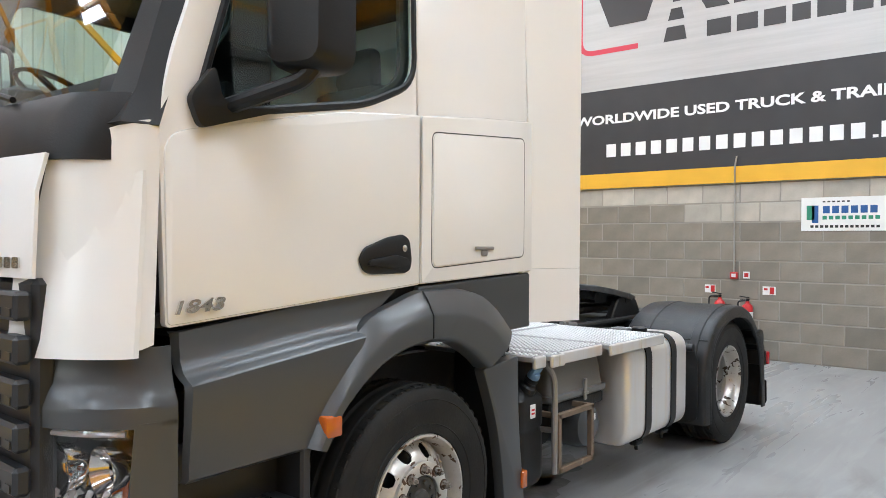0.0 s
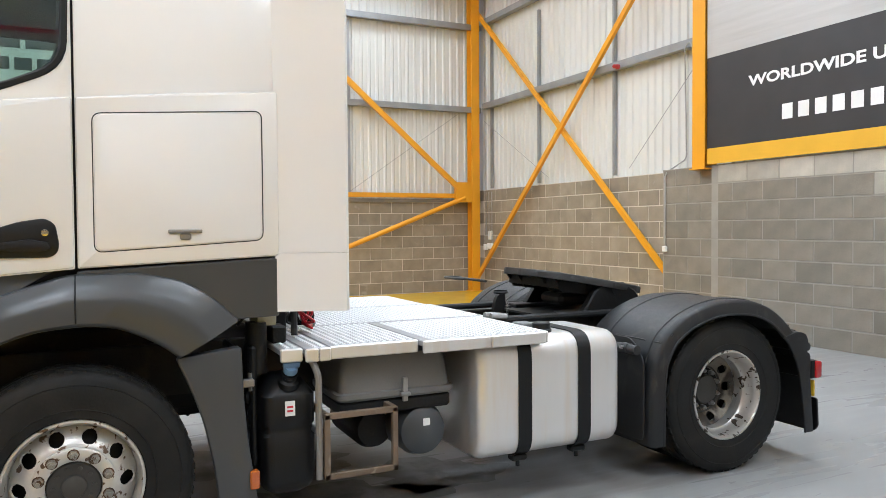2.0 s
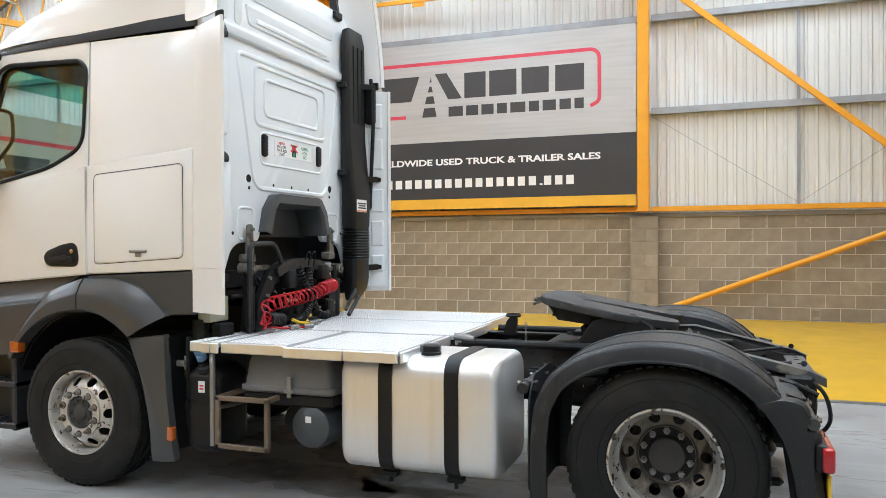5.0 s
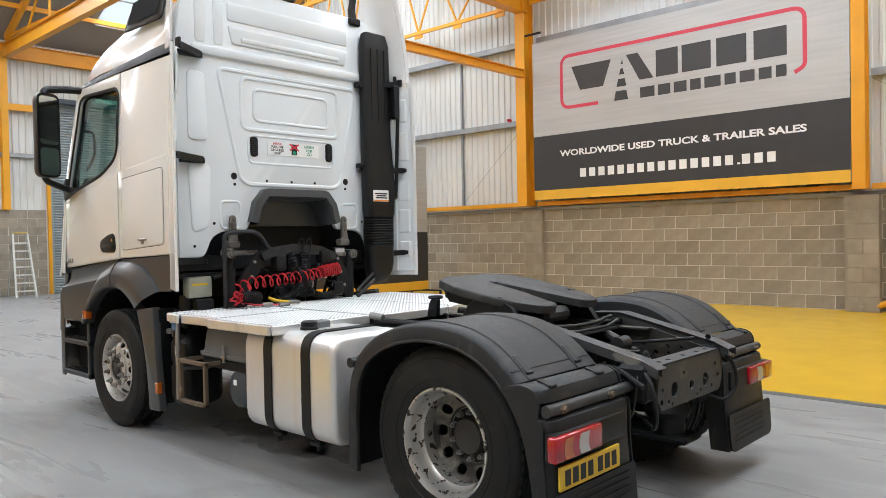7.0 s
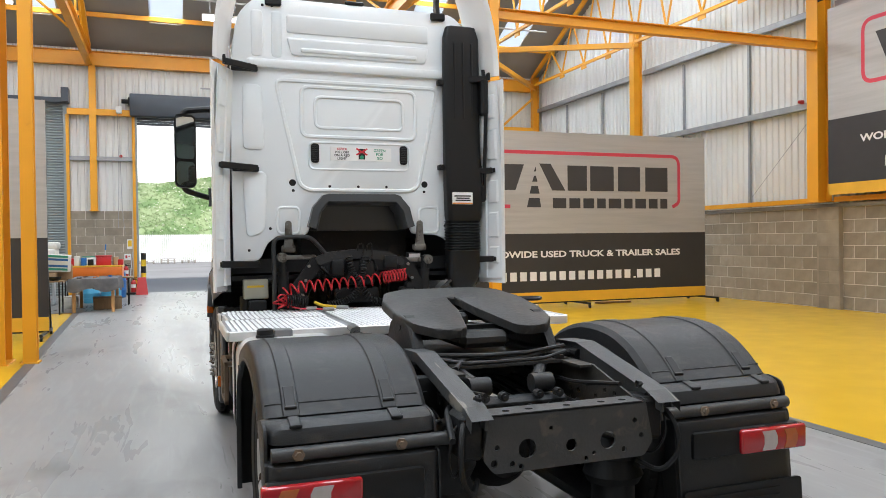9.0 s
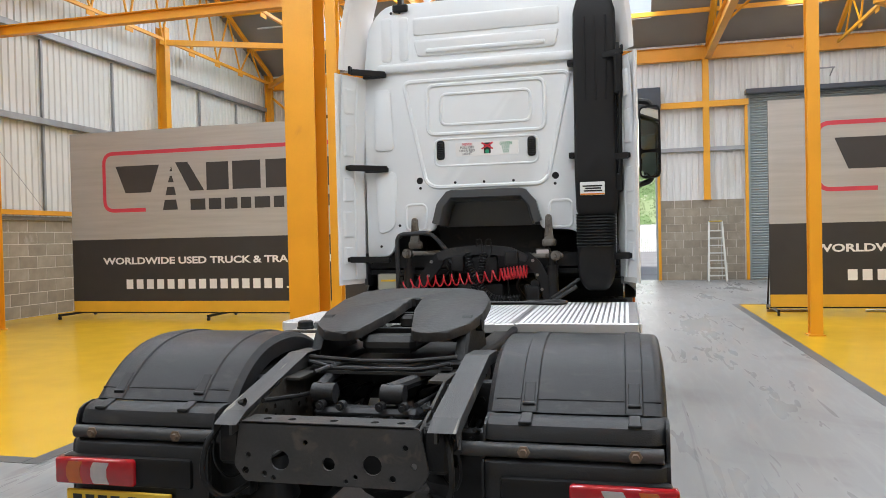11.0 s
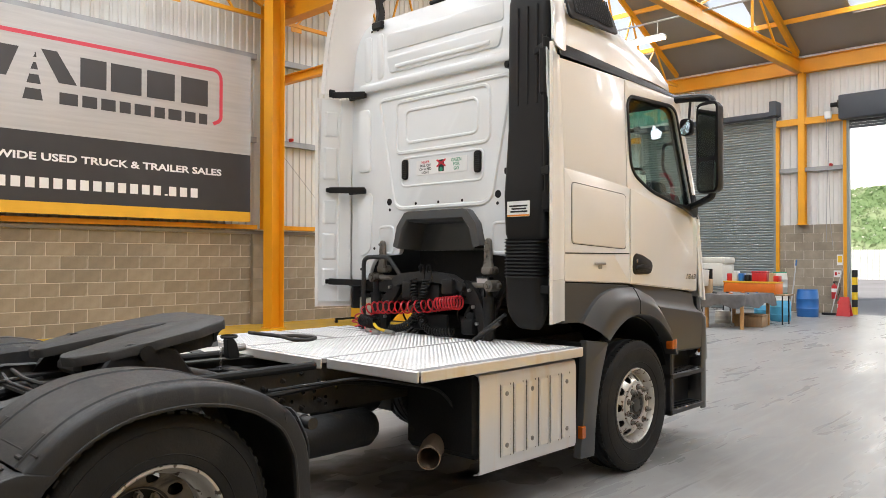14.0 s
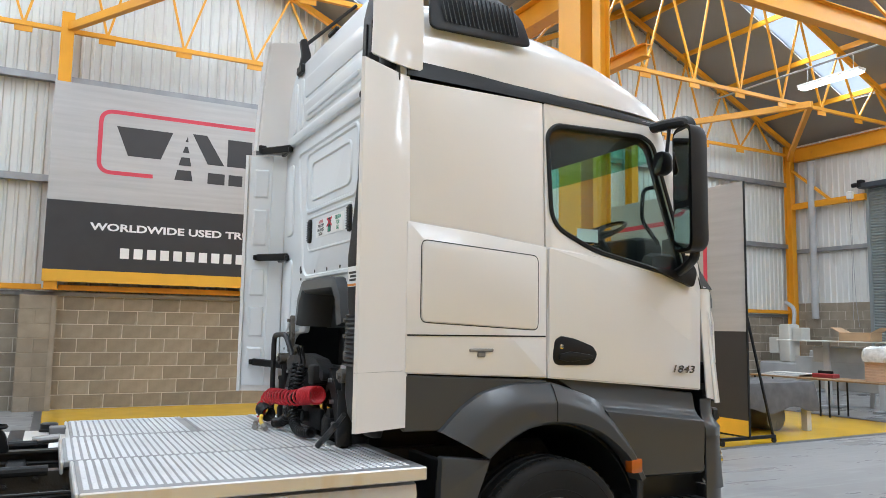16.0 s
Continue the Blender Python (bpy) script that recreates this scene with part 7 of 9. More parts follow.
    loft(b, [[(s * x, y, z) for x, y, z in row] for row in (
        [(1.155, 5.10, 2.02), (1.13, 5.22, 2.02), (1.00, 5.29, 2.0)], [(1.15, 5.06, 2.14), (1.10, 5.15, 2.14), (1.00, 5.19, 2.12)], [(1.14, 4.98, 2.4), (1.09, 5.07, 2.4), (1.01, 5.10, 2.4)],
        [(1.12, 4.88, 2.7), (1.07, 4.97, 2.7), (1.0, 4.99, 2.7)], [(1.10, 4.76, 3.06), (1.06, 4.84, 3.07), (0.98, 4.87, 3.08)])])
    thick(b, 0.02)
    part("windscreen_pillar", b, BLACK, truck, "black windscreen pillar")
    b = B()
    loft(b, [[(s * x, y, z) for x, y in ((1.205, 5.06), (1.212, 5.12), (1.19, 5.19), (1.13, 5.265), (1.03, 5.34), (0.88, 5.40))] for z in (0.32, 0.5, 0.74, 0.76)])
    loft(b, [[(s * x, y, z) for x, y in ((1.205, 5.06), (1.212, 5.12), (1.19, 5.19), (1.13, 5.265), (1.03, 5.34), (0.88, 5.40))] for z in (1.065, 1.075, 1.115, 1.13)] + [[(s * x, y, z) for x, y in ((1.16 + k, 5.06), (1.168 + k, 5.10), (1.145 + k, 5.165), (1.085 + k, 5.235), (0.99 + k, 5.305 + k), (0.87, 5.365 + k))] for z, k in ((1.16, 0.028), (1.20, 0.012), (1.25, 0.003), (1.31, 0.0))])
    loft(b, [[(s * x, y, z) for x, y in ((1.205, 5.06), (1.212, 5.12), (1.198, 5.175), (1.186, e))] for z, e in ((0.75, 5.225), (0.90, 5.210), (1.08, 5.195))])
    thick(b, 0.012)
    part("bumper_corner", b, MGREY, truck, "dark grey bumper corner")
    b = B()
    loft(b, [[(s * x, y, z) for x, y in ((1.186, 5.192), (1.16, 5.23), (1.11, 5.285), (1.02, 5.345), (0.89, 5.395))] for z in (0.76, 0.9, 1.065)])
    hl = part("headlamp", b, glass("headlamp_glass", (0.92, 0.92, 0.92)), truck, "clear headlamp with chrome reflectors")
    for (x, y, r) in ((1.08, 5.20, 0.085), (0.94, 5.275, 0.090)):
        b = B()
        lathe(b, [(0.0, -0.05), (r * 0.5, -0.04), (r * 0.85, 0.0), (r, 0.05), (r * 0.94, 0.05), (r * 0.6, 0.0)], Matrix.Translation((s * x, y, 0.92)) @ Matrix.Rotation(math.pi / 2, 4, "Z"), 24)
        part("reflector", b, CHROME, hl)
    b = B()
    hp = ((1.18, 5.16), (1.15, 5.22), (1.10, 5.275), (1.01, 5.335), (0.89, 5.385))
    hq = [(0.9 + (x - 0.9) * 0.80, 5.10 + (y - 5.10) * (0.55 + 0.10 * (k % 2))) for k, (x, y) in enumerate(hp)] + [(0.9, 5.12), (1.15, 5.12)]
    loft(b, [[(s * (x - 0.02 * (k % 2)), y - 0.03 * (k % 2), z) for x, y in hq] for k, z in enumerate((0.765, 0.80, 0.85, 0.90, 0.95, 1.0, 1.06))], True, True)
    part("lamp_bowl", b, CHROME, hl, "faceted chrome lamp bowl")
    b = B()
    for k in range(4):
        bar(b, (s * (0.91 + 0.05 * k), 5.335 - 0.03 * k, 0.79), (s * (0.94 + 0.05 * k), 5.322 - 0.03 * k, 0.86), 0.012, 0.02, 0.003)
    tube(b, bend([(s * 0.89, 5.365, 1.045), (s * 1.05, 5.295, 1.045), (s * 1.15, 5.205, 1.045)], 0.05), 0.010, 8)
    part("daylight_strip", b, CLEARLENS, hl, "clear light-guide strip")
    b = B()
    box(b, min(s * 1.11, s * 1.135), max(s * 1.11, s * 1.135), 5.17, 5.20, 0.80, 0.90, 0.01)
    part("indicator", b, AMBERLENS, hl, "amber indicator")
# cab front pieces and interior, once
b = B()
loft(b, [[(x, y - 0.03 * (x / 1.0) ** 2, z) for x in (-1.0, -0.5, 0.0, 0.5, 1.0)] for y, z in ((5.26, 2.12), (5.16, 2.4), (5.05, 2.7), (4.93, 3.08))])
ws = part("windscreen", b, GLASS, truck, "tinted windscreen")
ws.visible_shadow = False
b = B()
loft(b, [[(x, y - 0.03 * (x / 1.0) ** 2 - 0.012, z) for x in (-0.98, -0.5, 0.0, 0.5, 0.98)] for y, z in ((4.985, 2.90), (4.93, 3.07))])
tb = part("tint_band", b, TINT, truck, "green tint band along the windscreen top")
tb.visible_shadow = False
b = B()
CW = [(-1.12, 5.19), (-1.10, 5.27), (-1.03, 5.35), (-0.95, 5.385), (-0.5, 5.425), (0.0, 5.435), (0.5, 5.425), (0.95, 5.385), (1.03, 5.35), (1.10, 5.27), (1.12, 5.19)]
loft(b, [[(x, y + dy, z) for x, y in CW] for dy, z in ((-0.02, 1.90), (-0.025, 1.96), (-0.05, 2.05), (-0.10, 2.12), (-0.18, 2.13))])
thick(b, 0.01)
part("windscreen_cowl", b, BLACK, truck, "black windscreen cowl")
b = B()
for x in (-0.6, 0.1):
    tube(b, bend([(x, 5.33, 2.13), (x + 0.3, 5.31, 2.2), (x + 0.75, 5.28, 2.22)], 0.05), 0.012, 6)
part("wiper", b, BLACK, truck, "black wiper arms")
b = B()
loft(b, [[(x, y - 0.05 * (x / 1.0) ** 2, z) for x in (-0.97, -0.5, 0.0, 0.5, 0.97)] for y, z in ((5.46, 1.53), (5.45, 1.8), (5.42, 1.92))])
thick(b, 0.012)
part("front_panel", b, WARMWHT, truck, "warm-tinted white front panel")
for k in range(5):
    b = B()
    plate(b, rrect(-0.90 + k * 0.05, -0.86 + k * 0.05, 1.56, 1.595, 0.006), lambda u, v: (u, 5.46 - 0.05 * u * u, v), (0, 0.006, 0))
    part("badge_bar", b, CHROME, truck, "chrome badge bar")
b = B()
box(b, -0.95, 0.95, 5.32, 5.40, 0.40, 1.53, 0.02)
for k in range(5):
    box(b, -0.95, 0.95, 5.40, 5.455, 0.86 + k * 0.135, 0.95 + k * 0.135, 0.012)
    for j in range(24):
        box(b, -0.93 + j * 0.08, -0.89 + j * 0.08, 5.452, 5.46, 0.875 + k * 0.135, 0.90 + k * 0.135)
box(b, -0.92, 0.92, 5.38, 5.46, 0.34, 0.80, 0.03)
part("grille", b, DGREY, truck, "dark grey front grille")
# roof
b = B()
rows = []
for y, h, w in ((4.985, 0.02, 0.90), (4.93, 0.10, 0.97), (4.80, 0.20, 1.03), (4.60, 0.315, 1.07), (4.35, 0.42, 1.095), (4.0, 0.515, 1.105), (3.6, 0.57, 1.108), (3.2, 0.585, 1.105), (2.98, 0.58, 1.10)):
    row = []
    for k in range(21):
        a = math.pi * k / 20
        c, q = math.cos(a), math.sin(a)
        x = w * (abs(c) ** 0.5) * (1 if c >= 0 else -1)
        z = 3.165 - 0.02 * max(0, (y - 3.0) / 1.9) + h * (q ** 0.62)
        x *= 1 - 0.10 * q ** 2 * (abs(c) ** 0.3)
        row.append((x, y, z))
    rows.append(row)
loft(b, rows)
thick(b, 0.012)
part("cab_roof", b, WARMWHT, truck, "warm-tinted white high roof with rounded front")
b = B()
box(b, -1.08, 1.08, 2.98, 4.85, 3.02, 3.07)
part("roof_lining", b, SEATM, truck)
b = B()
plate(b, [(-1.08, 3.06), (1.08, 3.06), (1.08, 5.2), (-1.08, 5.2)], lambda u, v: (u, v, 1.36), (0, 0, 0.04))
box(b, -1.02, 1.02, 4.80, 5.10, 1.4, 2.26, 0.08, 2)
box(b, 0.34, 0.92, 4.76, 5.02, 2.12, 2.37, 0.07, 2)
part("dashboard", b, SEATM, truck, "dark dashboard")
for s in (-1, 1):
    b = B()
    box(b, s * 0.62 - 0.26, s * 0.62 + 0.26, 3.75, 4.25, 1.65, 1.83, 0.06, 2)
    box(b, s * 0.62 - 0.25, s * 0.62 + 0.25, 3.66, 3.82, 1.8, 2.42, 0.06, 2)
    box(b, s * 0.62 - 0.14, s * 0.62 + 0.14, 3.67, 3.77, 2.40, 2.62, 0.05, 2)
    box(b, s * 0.62 - 0.2, s * 0.62 + 0.2, 3.85, 4.15, 1.4, 1.66, 0.03)
    part("cab_seat", b, SEATM, truck, "dark cloth cab seat")
b = B()
lathe(b, [(0.215, -0.014), (0.229, 0.0), (0.215, 0.014), (0.201, 0.0)], Matrix.Translation((0.62, 4.66, 2.40)) @ Matrix.Rotation(radians(-90), 4, "Z") @ Matrix.Rotation(radians(-64), 4, "Y"), 32, True)
tube(b, [(0.62, 4.66, 2.40), (0.62, 4.84, 2.14)], 0.04, 10)
for a in (0, 2.1, 4.2):
    m = Matrix.Translation((0.62, 4.66, 2.40)) @ Matrix.Rotation(radians(-90), 4, "Z") @ Matrix.Rotation(radians(-64), 4, "Y")
    tube(b, [m @ Vector((0.0, 0, 0)), m @ Vector((0, 0.21 * math.cos(a), 0.21 * math.sin(a)))], 0.016, 8)
part("steering_wheel", b, BLACK, truck, "black steering wheel")
b = B()
box(b, 1.06, 1.064, 4.16, 4.32, 2.28, 2.36)
part("dashboard_card", b, WHITEP, truck, "white price card behind the glass")

# rear wall
RW = [(-1.11, 1.46), (-0.89, 1.47), (-0.82, 1.63), (-0.73, 1.675), (-0.48, 1.69), (-0.455, 1.76), (-0.43, 1.90), (-0.34, 2.025), (0.34, 2.025), (0.43, 1.90), (0.455, 1.76), (0.48, 1.69), (0.73, 1.675), (0.82, 1.63), (0.89, 1.47), (1.11, 1.46), (1.12, 3.06), (1.06, 3.56), (0.90, 3.735), (-0.90, 3.735), (-1.06, 3.56), (-1.12, 3.06)]
b = B()
plate(b, rpoly(RW, [0.02, 0.05, 0.06, 0.04, 0.04, 0.05, 0.06, 0.08, 0.08, 0.06, 0.05, 0.04, 0.04, 0.06, 0.05, 0.02, 0.05, 0.1, 0.1, 0.1, 0.1, 0.05], 4), lambda u, v: (u, 2.97, v), (0, -0.04, 0), (), 0.012, 2)
rear = part("rear_wall", b, WHITE, truck, "white pressed-steel cab rear wall")
R = lambda u, v: (u, 2.93, v)


def emboss(outline, d=0.014, bev=0.012, inn=None):
    b = B()
    plate(b, outline, lambda u, v: (u, 2.932, v), (0, -d, 0), (), bev, 2)
    part("pressed_panel", b, WHITE, rear)


def bead(outline, w=0.014, h=0.009):
    b = B()
    ring(b, outline, R, (0, -1, 0), w, h)
    part("pressed_bead", b, WHITE, rear)


emboss(rpoly([(-0.98, 3.12), (0.98, 3.12), (0.98, 3.20), (-0.98, 3.20)], 0.03), 0.035, 0.02)
emboss(rpoly([(-0.60, 3.25), (0.62, 3.25), (0.66, 3.40), (-0.64, 3.40)], 0.03), 0.018, 0.014)
emboss(rpoly([(-0.64, 3.44), (0.66, 3.44), (0.66, 3.60), (-0.64, 3.60)], 0.03), 0.012, 0.012)
emboss(rrect(-0.94, -0.84, 3.22, 3.62, 0.04), 0.012, 0.012)
emboss(rrect(-0.77, -0.68, 3.22, 3.62, 0.04), 0.012, 0.012)
emboss(rrect(-0.52, 0.54, 3.275, 3.315, 0.02), 0.03, 0.015)
bead(rpoly([(-0.74, 3.03), (0.74, 3.03), (0.545, 2.13), (0.47, 2.08), (-0.47, 2.08), (-0.545, 2.13)], 0.07), 0.020, 0.012)
bead(rrect(-0.52, 0.52, 2.55, 2.985, 0.07), 0.018, 0.011)
bead(rrect(-0.40, 0.40, 2.63, 2.90, 0.06), 0.014, 0.010)
bead(rrect(-0.46, 0.46, 2.265, 2.50, 0.06), 0.010, 0.006)
for s in (-1, 1):
    emboss(rpoly([(s * 0.84, 2.42), (s * 1.02, 2.42), (s * 1.02, 2.98), (s * 0.86, 2.98)], 0.05), 0.016, 0.014)
    emboss(rpoly([(s * 0.84, 1.72), (s * 1.00, 1.66), (s * 1.03, 2.24), (s * 0.82, 2.24)], 0.07), 0.016, 0.014)
    bead(rrect(min(s * 0.55, s * 0.74), max(s * 0.55, s * 0.74), 1.70, 1.93, 0.05), 0.012, 0.007)
    b = B()
    plate(b, rrect(s * 0.405 - 0.036, s * 0.405 + 0.036, 2.32, 2.49, 0.03), lambda u, v: (u, 2.931, v), (0, -0.016, 0), (), 0.008, 2)
    vt = part("vent", b, BLACK, rear, "black ribbed cab vent")
    for k in range(9):
        b = B()
        box(b, s * 0.405 - 0.026, s * 0.405 + 0.026, 2.908, 2.916, 2.337 + k * 0.016, 2.344 + k * 0.016)
        part("vent_rib", b, DGREY, vt, "", False)
for x, z, r in ((-0.605, 2.143, 0.030), (0.605, 2.143, 0.030), (-0.60, 2.075, 0.013), (0.60, 2.075, 0.013), (-0.28, 2.115, 0.012), (-0.02, 2.115, 0.012), (0.24, 2.115, 0.012), (-0.80, 1.745, 0.013), (-0.98, 1.56, 0.012), (0.80, 1.76, 0.012), (-0.84, 3.66, 0.012), (-0.76, 3.66, 0.012)):
    b = B()
    lathe(b, [(r, 0), (r, 0.003), (0, 0.003)], Matrix.Translation((x, 2.9315, z)) @ Matrix.Rotation(-math.pi / 2, 4, "Z"), 14)
    part("rubber_plug", b, BLACK, rear, "black rubber plug", False)
# warning sign
b = B()
plate(b, rrect(-0.27, 0.29, 2.345, 2.465, 0.006), lambda u, v: (u, 2.930, v), (0, -0.003, 0))
sg = part("warning_sign", b, WHITEP, rear, "white sign with red, black and green capitals")
for i, (w, mt) in enumerate((("NEVER", REDINK), ("PULL OFF", INK), ("ON A RED", INK), ("LIGHT", INK))):
    part("lettering", text_mesh(w, 0.030, lambda a, c, o: (-0.165 + a, 2.9262 - o, 2.447 - i * 0.028 + c), 0.0003, 0.0006), mt, sg, "", False)
for i, w in enumerate(("GREEN", "FOR", "GO")):
    part("lettering", text_mesh(w, 0.036, lambda a, c, o: (0.18 + a, 2.9262 - o, 2.44 - i * 0.034 + c), 0.0003, 0.0006), GREENINK, sg, "", False)
b = B()
box(b, -0.015, 0.045, 2.9255, 2.9268, 2.36, 2.455)
part("signal_symbol", b, INK, sg, "", False)
b = B()
for c in ((-0.035, 2.455, 0.065, 2.40), (0.065, 2.455, -0.035, 2.40)):
    bar(b, (c[0], 2.925, c[1]), (c[2], 2.925, c[3]), 0.0015, 0.014)
part("red_cross", b, REDINK, sg, "", False)
b = B()
lathe(b, [(0.018, 0), (0, 0.0008)], Matrix.Translation((0.015, 2.925, 2.378)) @ Matrix.Rotation(-math.pi / 2, 4, "Z"), 16)
part("green_light", b, GREENINK, sg, "", False)
# engine tunnel
b = B()
arch = [(-0.47, 1.755), (-0.45, 1.82), (-0.425, 1.92), (-0.34, 2.02), (-0.30, 2.03), (0.30, 2.03), (0.34, 2.02), (0.425, 1.92), (0.45, 1.82), (0.47, 1.755)]
pts = [Vector((x, 0, z)) for x, z in arch]
rows = []
for i, p in enumerate(pts):
    d = (pts[min(i + 1, 9)] - pts[max(i - 1, 0)]).normalized()
    n = Vector((d.z, 0, -d.x))
    rows.append([tuple(p + n * a + Vector((0, y, 0))) for a, y in ((-0.01, 2.93), (-0.008, 2.868), (0.045, 2.862), (0.062, 2.885), (0.070, 3.10))])
loft(b, rows)
thick(b, 0.008)
part("tunnel_rim", b, MGREY, rear, "grey rubber tunnel rim")
b = B()
box(b, -0.47, 0.47, 3.10, 3.14, 1.725, 2.03)
part("tunnel_cover", b, MGREY, truck, "grey engine tunnel panel")
b = B()
box(b, -0.50, 0.50, 3.20, 3.24, 1.30, 2.1)
box(b, -1.12, 1.12, 3.02, 3.06, 1.36, 1.48)
box(b, -1.12, 1.12, 3.02, 4.9, 1.30, 1.34)
part("cab_floor", b, FRAME, truck, "black cab underside")
# air intake stack
b = B()
loft(b, [[(x, y, z + (0.06 * (1 - (y - 2.68) / 0.22) if z > 3.5 else 0)) for x, y in rrect(0.775 + k, 1.13 - k, 2.775 + k * 0.5 + dy * 0.55, 2.915, 0.04, 4)] for z, k, dy in ((1.80, 0.02, 0), (1.84, 0.008, 0), (2.12, 0.0, 0), (2.3, 0.0, 0.035), (2.6, 0.0, 0.085), (3.3, 0.0, 0.095), (3.50, 0.004, 0.095), (3.585, 0.03, 0.095), (3.60, 0.06, 0.095))], True, True)
stk = part("air_intake", b, BLACK, truck, "tall black plastic air intake")
for x in (0.86, 0.945, 1.03):
    b = B()
    box(b, x + 0.007, x + 0.023, 2.818, 2.832, 2.75, 3.45, 0.003)
    part("stack_rib", b, BLACK, stk)
b = B()
rows = []
for k in range(23):
    z = 1.80 - k * 0.0125
    o = 0.012 if k % 2 else 0.0
    rows.append([(x, y, z) for x, y in rrect(0.775 + o, 1.11 - o, 2.765 + o, 2.918 - o, 0.05, 4)])
loft(b, rows, True)
part("bellows", b, BLACK, stk, "black rubber bellows")
b = B()
loft(b, [[(x, y + sh, z) for x, y in rrect(0.785 + k, 1.10 - k, 2.775 + k * 0.6, 2.915 - k * 0.4, 0.05, 4)] for z, k, sh in ((1.525, 0.0, 0), (1.36, 0.0, 0.0), (1.27, 0.012, 0.005), (1.21, 0.035, 0.015), (1.17, 0.065, 0.03), (1.155, 0.09, 0.04))], True, True)
part("intake_elbow", b, BLACK, stk, "black intake elbow")
b = B()
plate(b, rrect(0.82, 1.02, 1.955, 2.065, 0.005), lambda u, v: (u, 2.774, v), (0, -0.002, 0))
sk = part("sticker", b, WHITEP, stk, "white sticker with dark bars and an orange stripe")
for z, a, c, mt in ((2.025, 0.84, 1.0, INK), (2.005, 0.86, 0.99, INK), (1.985, 0.85, 1.0, INK), (1.958, 0.822, 1.018, ORANGEINK)):
    b = B()
    box(b, a, c, 2.7705, 2.7718, z, z + 0.012)
    part("print_bar", b, mt, sk, "", False)
for z in (3.08, 2.30):
    for x in (0.755, 1.125):
        b = B()
        box(b, x - 0.03, x + 0.03, 2.85, 2.92, z - 0.025, z + 0.025, 0.01, 2)
        cyl(b, (x, 2.84, z), (x, 2.86, z), 0.02, 10)
        part("stack_bracket", b, BLACK, stk)
b = B()
tube(b, bend([(1.14, 2.78, 3.2), (1.16, 2.76, 2.9), (1.15, 2.78, 2.4), (1.15, 2.80, 2.05)], 0.1), 0.018, 8)
box(b, 1.11, 1.18, 2.74, 2.84, 2.78, 3.12, 0.02)
box(b, 1.10, 1.17, 2.78, 2.86, 1.98, 2.14, 0.02)
part("stay_rod", b, BLACK, truck, "black stay rod and catch")
for s in (-1, 1):
    b = B()
    box(b, s * 0.75 - 0.07, s * 0.75 + 0.07, 2.90, 2.95, 3.66, 3.73, 0.012)
    plate(b, rpoly([(2.90, 3.70), (2.98, 3.70), (2.99, 3.82), (2.95, 3.95), (2.90, 3.93), (2.92, 3.82)], 0.02), lambda u, v: (s * 0.75 - 0.02, u, v), (0.04, 0, 0), (), 0.006)
    part("roof_stay", b, BLACK, truck, "black roof spoiler bracket")
    b = B()
    tube(b, [(s * 0.75, 2.95, 3.90), (s * 0.74, 3.35, 4.30)], 0.014, 8)
    part("stay_rod", b, BLACK, truck, "black spoiler strut")
b = B()
box(b, -0.12, 0.05, 2.915, 2.95, 3.73, 3.765, 0.01)
part("roof_catch", b, BLACK, truck)

# behind the cab: frame, coils, brackets
b = B()
plate(b, rpoly([(-0.44, 1.49), (-0.33, 1.535), (-0.05, 1.560), (0.21, 1.535), (0.37, 1.46), (0.35, 1.40), (0.22, 1.455), (-0.05, 1.480), (-0.32, 1.455), (-0.41, 1.42)], 0.03), lambda u, v: (u, 2.80, v), (0, 0.09, 0), (), 0.010, 2)
fr2 = part("cab_rear_frame", b, FRAMEG, truck, "black cab suspension frame")
for pts in ([(-0.45, 1.50), (-0.35, 1.47), (-0.40, 1.38), (-0.53, 1.22), (-0.56, 1.04), (-0.66, 1.04), (-0.63, 1.26)], [(0.36, 1.50), (0.47, 1.40), (0.55, 1.25), (0.60, 1.04), (0.50, 1.04), (0.46, 1.22), (0.40, 1.33), (0.29, 1.44)]):
    b = B()
    plate(b, rpoly(pts, 0.03), lambda u, v: (u, 2.84, v), (0, 0.05, 0), (), 0.008, 2)
    arm = part("frame_arm", b, FRAME, fr2, "black curved frame arm")
    for f in (0.18, 0.45, 0.72):
        a, c = pts[0], pts[4]
        b = B()
        x, z = a[0] + (c[0] - a[0]) * f + (0.02 if a[0] > 0 else -0.02), a[1] + (c[1] - a[1]) * f
        cyl(b, (x, 2.82, z), (x, 2.842, z), 0.014, 6)
        part("bolt", b, STEEL, arm, "", False)
b = B()
box(b, -0.16, 0.10, 2.82, 2.92, 1.24, 1.47, 0.03, 2)
box(b, -0.30, -0.19, 2.78, 2.88, 1.33, 1.47, 0.02, 2)
box(b, 0.17, 0.29, 2.76, 2.86, 1.38, 1.50, 0.02, 2)
box(b, -0.26, 0.14, 2.86, 2.90, 1.08, 1.22, 0.02, 2)
for x, z in ((-0.22, 1.15), (-0.10, 1.15), (0.36, 1.18), (0.42, 1.22)):
    cyl(b, (x, 2.82, z), (x, 2.90, z), 0.035, 14)
box(b, 0.34, 0.46, 2.80, 2.88, 1.08, 1.20, 0.02, 2)
part("valve_block", b, FRAME, fr2, "oily black valve blocks")
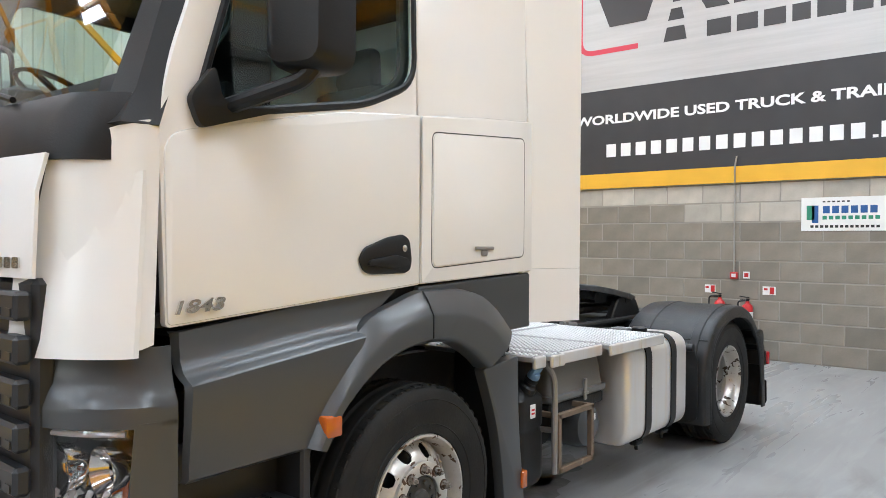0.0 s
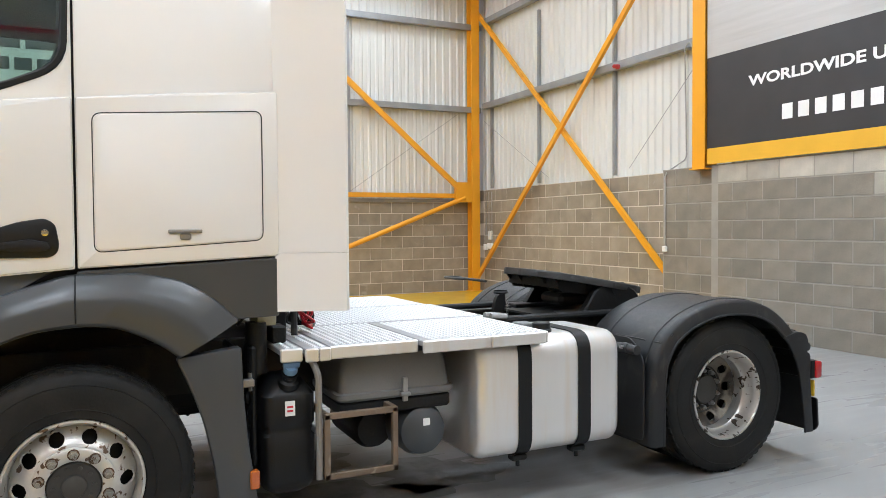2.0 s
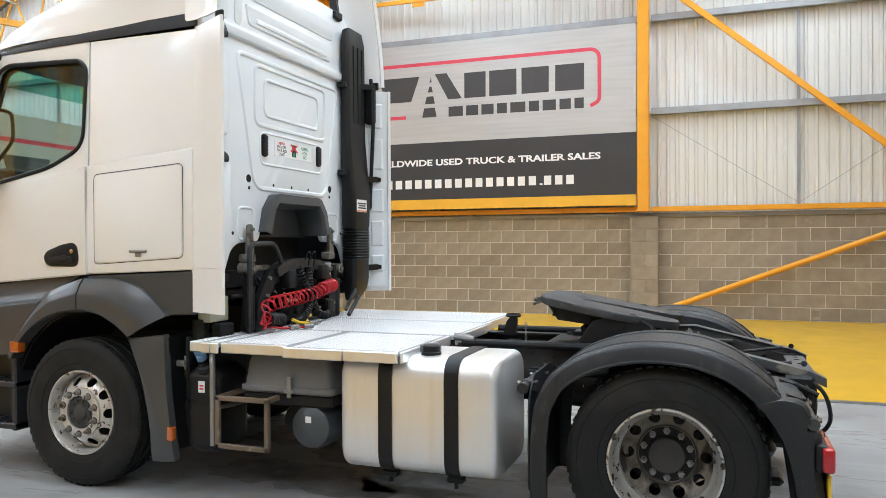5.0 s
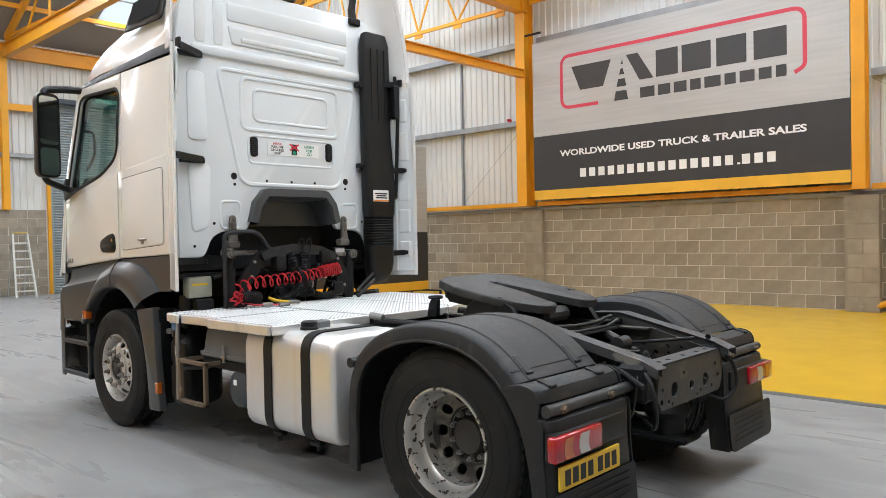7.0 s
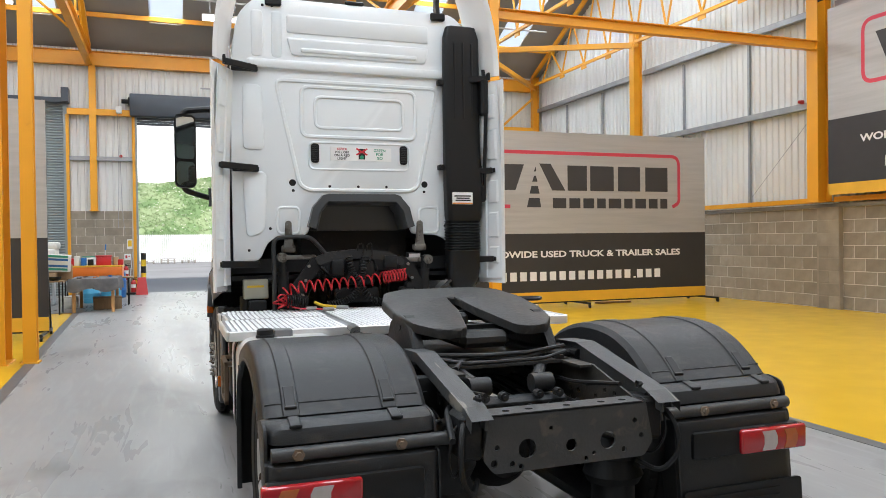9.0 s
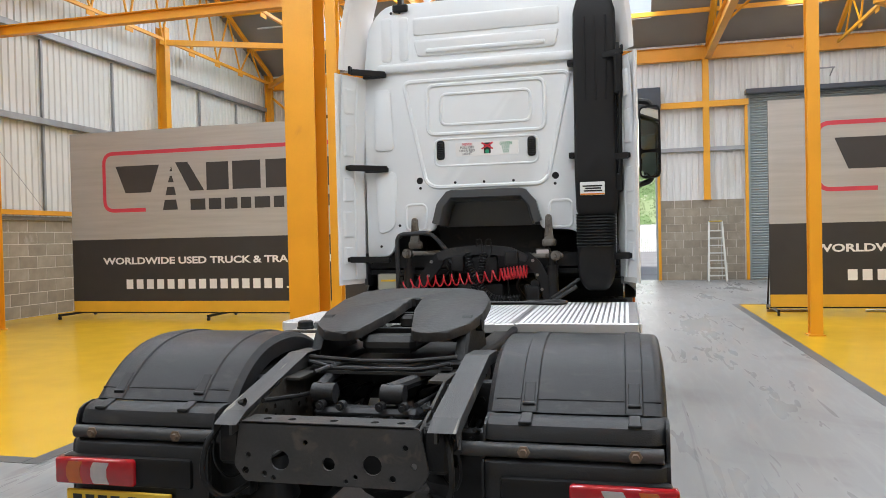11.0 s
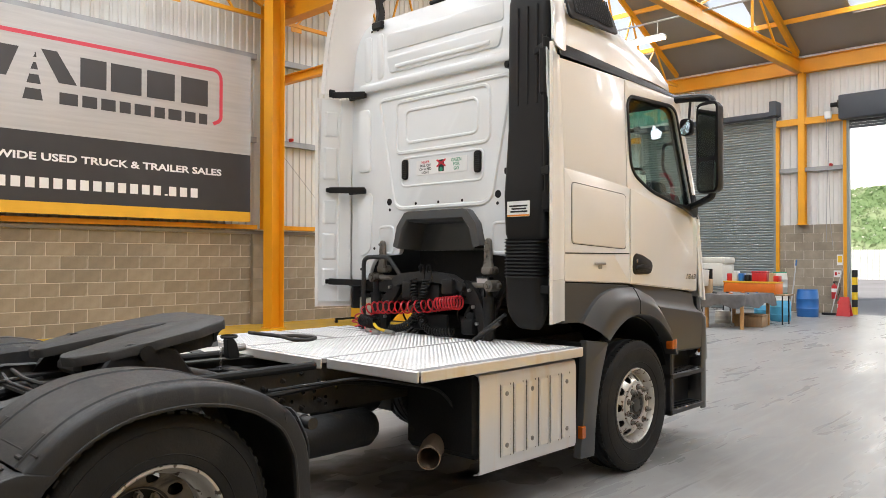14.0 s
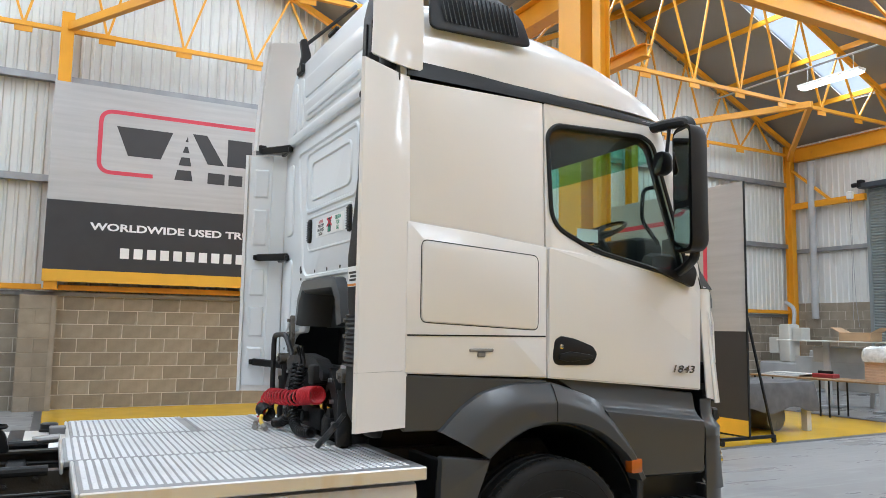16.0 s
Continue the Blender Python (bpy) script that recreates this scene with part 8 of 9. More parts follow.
for x0, x1, z0, z1, xc in ((-0.74, -0.42, 1.475, 1.515, -0.712), (0.38, 0.66, 1.435, 1.475, 0.60)):
    b = B()
    zc = (z0 + z1) / 2
    box(b, x0, x1, 2.87, 2.92, z0, z1, 0.012, 2)
    cyl(b, (xc, 2.82, zc), (xc, 2.93, zc), 0.042, 16)
    cyl(b, (xc, 2.805, zc), (xc, 2.82, zc), 0.022, 6)
    part("cross_tube", b, DUSTM, fr2, "dusty bare-metal cross tube")
b = B()
for x in (-0.07, 0.01):
    tube(b, bend([(x, 2.78, 1.545), (x, 2.76, 1.60), (x + 0.045, 2.76, 1.61), (x + 0.05, 2.78, 1.50), (x + 0.02, 2.77, 1.44)], 0.02), 0.006, 6)
part("cable_hook", b, BLACK, fr2, "thin cable loops over the beam")
for x in (-0.651, 0.541):
    b = B()
    plate(b, rpoly([(x - 0.05, 1.56), (x + 0.05, 1.56), (x + 0.034, 1.66), (x + 0.026, 1.80), (x, 1.815), (x - 0.026, 1.80), (x - 0.034, 1.66)], 0.018), lambda u, v: (u, 2.905, v), (0, -0.028, 0), (), 0.006)
    box(b, x - 0.06, x + 0.06, 2.87, 2.955, 1.535, 1.60, 0.02, 2)
    for z in (1.775, 1.68):
        cyl(b, (x, 2.855, z), (x, 2.88, z), 0.013, 6)
    part("cab_mount", b, DUSTM, truck, "grimy steel cab mount")
    b = B()
    x -= 0.055 if x < 0 else -0.03
    cyl(b, (x, 2.87, 1.06), (x, 2.87, 1.36), 0.046, 14)
    cyl(b, (x, 2.87, 1.34), (x, 2.87, 1.49), 0.028, 12)
    lathe(b, [(0.05, -0.012), (0.052, 0.0), (0.05, 0.012)], Matrix.Translation((x, 2.87, 1.36)) @ Matrix.Rotation(-math.pi / 2, 4, "Y"), 14)
    part("cab_damper", b, FRAME, truck, "dusty cab damper")
b = B()
tube(b, bend([(-0.79, 2.80, 1.05), (-0.79, 2.80, 1.665), (-0.48, 2.80, 1.675), (-0.33, 2.82, 1.50)], 0.07, 6), 0.019, 10)
part("grab_bar", b, FRAMEG, truck, "black bent grab bar")
b = B()
box(b, 0.42, 0.55, 2.70, 2.76, 1.44, 1.52, 0.008)
wl2 = part("work_lamp", b, BLACK, truck, "rectangular work lamp")
b = B()
box(b, 0.432, 0.538, 2.692, 2.70, 1.452, 1.508, 0.004)
part("lens", b, CLEARLENS, wl2)
b = B()
box(b, -1.03, -0.82, 2.76, 2.86, 1.14, 1.31, 0.012, 2)
bx = part("control_box", b, mat("aged_cream_plastic", (0.42, 0.42, 0.34), 0.5), truck, "small cream control box")
b = B()
box(b, -1.0, -0.86, 2.756, 2.761, 1.24, 1.258)
part("box_stripe", b, PLATEY, bx, "yellow label strip")
b = B()
box(b, -0.99, -0.84, 2.70, 2.78, 1.04, 1.13, 0.01)
part("control_base", b, FRAME, truck)
b = B()
tube(b, bend([(-0.82, 2.74, 1.3), (-0.72, 2.7, 1.32), (-0.68, 2.7, 1.2), (-0.7, 2.72, 1.08)], 0.05), 0.02, 8)
part("cable_elbow", b, BLACK, truck)
b = B()
tube(b, [(0.55, 2.72, 1.06), (0.78, 2.74, 1.2)], 0.018, 8)
part("strut", b, FRAMEG, truck)
b = B()
tube(b, [(0.57, 2.76, 1.1), (0.80, 2.78, 1.26)], 0.014, 8)
part("strut", b, FRAMEG, truck)


def coil(name, pts, r, turns, wire, mt, label):
    pts = [Vector(p) for p in pts]
    seg = [0.0]
    for a, c in zip(pts, pts[1:]):
        seg.append(seg[-1] + (c - a).length)
    out = []
    n = turns * 12
    prev = None
    for i in range(n + 1):
        d = seg[-1] * i / n
        k = max(j for j in range(len(seg) - 1) if seg[j] <= d + 1e-9)
        f = (d - seg[k]) / (seg[k + 1] - seg[k])
        p = pts[k].lerp(pts[k + 1], f)
        t = (pts[k + 1] - pts[k]).normalized()
        ref = Vector((0, 1, 0)) if abs(t.y) < 0.9 else Vector((1, 0, 0))
        u = t.cross(ref).normalized()
        v = t.cross(u)
        a = 2 * math.pi * i / 12
        out.append(p + (u * math.cos(a) + v * math.sin(a)) * r)
    b = B()
    tube(b, out, wire, 6)
    return part(name, b, mt, truck, label)


coil("red_coil", bend([(-0.71, 2.56, 1.20), (-0.60, 2.55, 1.245), (-0.27, 2.54, 1.262), (0.02, 2.55, 1.280), (0.15, 2.56, 1.303)], 0.08), 0.048, 12, 0.0072, RED, "red coiled air hose")
coil("red_coil", bend([(0.15, 2.56, 1.303), (0.26, 2.57, 1.318), (0.365, 2.58, 1.326)], 0.02), 0.050, 8, 0.0072, RED, "bunched end of the red coiled hose")
b = B()
random.seed(4)
for k in range(6):
    a = k * 1.05
    tube(b, bend([(-0.70, 2.56, 1.17), (-0.72 + 0.05 * math.cos(a), 2.52, 1.14 + 0.06 * math.sin(a)), (-0.74 + 0.09 * math.cos(a), 2.50, 1.12 + 0.05 * math.sin(a)), (-0.69, 2.54, 1.10)], 0.05), 0.0075, 6)
tube(b, bend([(-0.69, 2.54, 1.10), (-0.62, 2.48, 1.07), (-0.5, 2.42, 1.065), (-0.42, 2.40, 1.062)], 0.05), 0.008, 6)
part("red_hose_tail", b, RED, truck, "loose red hose loops")
coil("black_coil", bend([(-0.15, 2.60, 1.49), (-0.13, 2.57, 1.355), (-0.05, 2.55, 1.24), (0.02, 2.54, 1.125), (0.14, 2.54, 1.085), (0.30, 2.57, 1.10)], 0.06), 0.027, 27, 0.0075, BLACK, "black coiled cable")
coil("black_coil", bend([(-0.01, 2.60, 1.49), (-0.04, 2.57, 1.30), (-0.12, 2.54, 1.15), (-0.24, 2.53, 1.095), (-0.36, 2.52, 1.085)], 0.06), 0.027, 26, 0.0075, BLACK, "black coiled cable")
coil("black_coil", bend([(-0.70, 2.52, 1.14), (-0.52, 2.52, 1.12)], 0.1), 0.045, 9, 0.0075, BLACK, "black coiled cable")
b = B()
tube(b, bend([(-0.48, 2.46, 1.12), (-0.42, 2.44, 1.09), (-0.30, 2.43, 1.075)], 0.05), 0.013, 8)
part("yellow_connector", b, mat("yellow_plastic", (0.75, 0.50, 0.03), 0.4), truck, "yellow hose connector")
b = B()
for p, q in (((-0.42, 2.40, 1.062), (-0.33, 2.38, 1.062)), ((-0.30, 2.43, 1.075), (-0.2, 2.42, 1.068)), ((-0.55, 2.44, 1.07), (-0.47, 2.42, 1.07))):
    cyl(b, p, q, 0.017, 10)
part("hose_coupling", b, STEEL, truck, "dull metal hose couplings")
for k in range(14):
    b = B()
    x = random.uniform(-0.5, 0.5)
    tube(b, bend([(x, 2.86, 1.08), (x + random.uniform(-0.1, 0.1), 2.78 + random.uniform(-0.05, 0.05), 1.2), (x + random.uniform(-0.2, 0.2), 2.84, 1.42)], 0.06), random.choice((0.008, 0.012, 0.016)), 6)
    part("loose_cable", b, FRAME, truck, "oily black cable")

# the gear behind the cab sits close up to the rear wall
for ob in truck.children_recursive:
    kind = ob.name.split(".")[0]
    if ob.type == "MESH" and kind in ("work_lamp", "control_box", "box_stripe", "control_base", "cable_elbow", "red_coil", "red_hose_tail", "black_coil", "yellow_connector", "hose_coupling", "loose_cable") or ob.parent and ob.parent.name.startswith("work_lamp"):
        for v in ob.data.vertices:
            v.co.y += 0.19

# ---------------------------------------------------------------- fittings on the walls
REDM = mat("red_gloss_paint", (0.50, 0.02, 0.022), 0.3, var=0.06, bump=0.0)
SIGNM = mat("white_safety_sign", (0.80, 0.80, 0.78), 0.5, var=0.03, bump=0.0)


def extinguisher(x, y, z, hose, at_wall=True):
    t = thing("fire_extinguisher", "red fire extinguisher hung on the block wall", "fire extinguisher", "fire extinguishers", at=(x, y, z))
    m = Matrix.Rotation(-math.pi / 2, 4, "Y")
    b = B()
    lathe(b, [(0, 0.0), (0.07, 0.0), (0.078, 0.015), (0.078, 0.36), (0.065, 0.40), (0.03, 0.43), (0.025, 0.46), (0, 0.46)], m, 20)
    part("body", b, REDM, t)
    b = B()
    lathe(b, [(0.0785, 0.20), (0.0790, 0.21), (0.0790, 0.30), (0.0785, 0.31)], m, 20)
    part("label_band", b, SIGNM, t)
    b = B()
    cyl(b, (0, 0, 0.45), (0, 0, 0.50), 0.022, 10)
    bar(b, (-0.03, 0, 0.51), (0.11, 0, 0.53), 0.02, 0.015)
    bar(b, (-0.03, 0, 0.49), (0.10, 0, 0.485), 0.02, 0.012)
    part("valve", b, BLACK, t)
    b = B()
    if hose:
        tube(b, bend([(0.02, 0.02, 0.47), (0.14, 0.05, 0.48), (0.15, 0.04, 0.25), (0.10, 0.03, 0.10)], 0.08), 0.012, 8)
    else:
        tube(b, bend([(0.02, 0.02, 0.47), (0.12, 0.04, 0.46), (0.13, 0.04, 0.34)], 0.05), 0.012, 8)
        lathe(b, [(0.015, 0.12), (0.03, 0.3), (0.034, 0.3), (0.02, 0.12)], Matrix.Translation((0.11, 0.03, 0.02)) @ m, 12)
    part("hose", b, BLACK, t)
    return t


YB = -4.912
extinguisher(0.60, YB + 0.10, 0.42, True)
extinguisher(0.20, YB + 0.10, 0.38, False)


def wall_sign(x, y, z, w, h, bars, out=1, label="small white and red fire sign on the block wall"):
    t = thing("wall_sign", label, "sign", "wall signs")
    b = B()
    box(b, x - w / 2, x + w / 2, min(y, y + out * 0.006), max(y, y + out * 0.006), z - h / 2, z + h / 2)
    part("sign_board", b, SIGNM, t, "", False)
    for (u, v, bw, bh, mt) in bars:
        b = B()
        yy = y + out * 0.008
        box(b, x + u - bw / 2, x + u + bw / 2, min(yy, yy - out * 0.001), max(yy, yy - out * 0.001), z + v - bh / 2, z + v + bh / 2)
        part("sign_bar", b, mt, t, "", False)


RB = ((-0.04, 0, 0.06, 0.10, REDM), (0.045, 0.02, 0.05, 0.03, REDM))
wall_sign(0.78, YB, 0.995, 0.16, 0.12, RB)
wall_sign(-0.07, YB, 1.0, 0.18, 0.12, RB)
wall_sign(0.25, YB, 1.215, 0.09, 0.10, ((0, 0, 0.06, 0.06, REDM),))
BLUEI, GRNI = mat("blue_print", (0.02, 0.10, 0.30), 0.5, bump=0.0), mat("green_print", (0.03, 0.25, 0.15), 0.5, bump=0.0)
bars = [(0.42, 0.02, 0.10, 0.20, GRNI), (0.36, 0.0, 0.08, 0.24, BLUEI)]
for k in range(6):
    bars.append((0.22 - k * 0.115, 0.06, 0.085, 0.10, BLUEI))
for k in range(9):
    bars.append((0.24 - k * 0.08, -0.05, 0.055, 0.05, GRNI))
for k in range(14):
    bars.append((0.40 - k * 0.062, -0.17, 0.04, 0.035, INK))
for k in range(6):
    bars.append((0.25 - k * 0.06, 0.17, 0.035, 0.02, INK))
wall_sign(-1.03, YB, 2.085, 1.08, 0.46, bars, label="white sponsor sign with plain blue and green bars")
t = thing("fire_alarm_call_point", "red fire alarm call point on the block wall", "alarm")
b = B()
box(b, 0.365, 0.475, YB, YB + 0.05, 1.155, 1.255, 0.008)
part("casing", b, REDM, t)
b = B()
box(b, 0.39, 0.45, YB + 0.0501, YB + 0.053, 1.18, 1.23)
part("glass_panel", b, SIGNM, t)


def conduit(name, pts, r=0.012, label="galvanised conduit fixed to the wall"):
    b = B()
    tube(b, bend(pts, 0.08), r, 8)
    return solo(name, b, CONDUIT, label, "conduit", "wall conduits")


conduit("conduit", [(0.42, YB + 0.03, 1.25), (0.42, YB + 0.03, 2.52), (0.40, YB + 0.10, 2.78), (0.37, YB + 0.11, 2.95)])
conduit("conduit", [(4.90, -4.95, 1.28), (4.90, -4.95, 2.5), (4.82, YS + 0.06, 2.75), (4.78, YS + 0.14, 4.60), (4.66, YS + 0.14, 4.68), (4.60, YS + 0.12, 4.5)])
for k, x in enumerate((11.55, 11.70, 11.85)):
    conduit("conduit", [(x, YS + 0.03, 1.2 + 0.1 * k), (x, YS + 0.03, 2.5)], 0.010)


def wall_box(x, y, z, w, h, d, mt=SIGNM, label="white socket box on the block wall"):
    b = B()
    box(b, x - w / 2, x + w / 2, y, y + d, z - h / 2, z + h / 2, 0.008)
    return solo("socket_box", b, mt, label, "socket", "wall sockets")


wall_box(4.90, -4.97, 1.24, 0.09, 0.09, 0.05)
wall_box(11.62, YS, 1.42, 0.12, 0.22, 0.08)
wall_box(11.62, YS, 1.15, 0.20, 0.14, 0.08)
wall_box(11.86, YS, 1.12, 0.12, 0.14, 0.08)


def beacon(x, y, z, nx, ny):
    t = thing("alarm_beacon", "small red alarm beacon fixed to a girt", "alarm", "alarm beacons", at=(x, y, z))
    b = B()
    m = Matrix.Translation((0, 0, 0)) @ Vector((1, 0, 0)).rotation_difference(Vector((nx, ny, 0))).to_matrix().to_4x4()
    lathe(b, [(0, 0), (0.05, 0), (0.05, 0.05), (0.04, 0.06), (0.038, 0.11), (0.02, 0.13), (0, 0.13)], m, 14)
    part("sounder", b, REDM, t)
    return t


beacon(6.55, YS + 0.10, 4.62, 0, 1)
beacon(XE - 0.10, 9.8, 4.70, -1, 0)
beacon(XW + 0.10, 9.9, 4.70, 1, 0)
beacon(-3.05, YN - 0.06, 4.5, 0, -1)
# thin diagonal wires on the upper walls
b = B()
for y0, y1, za, zb in ((-1.9, 1.1, 2.5, 4.5), (-1.9, -4.8, 2.5, 4.5), (11.6, 9.4, 2.5, 4.5)):
    tube(b, [(XE - 0.05, y0, za), (XE - 0.05, y1, zb)], 0.006, 6)
for x0, x1, za, zb in ((6.3, 4.6, 2.7, 4.3), (9.0, 11.9, 2.7, 4.3)):
    tube(b, [(x0, YS + 0.05, za), (x1, YS + 0.05, zb)], 0.006, 6)
for y0, y1 in ((11.5, 9.5),):
    tube(b, [(XW + 0.05, y0, 2.5), (XW + 0.05, y1, 4.5)], 0.006, 6)
solo("tie_wire", b, GIRT, "thin steel tie wires across the liner", "wire", kind="structure")
for x, y, dx in ((11.9, 9.0, 0), (-6.9, YN - 0.45, 0), (-0.3, YN - 0.5, 0), (7.5, YN - 0.45, 0)):
    t = thing("motion_sensor", "small grey sensor arm above the shutter", "sensor", "door sensors", at=(x, y, 6.75))
    if y > 20:
        b = B()
        bar(b, (-0.25, 0, 0.03), (0.25, 0, 0.03), 0.08, 0.04, 0.01)
        bar(b, (0.2, 0, 0.0), (0.2, 0.4, -0.15), 0.03, 0.03)
        part("sensor_head", b, GIRT, t)
    else:
        b = B()
        bar(b, (-0.12, 0.0, 0.0), (-0.12, -0.5, 0.0), 0.05, 0.05, 0.01)
        part("sensor_head", b, BLACK, t)
for x in (-2.75, -9.5, 10.35):
    t = thing("shutter_motor", "grey and black shutter motor beside the door", "motor", "shutter motors", at=(x, YN - 0.25, 6.15))
    b = B()
    cyl(b, (-0.25, 0, 0.12), (0.1, 0, 0.12), 0.07, 14)
    box(b, -0.05, 0.12, -0.1, 0.1, 0.0, 0.25, 0.02)
    part("motor_case", b, BLACK, t)
    b = B()
    box(b, -0.42, -0.24, -0.08, 0.08, -0.28, -0.05, 0.02)
    part("control_box", b, SIGNM, t)
    b = B()
    tube(b, bend([(-0.3, 0, -0.28), (-0.32, 0, -1.5), (-0.28, 0, -3.4), (-0.2, 0, -4.2)], 0.3), 0.008, 6)
    tube(b, bend([(-0.38, 0, -0.28), (-0.36, 0.02, -2.0), (-0.4, 0.02, -4.0)], 0.3), 0.008, 6)
    part("hand_chain", b, GIRT, t)

# ---------------------------------------------------------------- the work corner by the closed shutter
WOODM = mat("worn_table_wood", (0.30, 0.19, 0.10), 0.6, var=0.2, bump=0.2, stretch=(6, 1, 1))
PINE = mat("pine_leg_wood", (0.50, 0.27, 0.10), 0.6, var=0.15, bump=0.2)
CLOTHM = mat("grey_dust_sheet", (0.13, 0.125, 0.125), 0.95, var=0.2, scale=6, bump=0.6)
CARDB = mat("brown_cardboard", (0.42, 0.28, 0.16), 0.85, var=0.12, bump=0.1)
PLBLUE = mat("blue_plastic", (0.02, 0.14, 0.42), 0.4, var=0.1, bump=0.05)
CYANP = mat("pale_blue_bag", (0.08, 0.40, 0.62), 0.5, var=0.15, bump=0.4)
ORNG = mat("orange_case_plastic", (0.72, 0.17, 0.02), 0.4, var=0.1, bump=0.05)
OFFW = mat("off_white_machine", (0.62, 0.61, 0.56), 0.5, var=0.06, bump=0.05)
MACHG = mat("pale_grey_machine", (0.45, 0.46, 0.47), 0.45, var=0.08, bump=0.1)


def table(x, y, w, d, h, top, leg, cloth=False, label="folding table", turn=0.0, drop=0.27):
    t = thing("work_table", label, "table", "work tables", at=(x, y, 0))
    t.rotation_euler = (0, 0, radians(turn))
    lw = 0.07 if leg is PINE else 0.12 if leg is OFFW else 0.03
    b = B()
    box(b, -w / 2, w / 2, -d / 2, d / 2, h - 0.035, h, 0.006)
    part("tabletop", b, top, t)
    for sx_ in (-1, 1):
        for sy in (-1, 1):
            b = B()
            bar(b, (sx_ * (w / 2 - 0.1), sy * (d / 2 - 0.08), 0), (sx_ * (w / 2 - 0.1), sy * (d / 2 - 0.08), h - 0.035), lw, lw, 0.004)
            part("leg", b, leg, t)
    if cloth:
        b = B()
        rnd = random.Random(3)
        n = 60
        edge = []
        for i in range(n):
            f = 4 * i / n
            k, r = int(f), f - int(f)
            cs = [(-w / 2, -d / 2), (w / 2, -d / 2), (w / 2, d / 2), (-w / 2, d / 2)]
            a, c = cs[k % 4], cs[(k + 1) % 4]
            edge.append((a[0] + (c[0] - a[0]) * r, a[1] + (c[1] - a[1]) * r))
        rows = []
        for lev, o in ((h + 0.006, 0.005), (h - 0.03, 0.02), (h - drop * 0.55, 0.04), (h - drop, 0.05)):
            rows.append([(px * (1 + o / (w / 2)) + (rnd.uniform(-0.02, 0.02) if lev < h - 0.1 else 0), py * (1 + o / (d / 2)) + (0.03 * math.sin(i * 1.3) if lev < h - 0.1 else 0), lev - (0.05 * math.sin(i * 0.7) if lev < h - 0.18 else 0)) for i, (px, py) in enumerate(edge)])
        V = loft(b, rows, True)
        b.faces.new(V[0])
        part("dust_sheet", b, CLOTHM, t, "grey cloth hanging over the edges")
    return t


table(-3.33, 16.87, 1.05, 1.75, 0.80, WOODM, PINE, True, "pine-legged table under a grey dust sheet", 0)
table(-4.85, 16.12, 1.83, 0.76, 0.79, WOODM, BLACK, False, "brown folding table on thin black legs", 0)
table(-6.72, 16.14, 1.83, 0.76, 0.79, WOODM, BLACK, False, "brown folding table on thin black legs", 1)
table(-5.0, 12.72, 1.25, 1.75, 0.86, WOODM, OFFW, True, "low table draped in a grey dust sheet", 0, 0.46)
b = B()
cyl(b, (-5.2, 12.9, 0.24), (-4.62, 12.9, 0.24), 0.24, 24)
solo("cable_drum", b, BATT, "grey round drum lying under the draped table", "drum")
# raised desk on splayed grey legs
t = thing("standing_desk", "raised white desk on splayed grey legs", "desk")
b = B()
box(b, -8.2, -5.15, 17.4, 18.2, 1.54, 1.57, 0.006)
part("desktop", b, OFFW, t)
for x in (-7.0, -5.7):
    b = B()
    bar(b, (x, 17.7, 0.06), (x - 0.12, 17.8, 1.54), 0.16, 0.06, 0.01)
    part("leg", b, MACHG, t)
    b = B()
    bar(b, (x, 17.35, 0.04), (x, 18.3, 0.04), 0.08, 0.06, 0.01)
    part("foot", b, MACHG, t)
b = B()
box(b, -7.6, -5.5, 17.95, 17.98, 1.05, 1.42, 0.01)
part("panel", b, MACHG, t, "grey modesty panel")
# second desk stored on its side behind
t = thing("stored_desk", "grey desk stored on its side behind the tables", "desk")
b = B()
box(b, -8.6, -6.2, 18.6, 18.64, 0.35, 1.15, 0.01)
part("desktop", b, MACHG, t)
for x in (-8.3, -6.6):
    b = B()
    bar(b, (x, 18.66, 0.0), (x + 0.1, 18.75, 1.3), 0.12, 0.05, 0.01)
    part("leg", b, MACHG, t)


def carton(name, x, y, z, w, d, h, mt, label, cat, turn=0.0, lid=None):
    t = thing(name, label, cat, at=(x, y, z))
    t.rotation_euler = (0, 0, radians(turn))
    b = B()
    box(b, -w / 2, w / 2, -d / 2, d / 2, 0, h, 0.012, 2)
    part("body", b, mt, t)
    b = B()
    if lid is None:
        box(b, -w / 2 - 0.002, w / 2 + 0.002, -0.03, 0.03, h - 0.001, h + 0.002)
        part("tape", b, OFFW, t)
    else:
        box(b, -w / 2 - 0.012, w / 2 + 0.012, -d / 2 - 0.012, d / 2 + 0.012, h, h + 0.04, 0.012, 2)
        part("lid", b, lid, t)
    return t


PEACH = mat("peach_wrapped_paper", (0.62, 0.40, 0.26), 0.6, var=0.15, bump=0.4)
WRAP = mat("clear_plastic_wrap", (0.70, 0.70, 0.70), 0.25, var=0.2, scale=12, bump=0.8, fine=18)
t = thing("wrapped_bundle", "peach paper bundle in clear wrap on the table", "bundle", at=(-4.80, 16.28, 0.79))
for k in range(9):
    b = B()
    box(b, -0.24, 0.24, -0.2, 0.2, k * 0.055, k * 0.055 + 0.053, 0.006)
    part("paper_pack", b, PEACH, t)
b = B()
rnd = random.Random(8)
rows = []
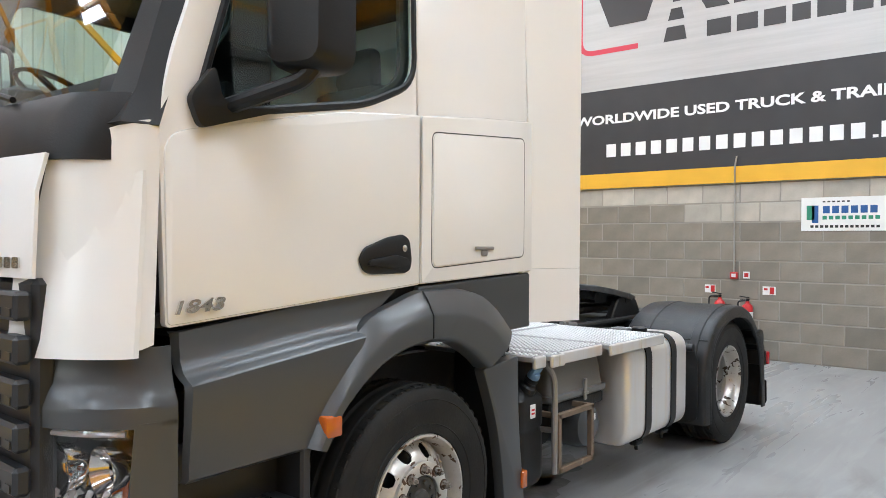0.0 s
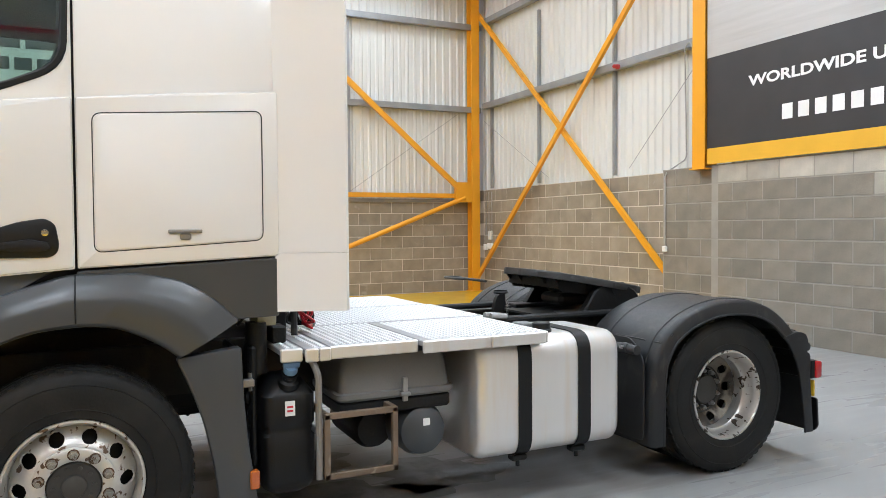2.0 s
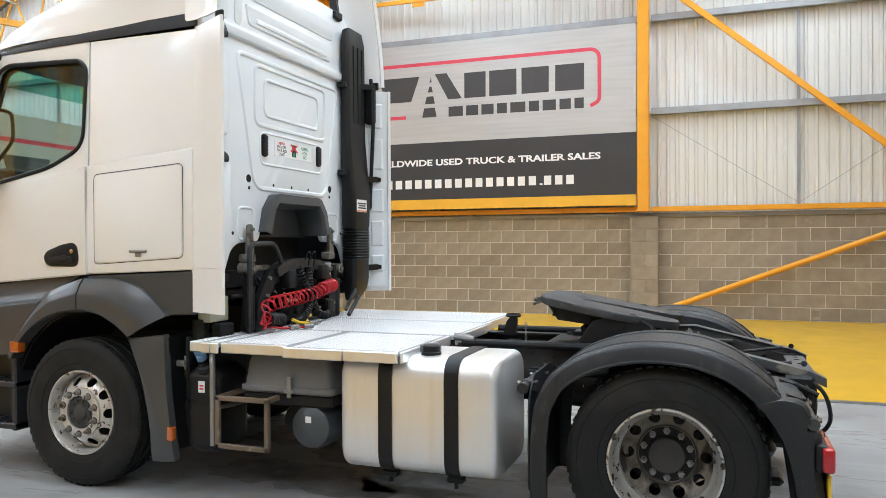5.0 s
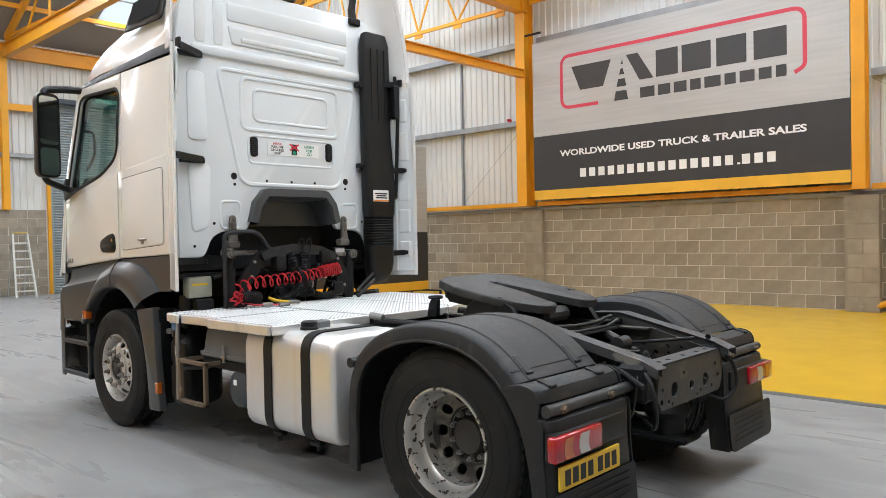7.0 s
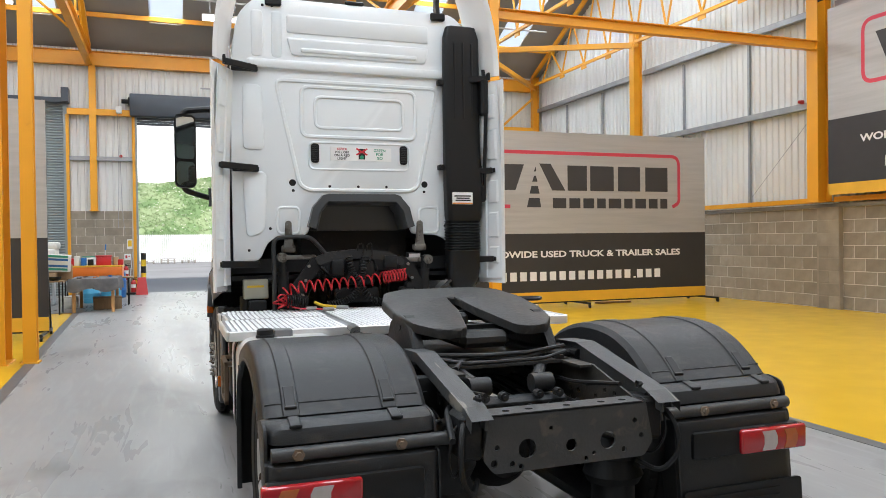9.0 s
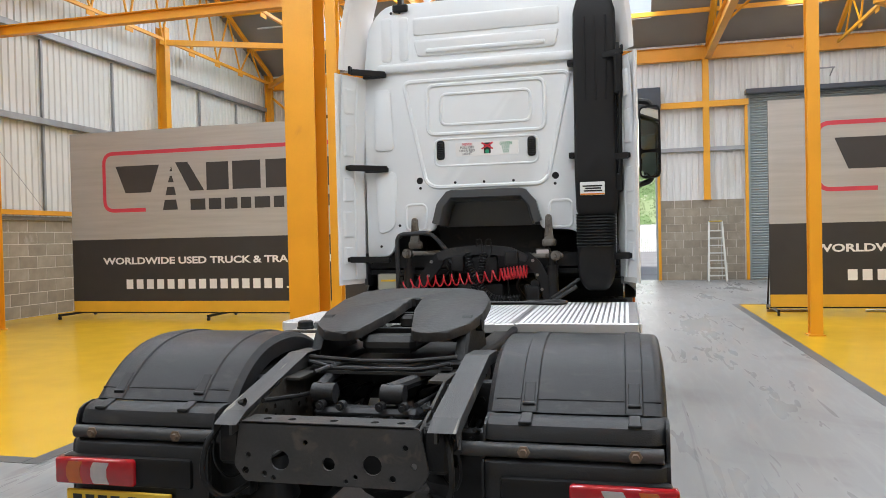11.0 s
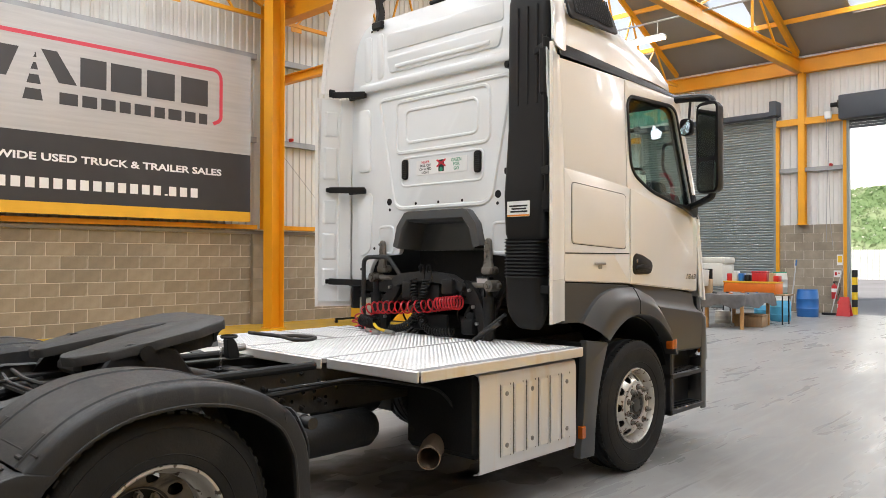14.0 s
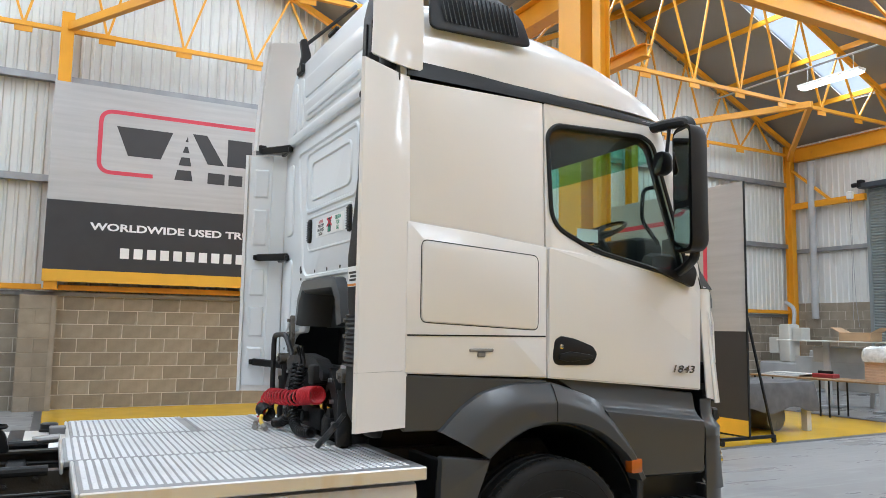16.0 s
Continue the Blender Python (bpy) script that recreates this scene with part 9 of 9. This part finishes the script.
for z, r in ((0.40, 1.06), (0.48, 1.10), (0.58, 1.08), (0.66, 0.95), (0.70, 0.6)):
    rows.append([(x * r + rnd.uniform(-0.02, 0.02), y * r + rnd.uniform(-0.02, 0.02), z + rnd.uniform(-0.025, 0.025)) for x, y in rrect(-0.26, 0.26, -0.22, 0.22, 0.08, 4)])
loft(b, rows, True, True)
part("plastic_wrap", b, WRAP, t, "crumpled clear plastic wrap")
t = carton("striped_box", -4.16, 16.2, 1.0, 0.60, 0.4, 0.40, OFFW, "box with green, white and blue stripes", "box", -4)
t.rotation_euler = (0, radians(4), radians(-4))
for k, mt in enumerate((GRNI, BLUEI, OFFW, BLUEI, GRNI)):
    b = B()
    box(b, -0.302, 0.302, -0.208, -0.2005, 0.335 - k * 0.075, 0.385 - k * 0.075)
    part("stripe", b, mt, t, "", False)
carton("cardboard_box", -4.32, 16.2, 0.79, 0.42, 0.36, 0.188, CARDB, "flat brown cardboard box on the table", "box")
carton("cardboard_box", -3.98, 16.5, 0.79, 0.30, 0.26, 0.36, CARDB, "brown cardboard box on the table", "box", 12)
b = B()
lathe(b, [(0.0, 0.0), (0.09, 0.0), (0.15, 0.06), (0.16, 0.09), (0.15, 0.09), (0.09, 0.02), (0, 0.02)], Matrix.Translation((-4.14, 15.88, 0.79)) @ Matrix.Rotation(-math.pi / 2, 4, "Y"), 18)
solo("dark_bowl", b, BLACK, "dark bowl on the brown table", "bowl")
t = thing("open_carton", "open brown cardboard box on the raised desk", "box", at=(-6.25, 17.8, 1.57))
b = B()
box(b, -0.38, 0.38, -0.22, 0.22, 0.0, 0.2, 0.01)
part("body", b, CARDB, t)
for x, a in ((-0.38, -0.22), (0.38, 0.24)):
    b = B()
    bar(b, (x, 0, 0.2), (x + a, 0, 0.31), 0.4, 0.008)
    part("flap", b, CARDB, t)
t = thing("tool_tray", "red tool tray among papers on the table", "tray", at=(-6.0, 16.2, 0.79))
b = B()
box(b, -0.25, 0.25, -0.12, 0.12, 0.0, 0.09, 0.015)
part("body", b, mat("dull_red_plastic", (0.30, 0.03, 0.03), 0.5), t)
b = B()
box(b, -0.18, 0.18, -0.015, 0.015, 0.09, 0.15, 0.01)
part("handle", b, BLACK, t)
for k in range(5):
    b = B()
    box(b, -7.4 + k * 0.02, -6.5 + 0.05 * k, 15.85 + k * 0.05, 16.4, 0.79 + k * 0.014, 0.803 + k * 0.014, 0.003)
    solo("trim_strip", b, (OFFW, MACHG)[k % 2], "pale trim panel stacked on the brown table", "panel", "stacked trim panels")
# machines behind
t = thing("office_printer", "large off-white printer behind the tables", "printer", at=(-4.95, 19.0, 0))
b = B()
box(b, -0.50, 0.50, -0.4, 0.4, 0.90, 1.52, 0.06, 2)
box(b, -0.54, 0.54, -0.36, 0.36, 1.50, 1.70, 0.06, 2)
part("body", b, OFFW, t)
b = B()
box(b, -0.36, 0.22, -0.415, -0.38, 1.0, 1.38, 0.02)
part("paper_slot", b, BLACK, t)
for k in (-0.4, 0.4):
    b = B()
    bar(b, (k, 0, 0.02), (k, 0, 0.92), 0.06, 0.3, 0.01)
    bar(b, (k, -0.35, 0.03), (k, 0.35, 0.03), 0.06, 0.05, 0.01)
    part("leg", b, MACHG, t)
t = thing("workshop_machine", "pale grey workshop machine with a tall column", "machine", at=(-11.0, 21.6, 0))
b = B()
box(b, -0.9, 0.9, -0.4, 0.4, 0.0, 0.85, 0.04)
part("base", b, MACHG, t)
b = B()
box(b, -0.3, 0.1, -0.25, 0.25, 0.85, 2.0, 0.06, 2)
part("column", b, OFFW, t)
b = B()
box(b, -0.7, -0.35, -0.2, 0.2, 1.1, 1.6, 0.03)
part("control_cabinet", b, OFFW, t)
b = B()
box(b, 0.15, 0.5, -0.2, 0.2, 1.5, 1.9, 0.03)
part("control_cabinet", b, OFFW, t)
b = B()
tube(b, bend([(-0.1, 0.2, 1.9), (-0.1, 0.3, 2.5), (-0.5, 0.4, 2.7)], 0.2), 0.06, 12)
part("hose", b, MACHG, t)
t = thing("wall_duct", "grey vertical duct pipe on the wall", "duct", kind="structure")
b = B()
cyl(b, (-11.2, YN - 0.2, 2.2), (-11.2, YN - 0.2, 7.3), 0.11, 16)
part("duct_pipe", b, MACHG, t)
# things on and round the pine table
carton("orange_case", -3.45, 18.1, 0.76, 1.35, 0.45, 0.27, ORNG, "orange plastic tool case behind the table", "case", -3, mat("yellow_case_lid", (0.75, 0.42, 0.03), 0.4))
table(-3.4, 18.15, 1.7, 0.6, 0.76, WOODM, BLACK, False, "low bench behind the pine table", 0)
carton("red_case", -3.25, 18.1, 1.073, 0.36, 0.3, 0.22, REDM, "red plastic case on the orange case", "case", 8, REDM)
rnd = random.Random(11)
for k, (mt, nm, lb) in enumerate(((REDM, "red_carton", "red carton on the orange case"), (OFFW, "white_carton", "white carton on the orange case"), (PLBLUE, "blue_carton", "blue carton among the clutter"), (BLACK, "black_carton", "black carton among the clutter"), (CARDB, "cardboard_box", "small brown cardboard box in the clutter"), (REDM, "red_carton", "red carton stacked in the clutter"), (SIGNM, "white_carton", "white carton in the clutter"))):
    carton(nm, (-4.02, -3.88, -3.72, -3.56, -2.95, -2.83, -3.8)[k], 18.1 + (0.16 if k == 6 else 0), 1.073, 0.13, 0.2, 0.14 + 0.12 * rnd.random(), mt, lb, "box", rnd.uniform(-15, 15))
for k in range(6):
    t = thing("hand_tool", "small dark hand tool lying on the dust sheet", "tool", "tools on the table", at=(-3.62 + (k % 3) * 0.3, 16.3 + 0.2 * k, 0.81))
    t.rotation_euler = (0, 0, k * 1.1)
    b = B()
    cyl(b, (-0.09, 0, 0.012), (0.02, 0, 0.012), 0.014, 8)
    part("grip", b, (BLACK, ORNG, PLBLUE)[k % 3], t)
    b = B()
    cyl(b, (0.02, 0, 0.012), (0.12, 0, 0.012), 0.006, 8)
    part("shaft", b, STEEL, t)


def drum(x, y, r, h, mt, lid, name, label, cat):
    t = thing(name, label, cat, at=(x, y, 0))
    m = Matrix.Rotation(-math.pi / 2, 4, "Y")
    b = B()
    lathe(b, [(0, 0), (r * 0.93, 0), (r * 0.97, 0.02), (r, h * 0.3), (r * 1.03, h * 0.32), (r, h * 0.34), (r, h * 0.66), (r * 1.03, h * 0.68), (r, h * 0.70), (r * 0.96, h * 0.95), (r * 0.9, h), (0, h)], m, 24)
    part("body", b, mt, t)
    b = B()
    lathe(b, [(r * 0.92, h), (r * 0.92, h + 0.03), (0, h + 0.035)], m, 24)
    part("lid", b, lid, t)
    return t


drum(-3.15, 21.3, 0.29, 0.75, PLBLUE, PLBLUE, "blue_drum", "blue plastic drum by the block wall", "drum")
drum(-3.85, 21.1, 0.24, 0.62, OFFW, GRNI, "white_drum", "white plastic drum with a green lid", "drum")
drum(-3.85, 21.1, 0.22, 0.58, OFFW, GRNI, "white_drum", "white plastic drum stacked by the wall", "drum").location = (-3.86, 21.1, 0.66)
drum(-3.65, 20.6, 0.22, 0.30, BLACK, BLACK, "black_bucket", "black bucket on the floor", "bucket")
drum(-3.15, 19.2, 0.26, 0.55, CYANP, OFFW, "blue_bag", "pale blue bag of waste on the floor", "bag")
drum(-3.65, 19.3, 0.22, 0.40, CYANP, OFFW, "blue_bag", "pale blue bag of waste on the floor", "bag")
drum(-4.0, 17.55, 0.2, 0.28, OFFW, OFFW, "white_tub", "white plastic tub under the table", "tub")
carton("timber_block", -3.1, 17.1, 0.0, 0.65, 0.5, 0.26, WOODM, "short timber block under the pine table", "timber", 6, WOODM)
t = thing("broom", "broom leaning on the block wall", "broom")
b = B()
cyl(b, (-2.85, 22.4, 0.05), (-2.75, YN - 0.06, 1.35), 0.014, 8)
part("broomstick", b, MACHG, t)
b = B()
box(b, -3.1, -2.6, 22.34, 22.44, 0.0, 0.07, 0.01)
part("brush_head", b, BLACK, t)
t = thing("squeegee", "long-handled squeegee with a blue tip by the drums", "squeegee")
b = B()
cyl(b, (-3.5, 20.9, 0.05), (-3.42, 21.2, 1.55), 0.016, 8)
part("broomstick", b, MACHG, t)
b = B()
cyl(b, (-3.425, 21.18, 1.45), (-3.415, 21.21, 1.62), 0.02, 8)
part("tip", b, PLBLUE, t)
extinguisher(-2.95, YN - 0.16, 0.45, True)
extinguisher(-2.72, YN - 0.4, 0.0, False)
wall_sign(-2.9, YN - 0.03, 1.20, 0.2, 0.2, RB, -1)
wall_sign(-2.83, YN - 0.03, 1.62, 0.16, 0.32, ((0, 0.02, 0.12, 0.2, PLATEY),), -1, "yellow warning sign on the block wall")
t = thing("wet_floor_stand", "red folding floor stand by the doorway", "floor stand")
b = B()
plate(b, [(-0.18, 0), (0.18, 0), (0.12, 0.55), (-0.12, 0.55)], lambda u, v: (-2.45 + u, 22.1 + v * 0.25, v), (0, 0.02, 0))
part("front_panel", b, REDM, t)
b = B()
plate(b, [(-0.18, 0), (0.18, 0), (0.12, 0.55), (-0.12, 0.55)], lambda u, v: (-2.45 + u, 22.4 - v * 0.25, v), (0, 0.02, 0))
part("back_panel", b, REDM, t)
t = thing("bollard", "black and yellow striped bollard at the doorway", "bollard", at=(-2.42, YN - 0.05, 0))
for k in range(6):
    b = B()
    cyl(b, (0, 0, k * 0.22), (0, 0, k * 0.22 + 0.22), 0.08, 16)
    part("band", b, INK if k % 2 else PLATEY, t)
# step ladder seen beyond the cab
t = thing("step_ladder", "aluminium step ladder standing by the shutter", "ladder", at=(4.05, 22.55, 0))
for k in (-1, 1):
    b = B()
    bar(b, (k * 0.28, -0.45, 0), (k * 0.20, 0, 1.95), 0.05, 0.07)
    part("stile", b, OFFW, t)
    b = B()
    bar(b, (k * 0.24, 0.45, 0), (k * 0.17, 0.02, 1.95), 0.025, 0.03)
    part("rear_leg", b, CONDUIT, t)
for k in range(7):
    f = (k + 0.8) / 8
    b = B()
    box(b, -0.26 + 0.06 * f, 0.26 - 0.06 * f, -0.48 + 0.45 * f, -0.38 + 0.45 * f, 1.95 * f - 0.02, 1.95 * f + 0.02)
    part("tread", b, OFFW, t)
b = B()
box(b, -0.2, 0.2, -0.12, 0.12, 1.95, 1.98, 0.01)
part("top_cap", b, PLATEY, t)
for x0 in (4.4, 6.2, 8.8):
    t = thing("floor_rail", "loose timber and steel bars under the standing banner", "bar", "bars under the banner", at=(x0, 12.55, 0))
    b = B()
    box(b, -0.5, 0.5, -0.05, 0.05, 0.0, 0.05, 0.005)
    part("timber", b, (OFFW, WOODM, WOODM)[int(x0) % 3], t)

# ---------------------------------------------------------------- blockwork, piece by piece
blocks(wall_east, "y", YS + 0.2, YN, XE, 1, 2.25, near=(-1.5, 10.2))
blocks(wall_east, "y", 0.95, 1.55, XE - 0.28, 1, 2.25, bed=BLOCK)
blocks(wall_east, "y", 8.8, 9.4, XE - 0.12, 1, 2.25, bed=BLOCK)
blocks(wall_west, "y", YS + 0.2, YN, XW, -1, 2.25, near=(1.5, 10.6))
blocks(wall_west, "y", 0.75, 1.40, XW + 0.28, -1, 2.25, bed=BLOCK)
blocks(wall_west, "y", 8.8, 9.4, XW + 0.12, -1, 2.25, bed=BLOCK)
MORTARG = mat("grey_mortar", (0.34, 0.315, 0.275), 0.95, var=0.12, fine=120, bump=0.8)
blocks(wall_south, "x", XW, 3.84, -4.92, -1, 2.56, near=(-5.5, 3.8), pale=lambda a, z: 1 if z > 1.85 + 0.2 * (a > 0.9) else 2, bed=MORTARG)
blocks(wall_south, "x", 3.84, 4.98, -4.98, -1, 2.56, pale=lambda a, z: 2, bed=MORTARG)
blocks(wall_south, "x", 4.98, XE, YS, -1, 2.56)
for a, b in ((XW, -9.4), (-4.7, -2.6), (2.25, 5.2), (10.2, XE)):
    blocks(wall_north, "x", a, b, YN - 0.02, 1, 2.7)
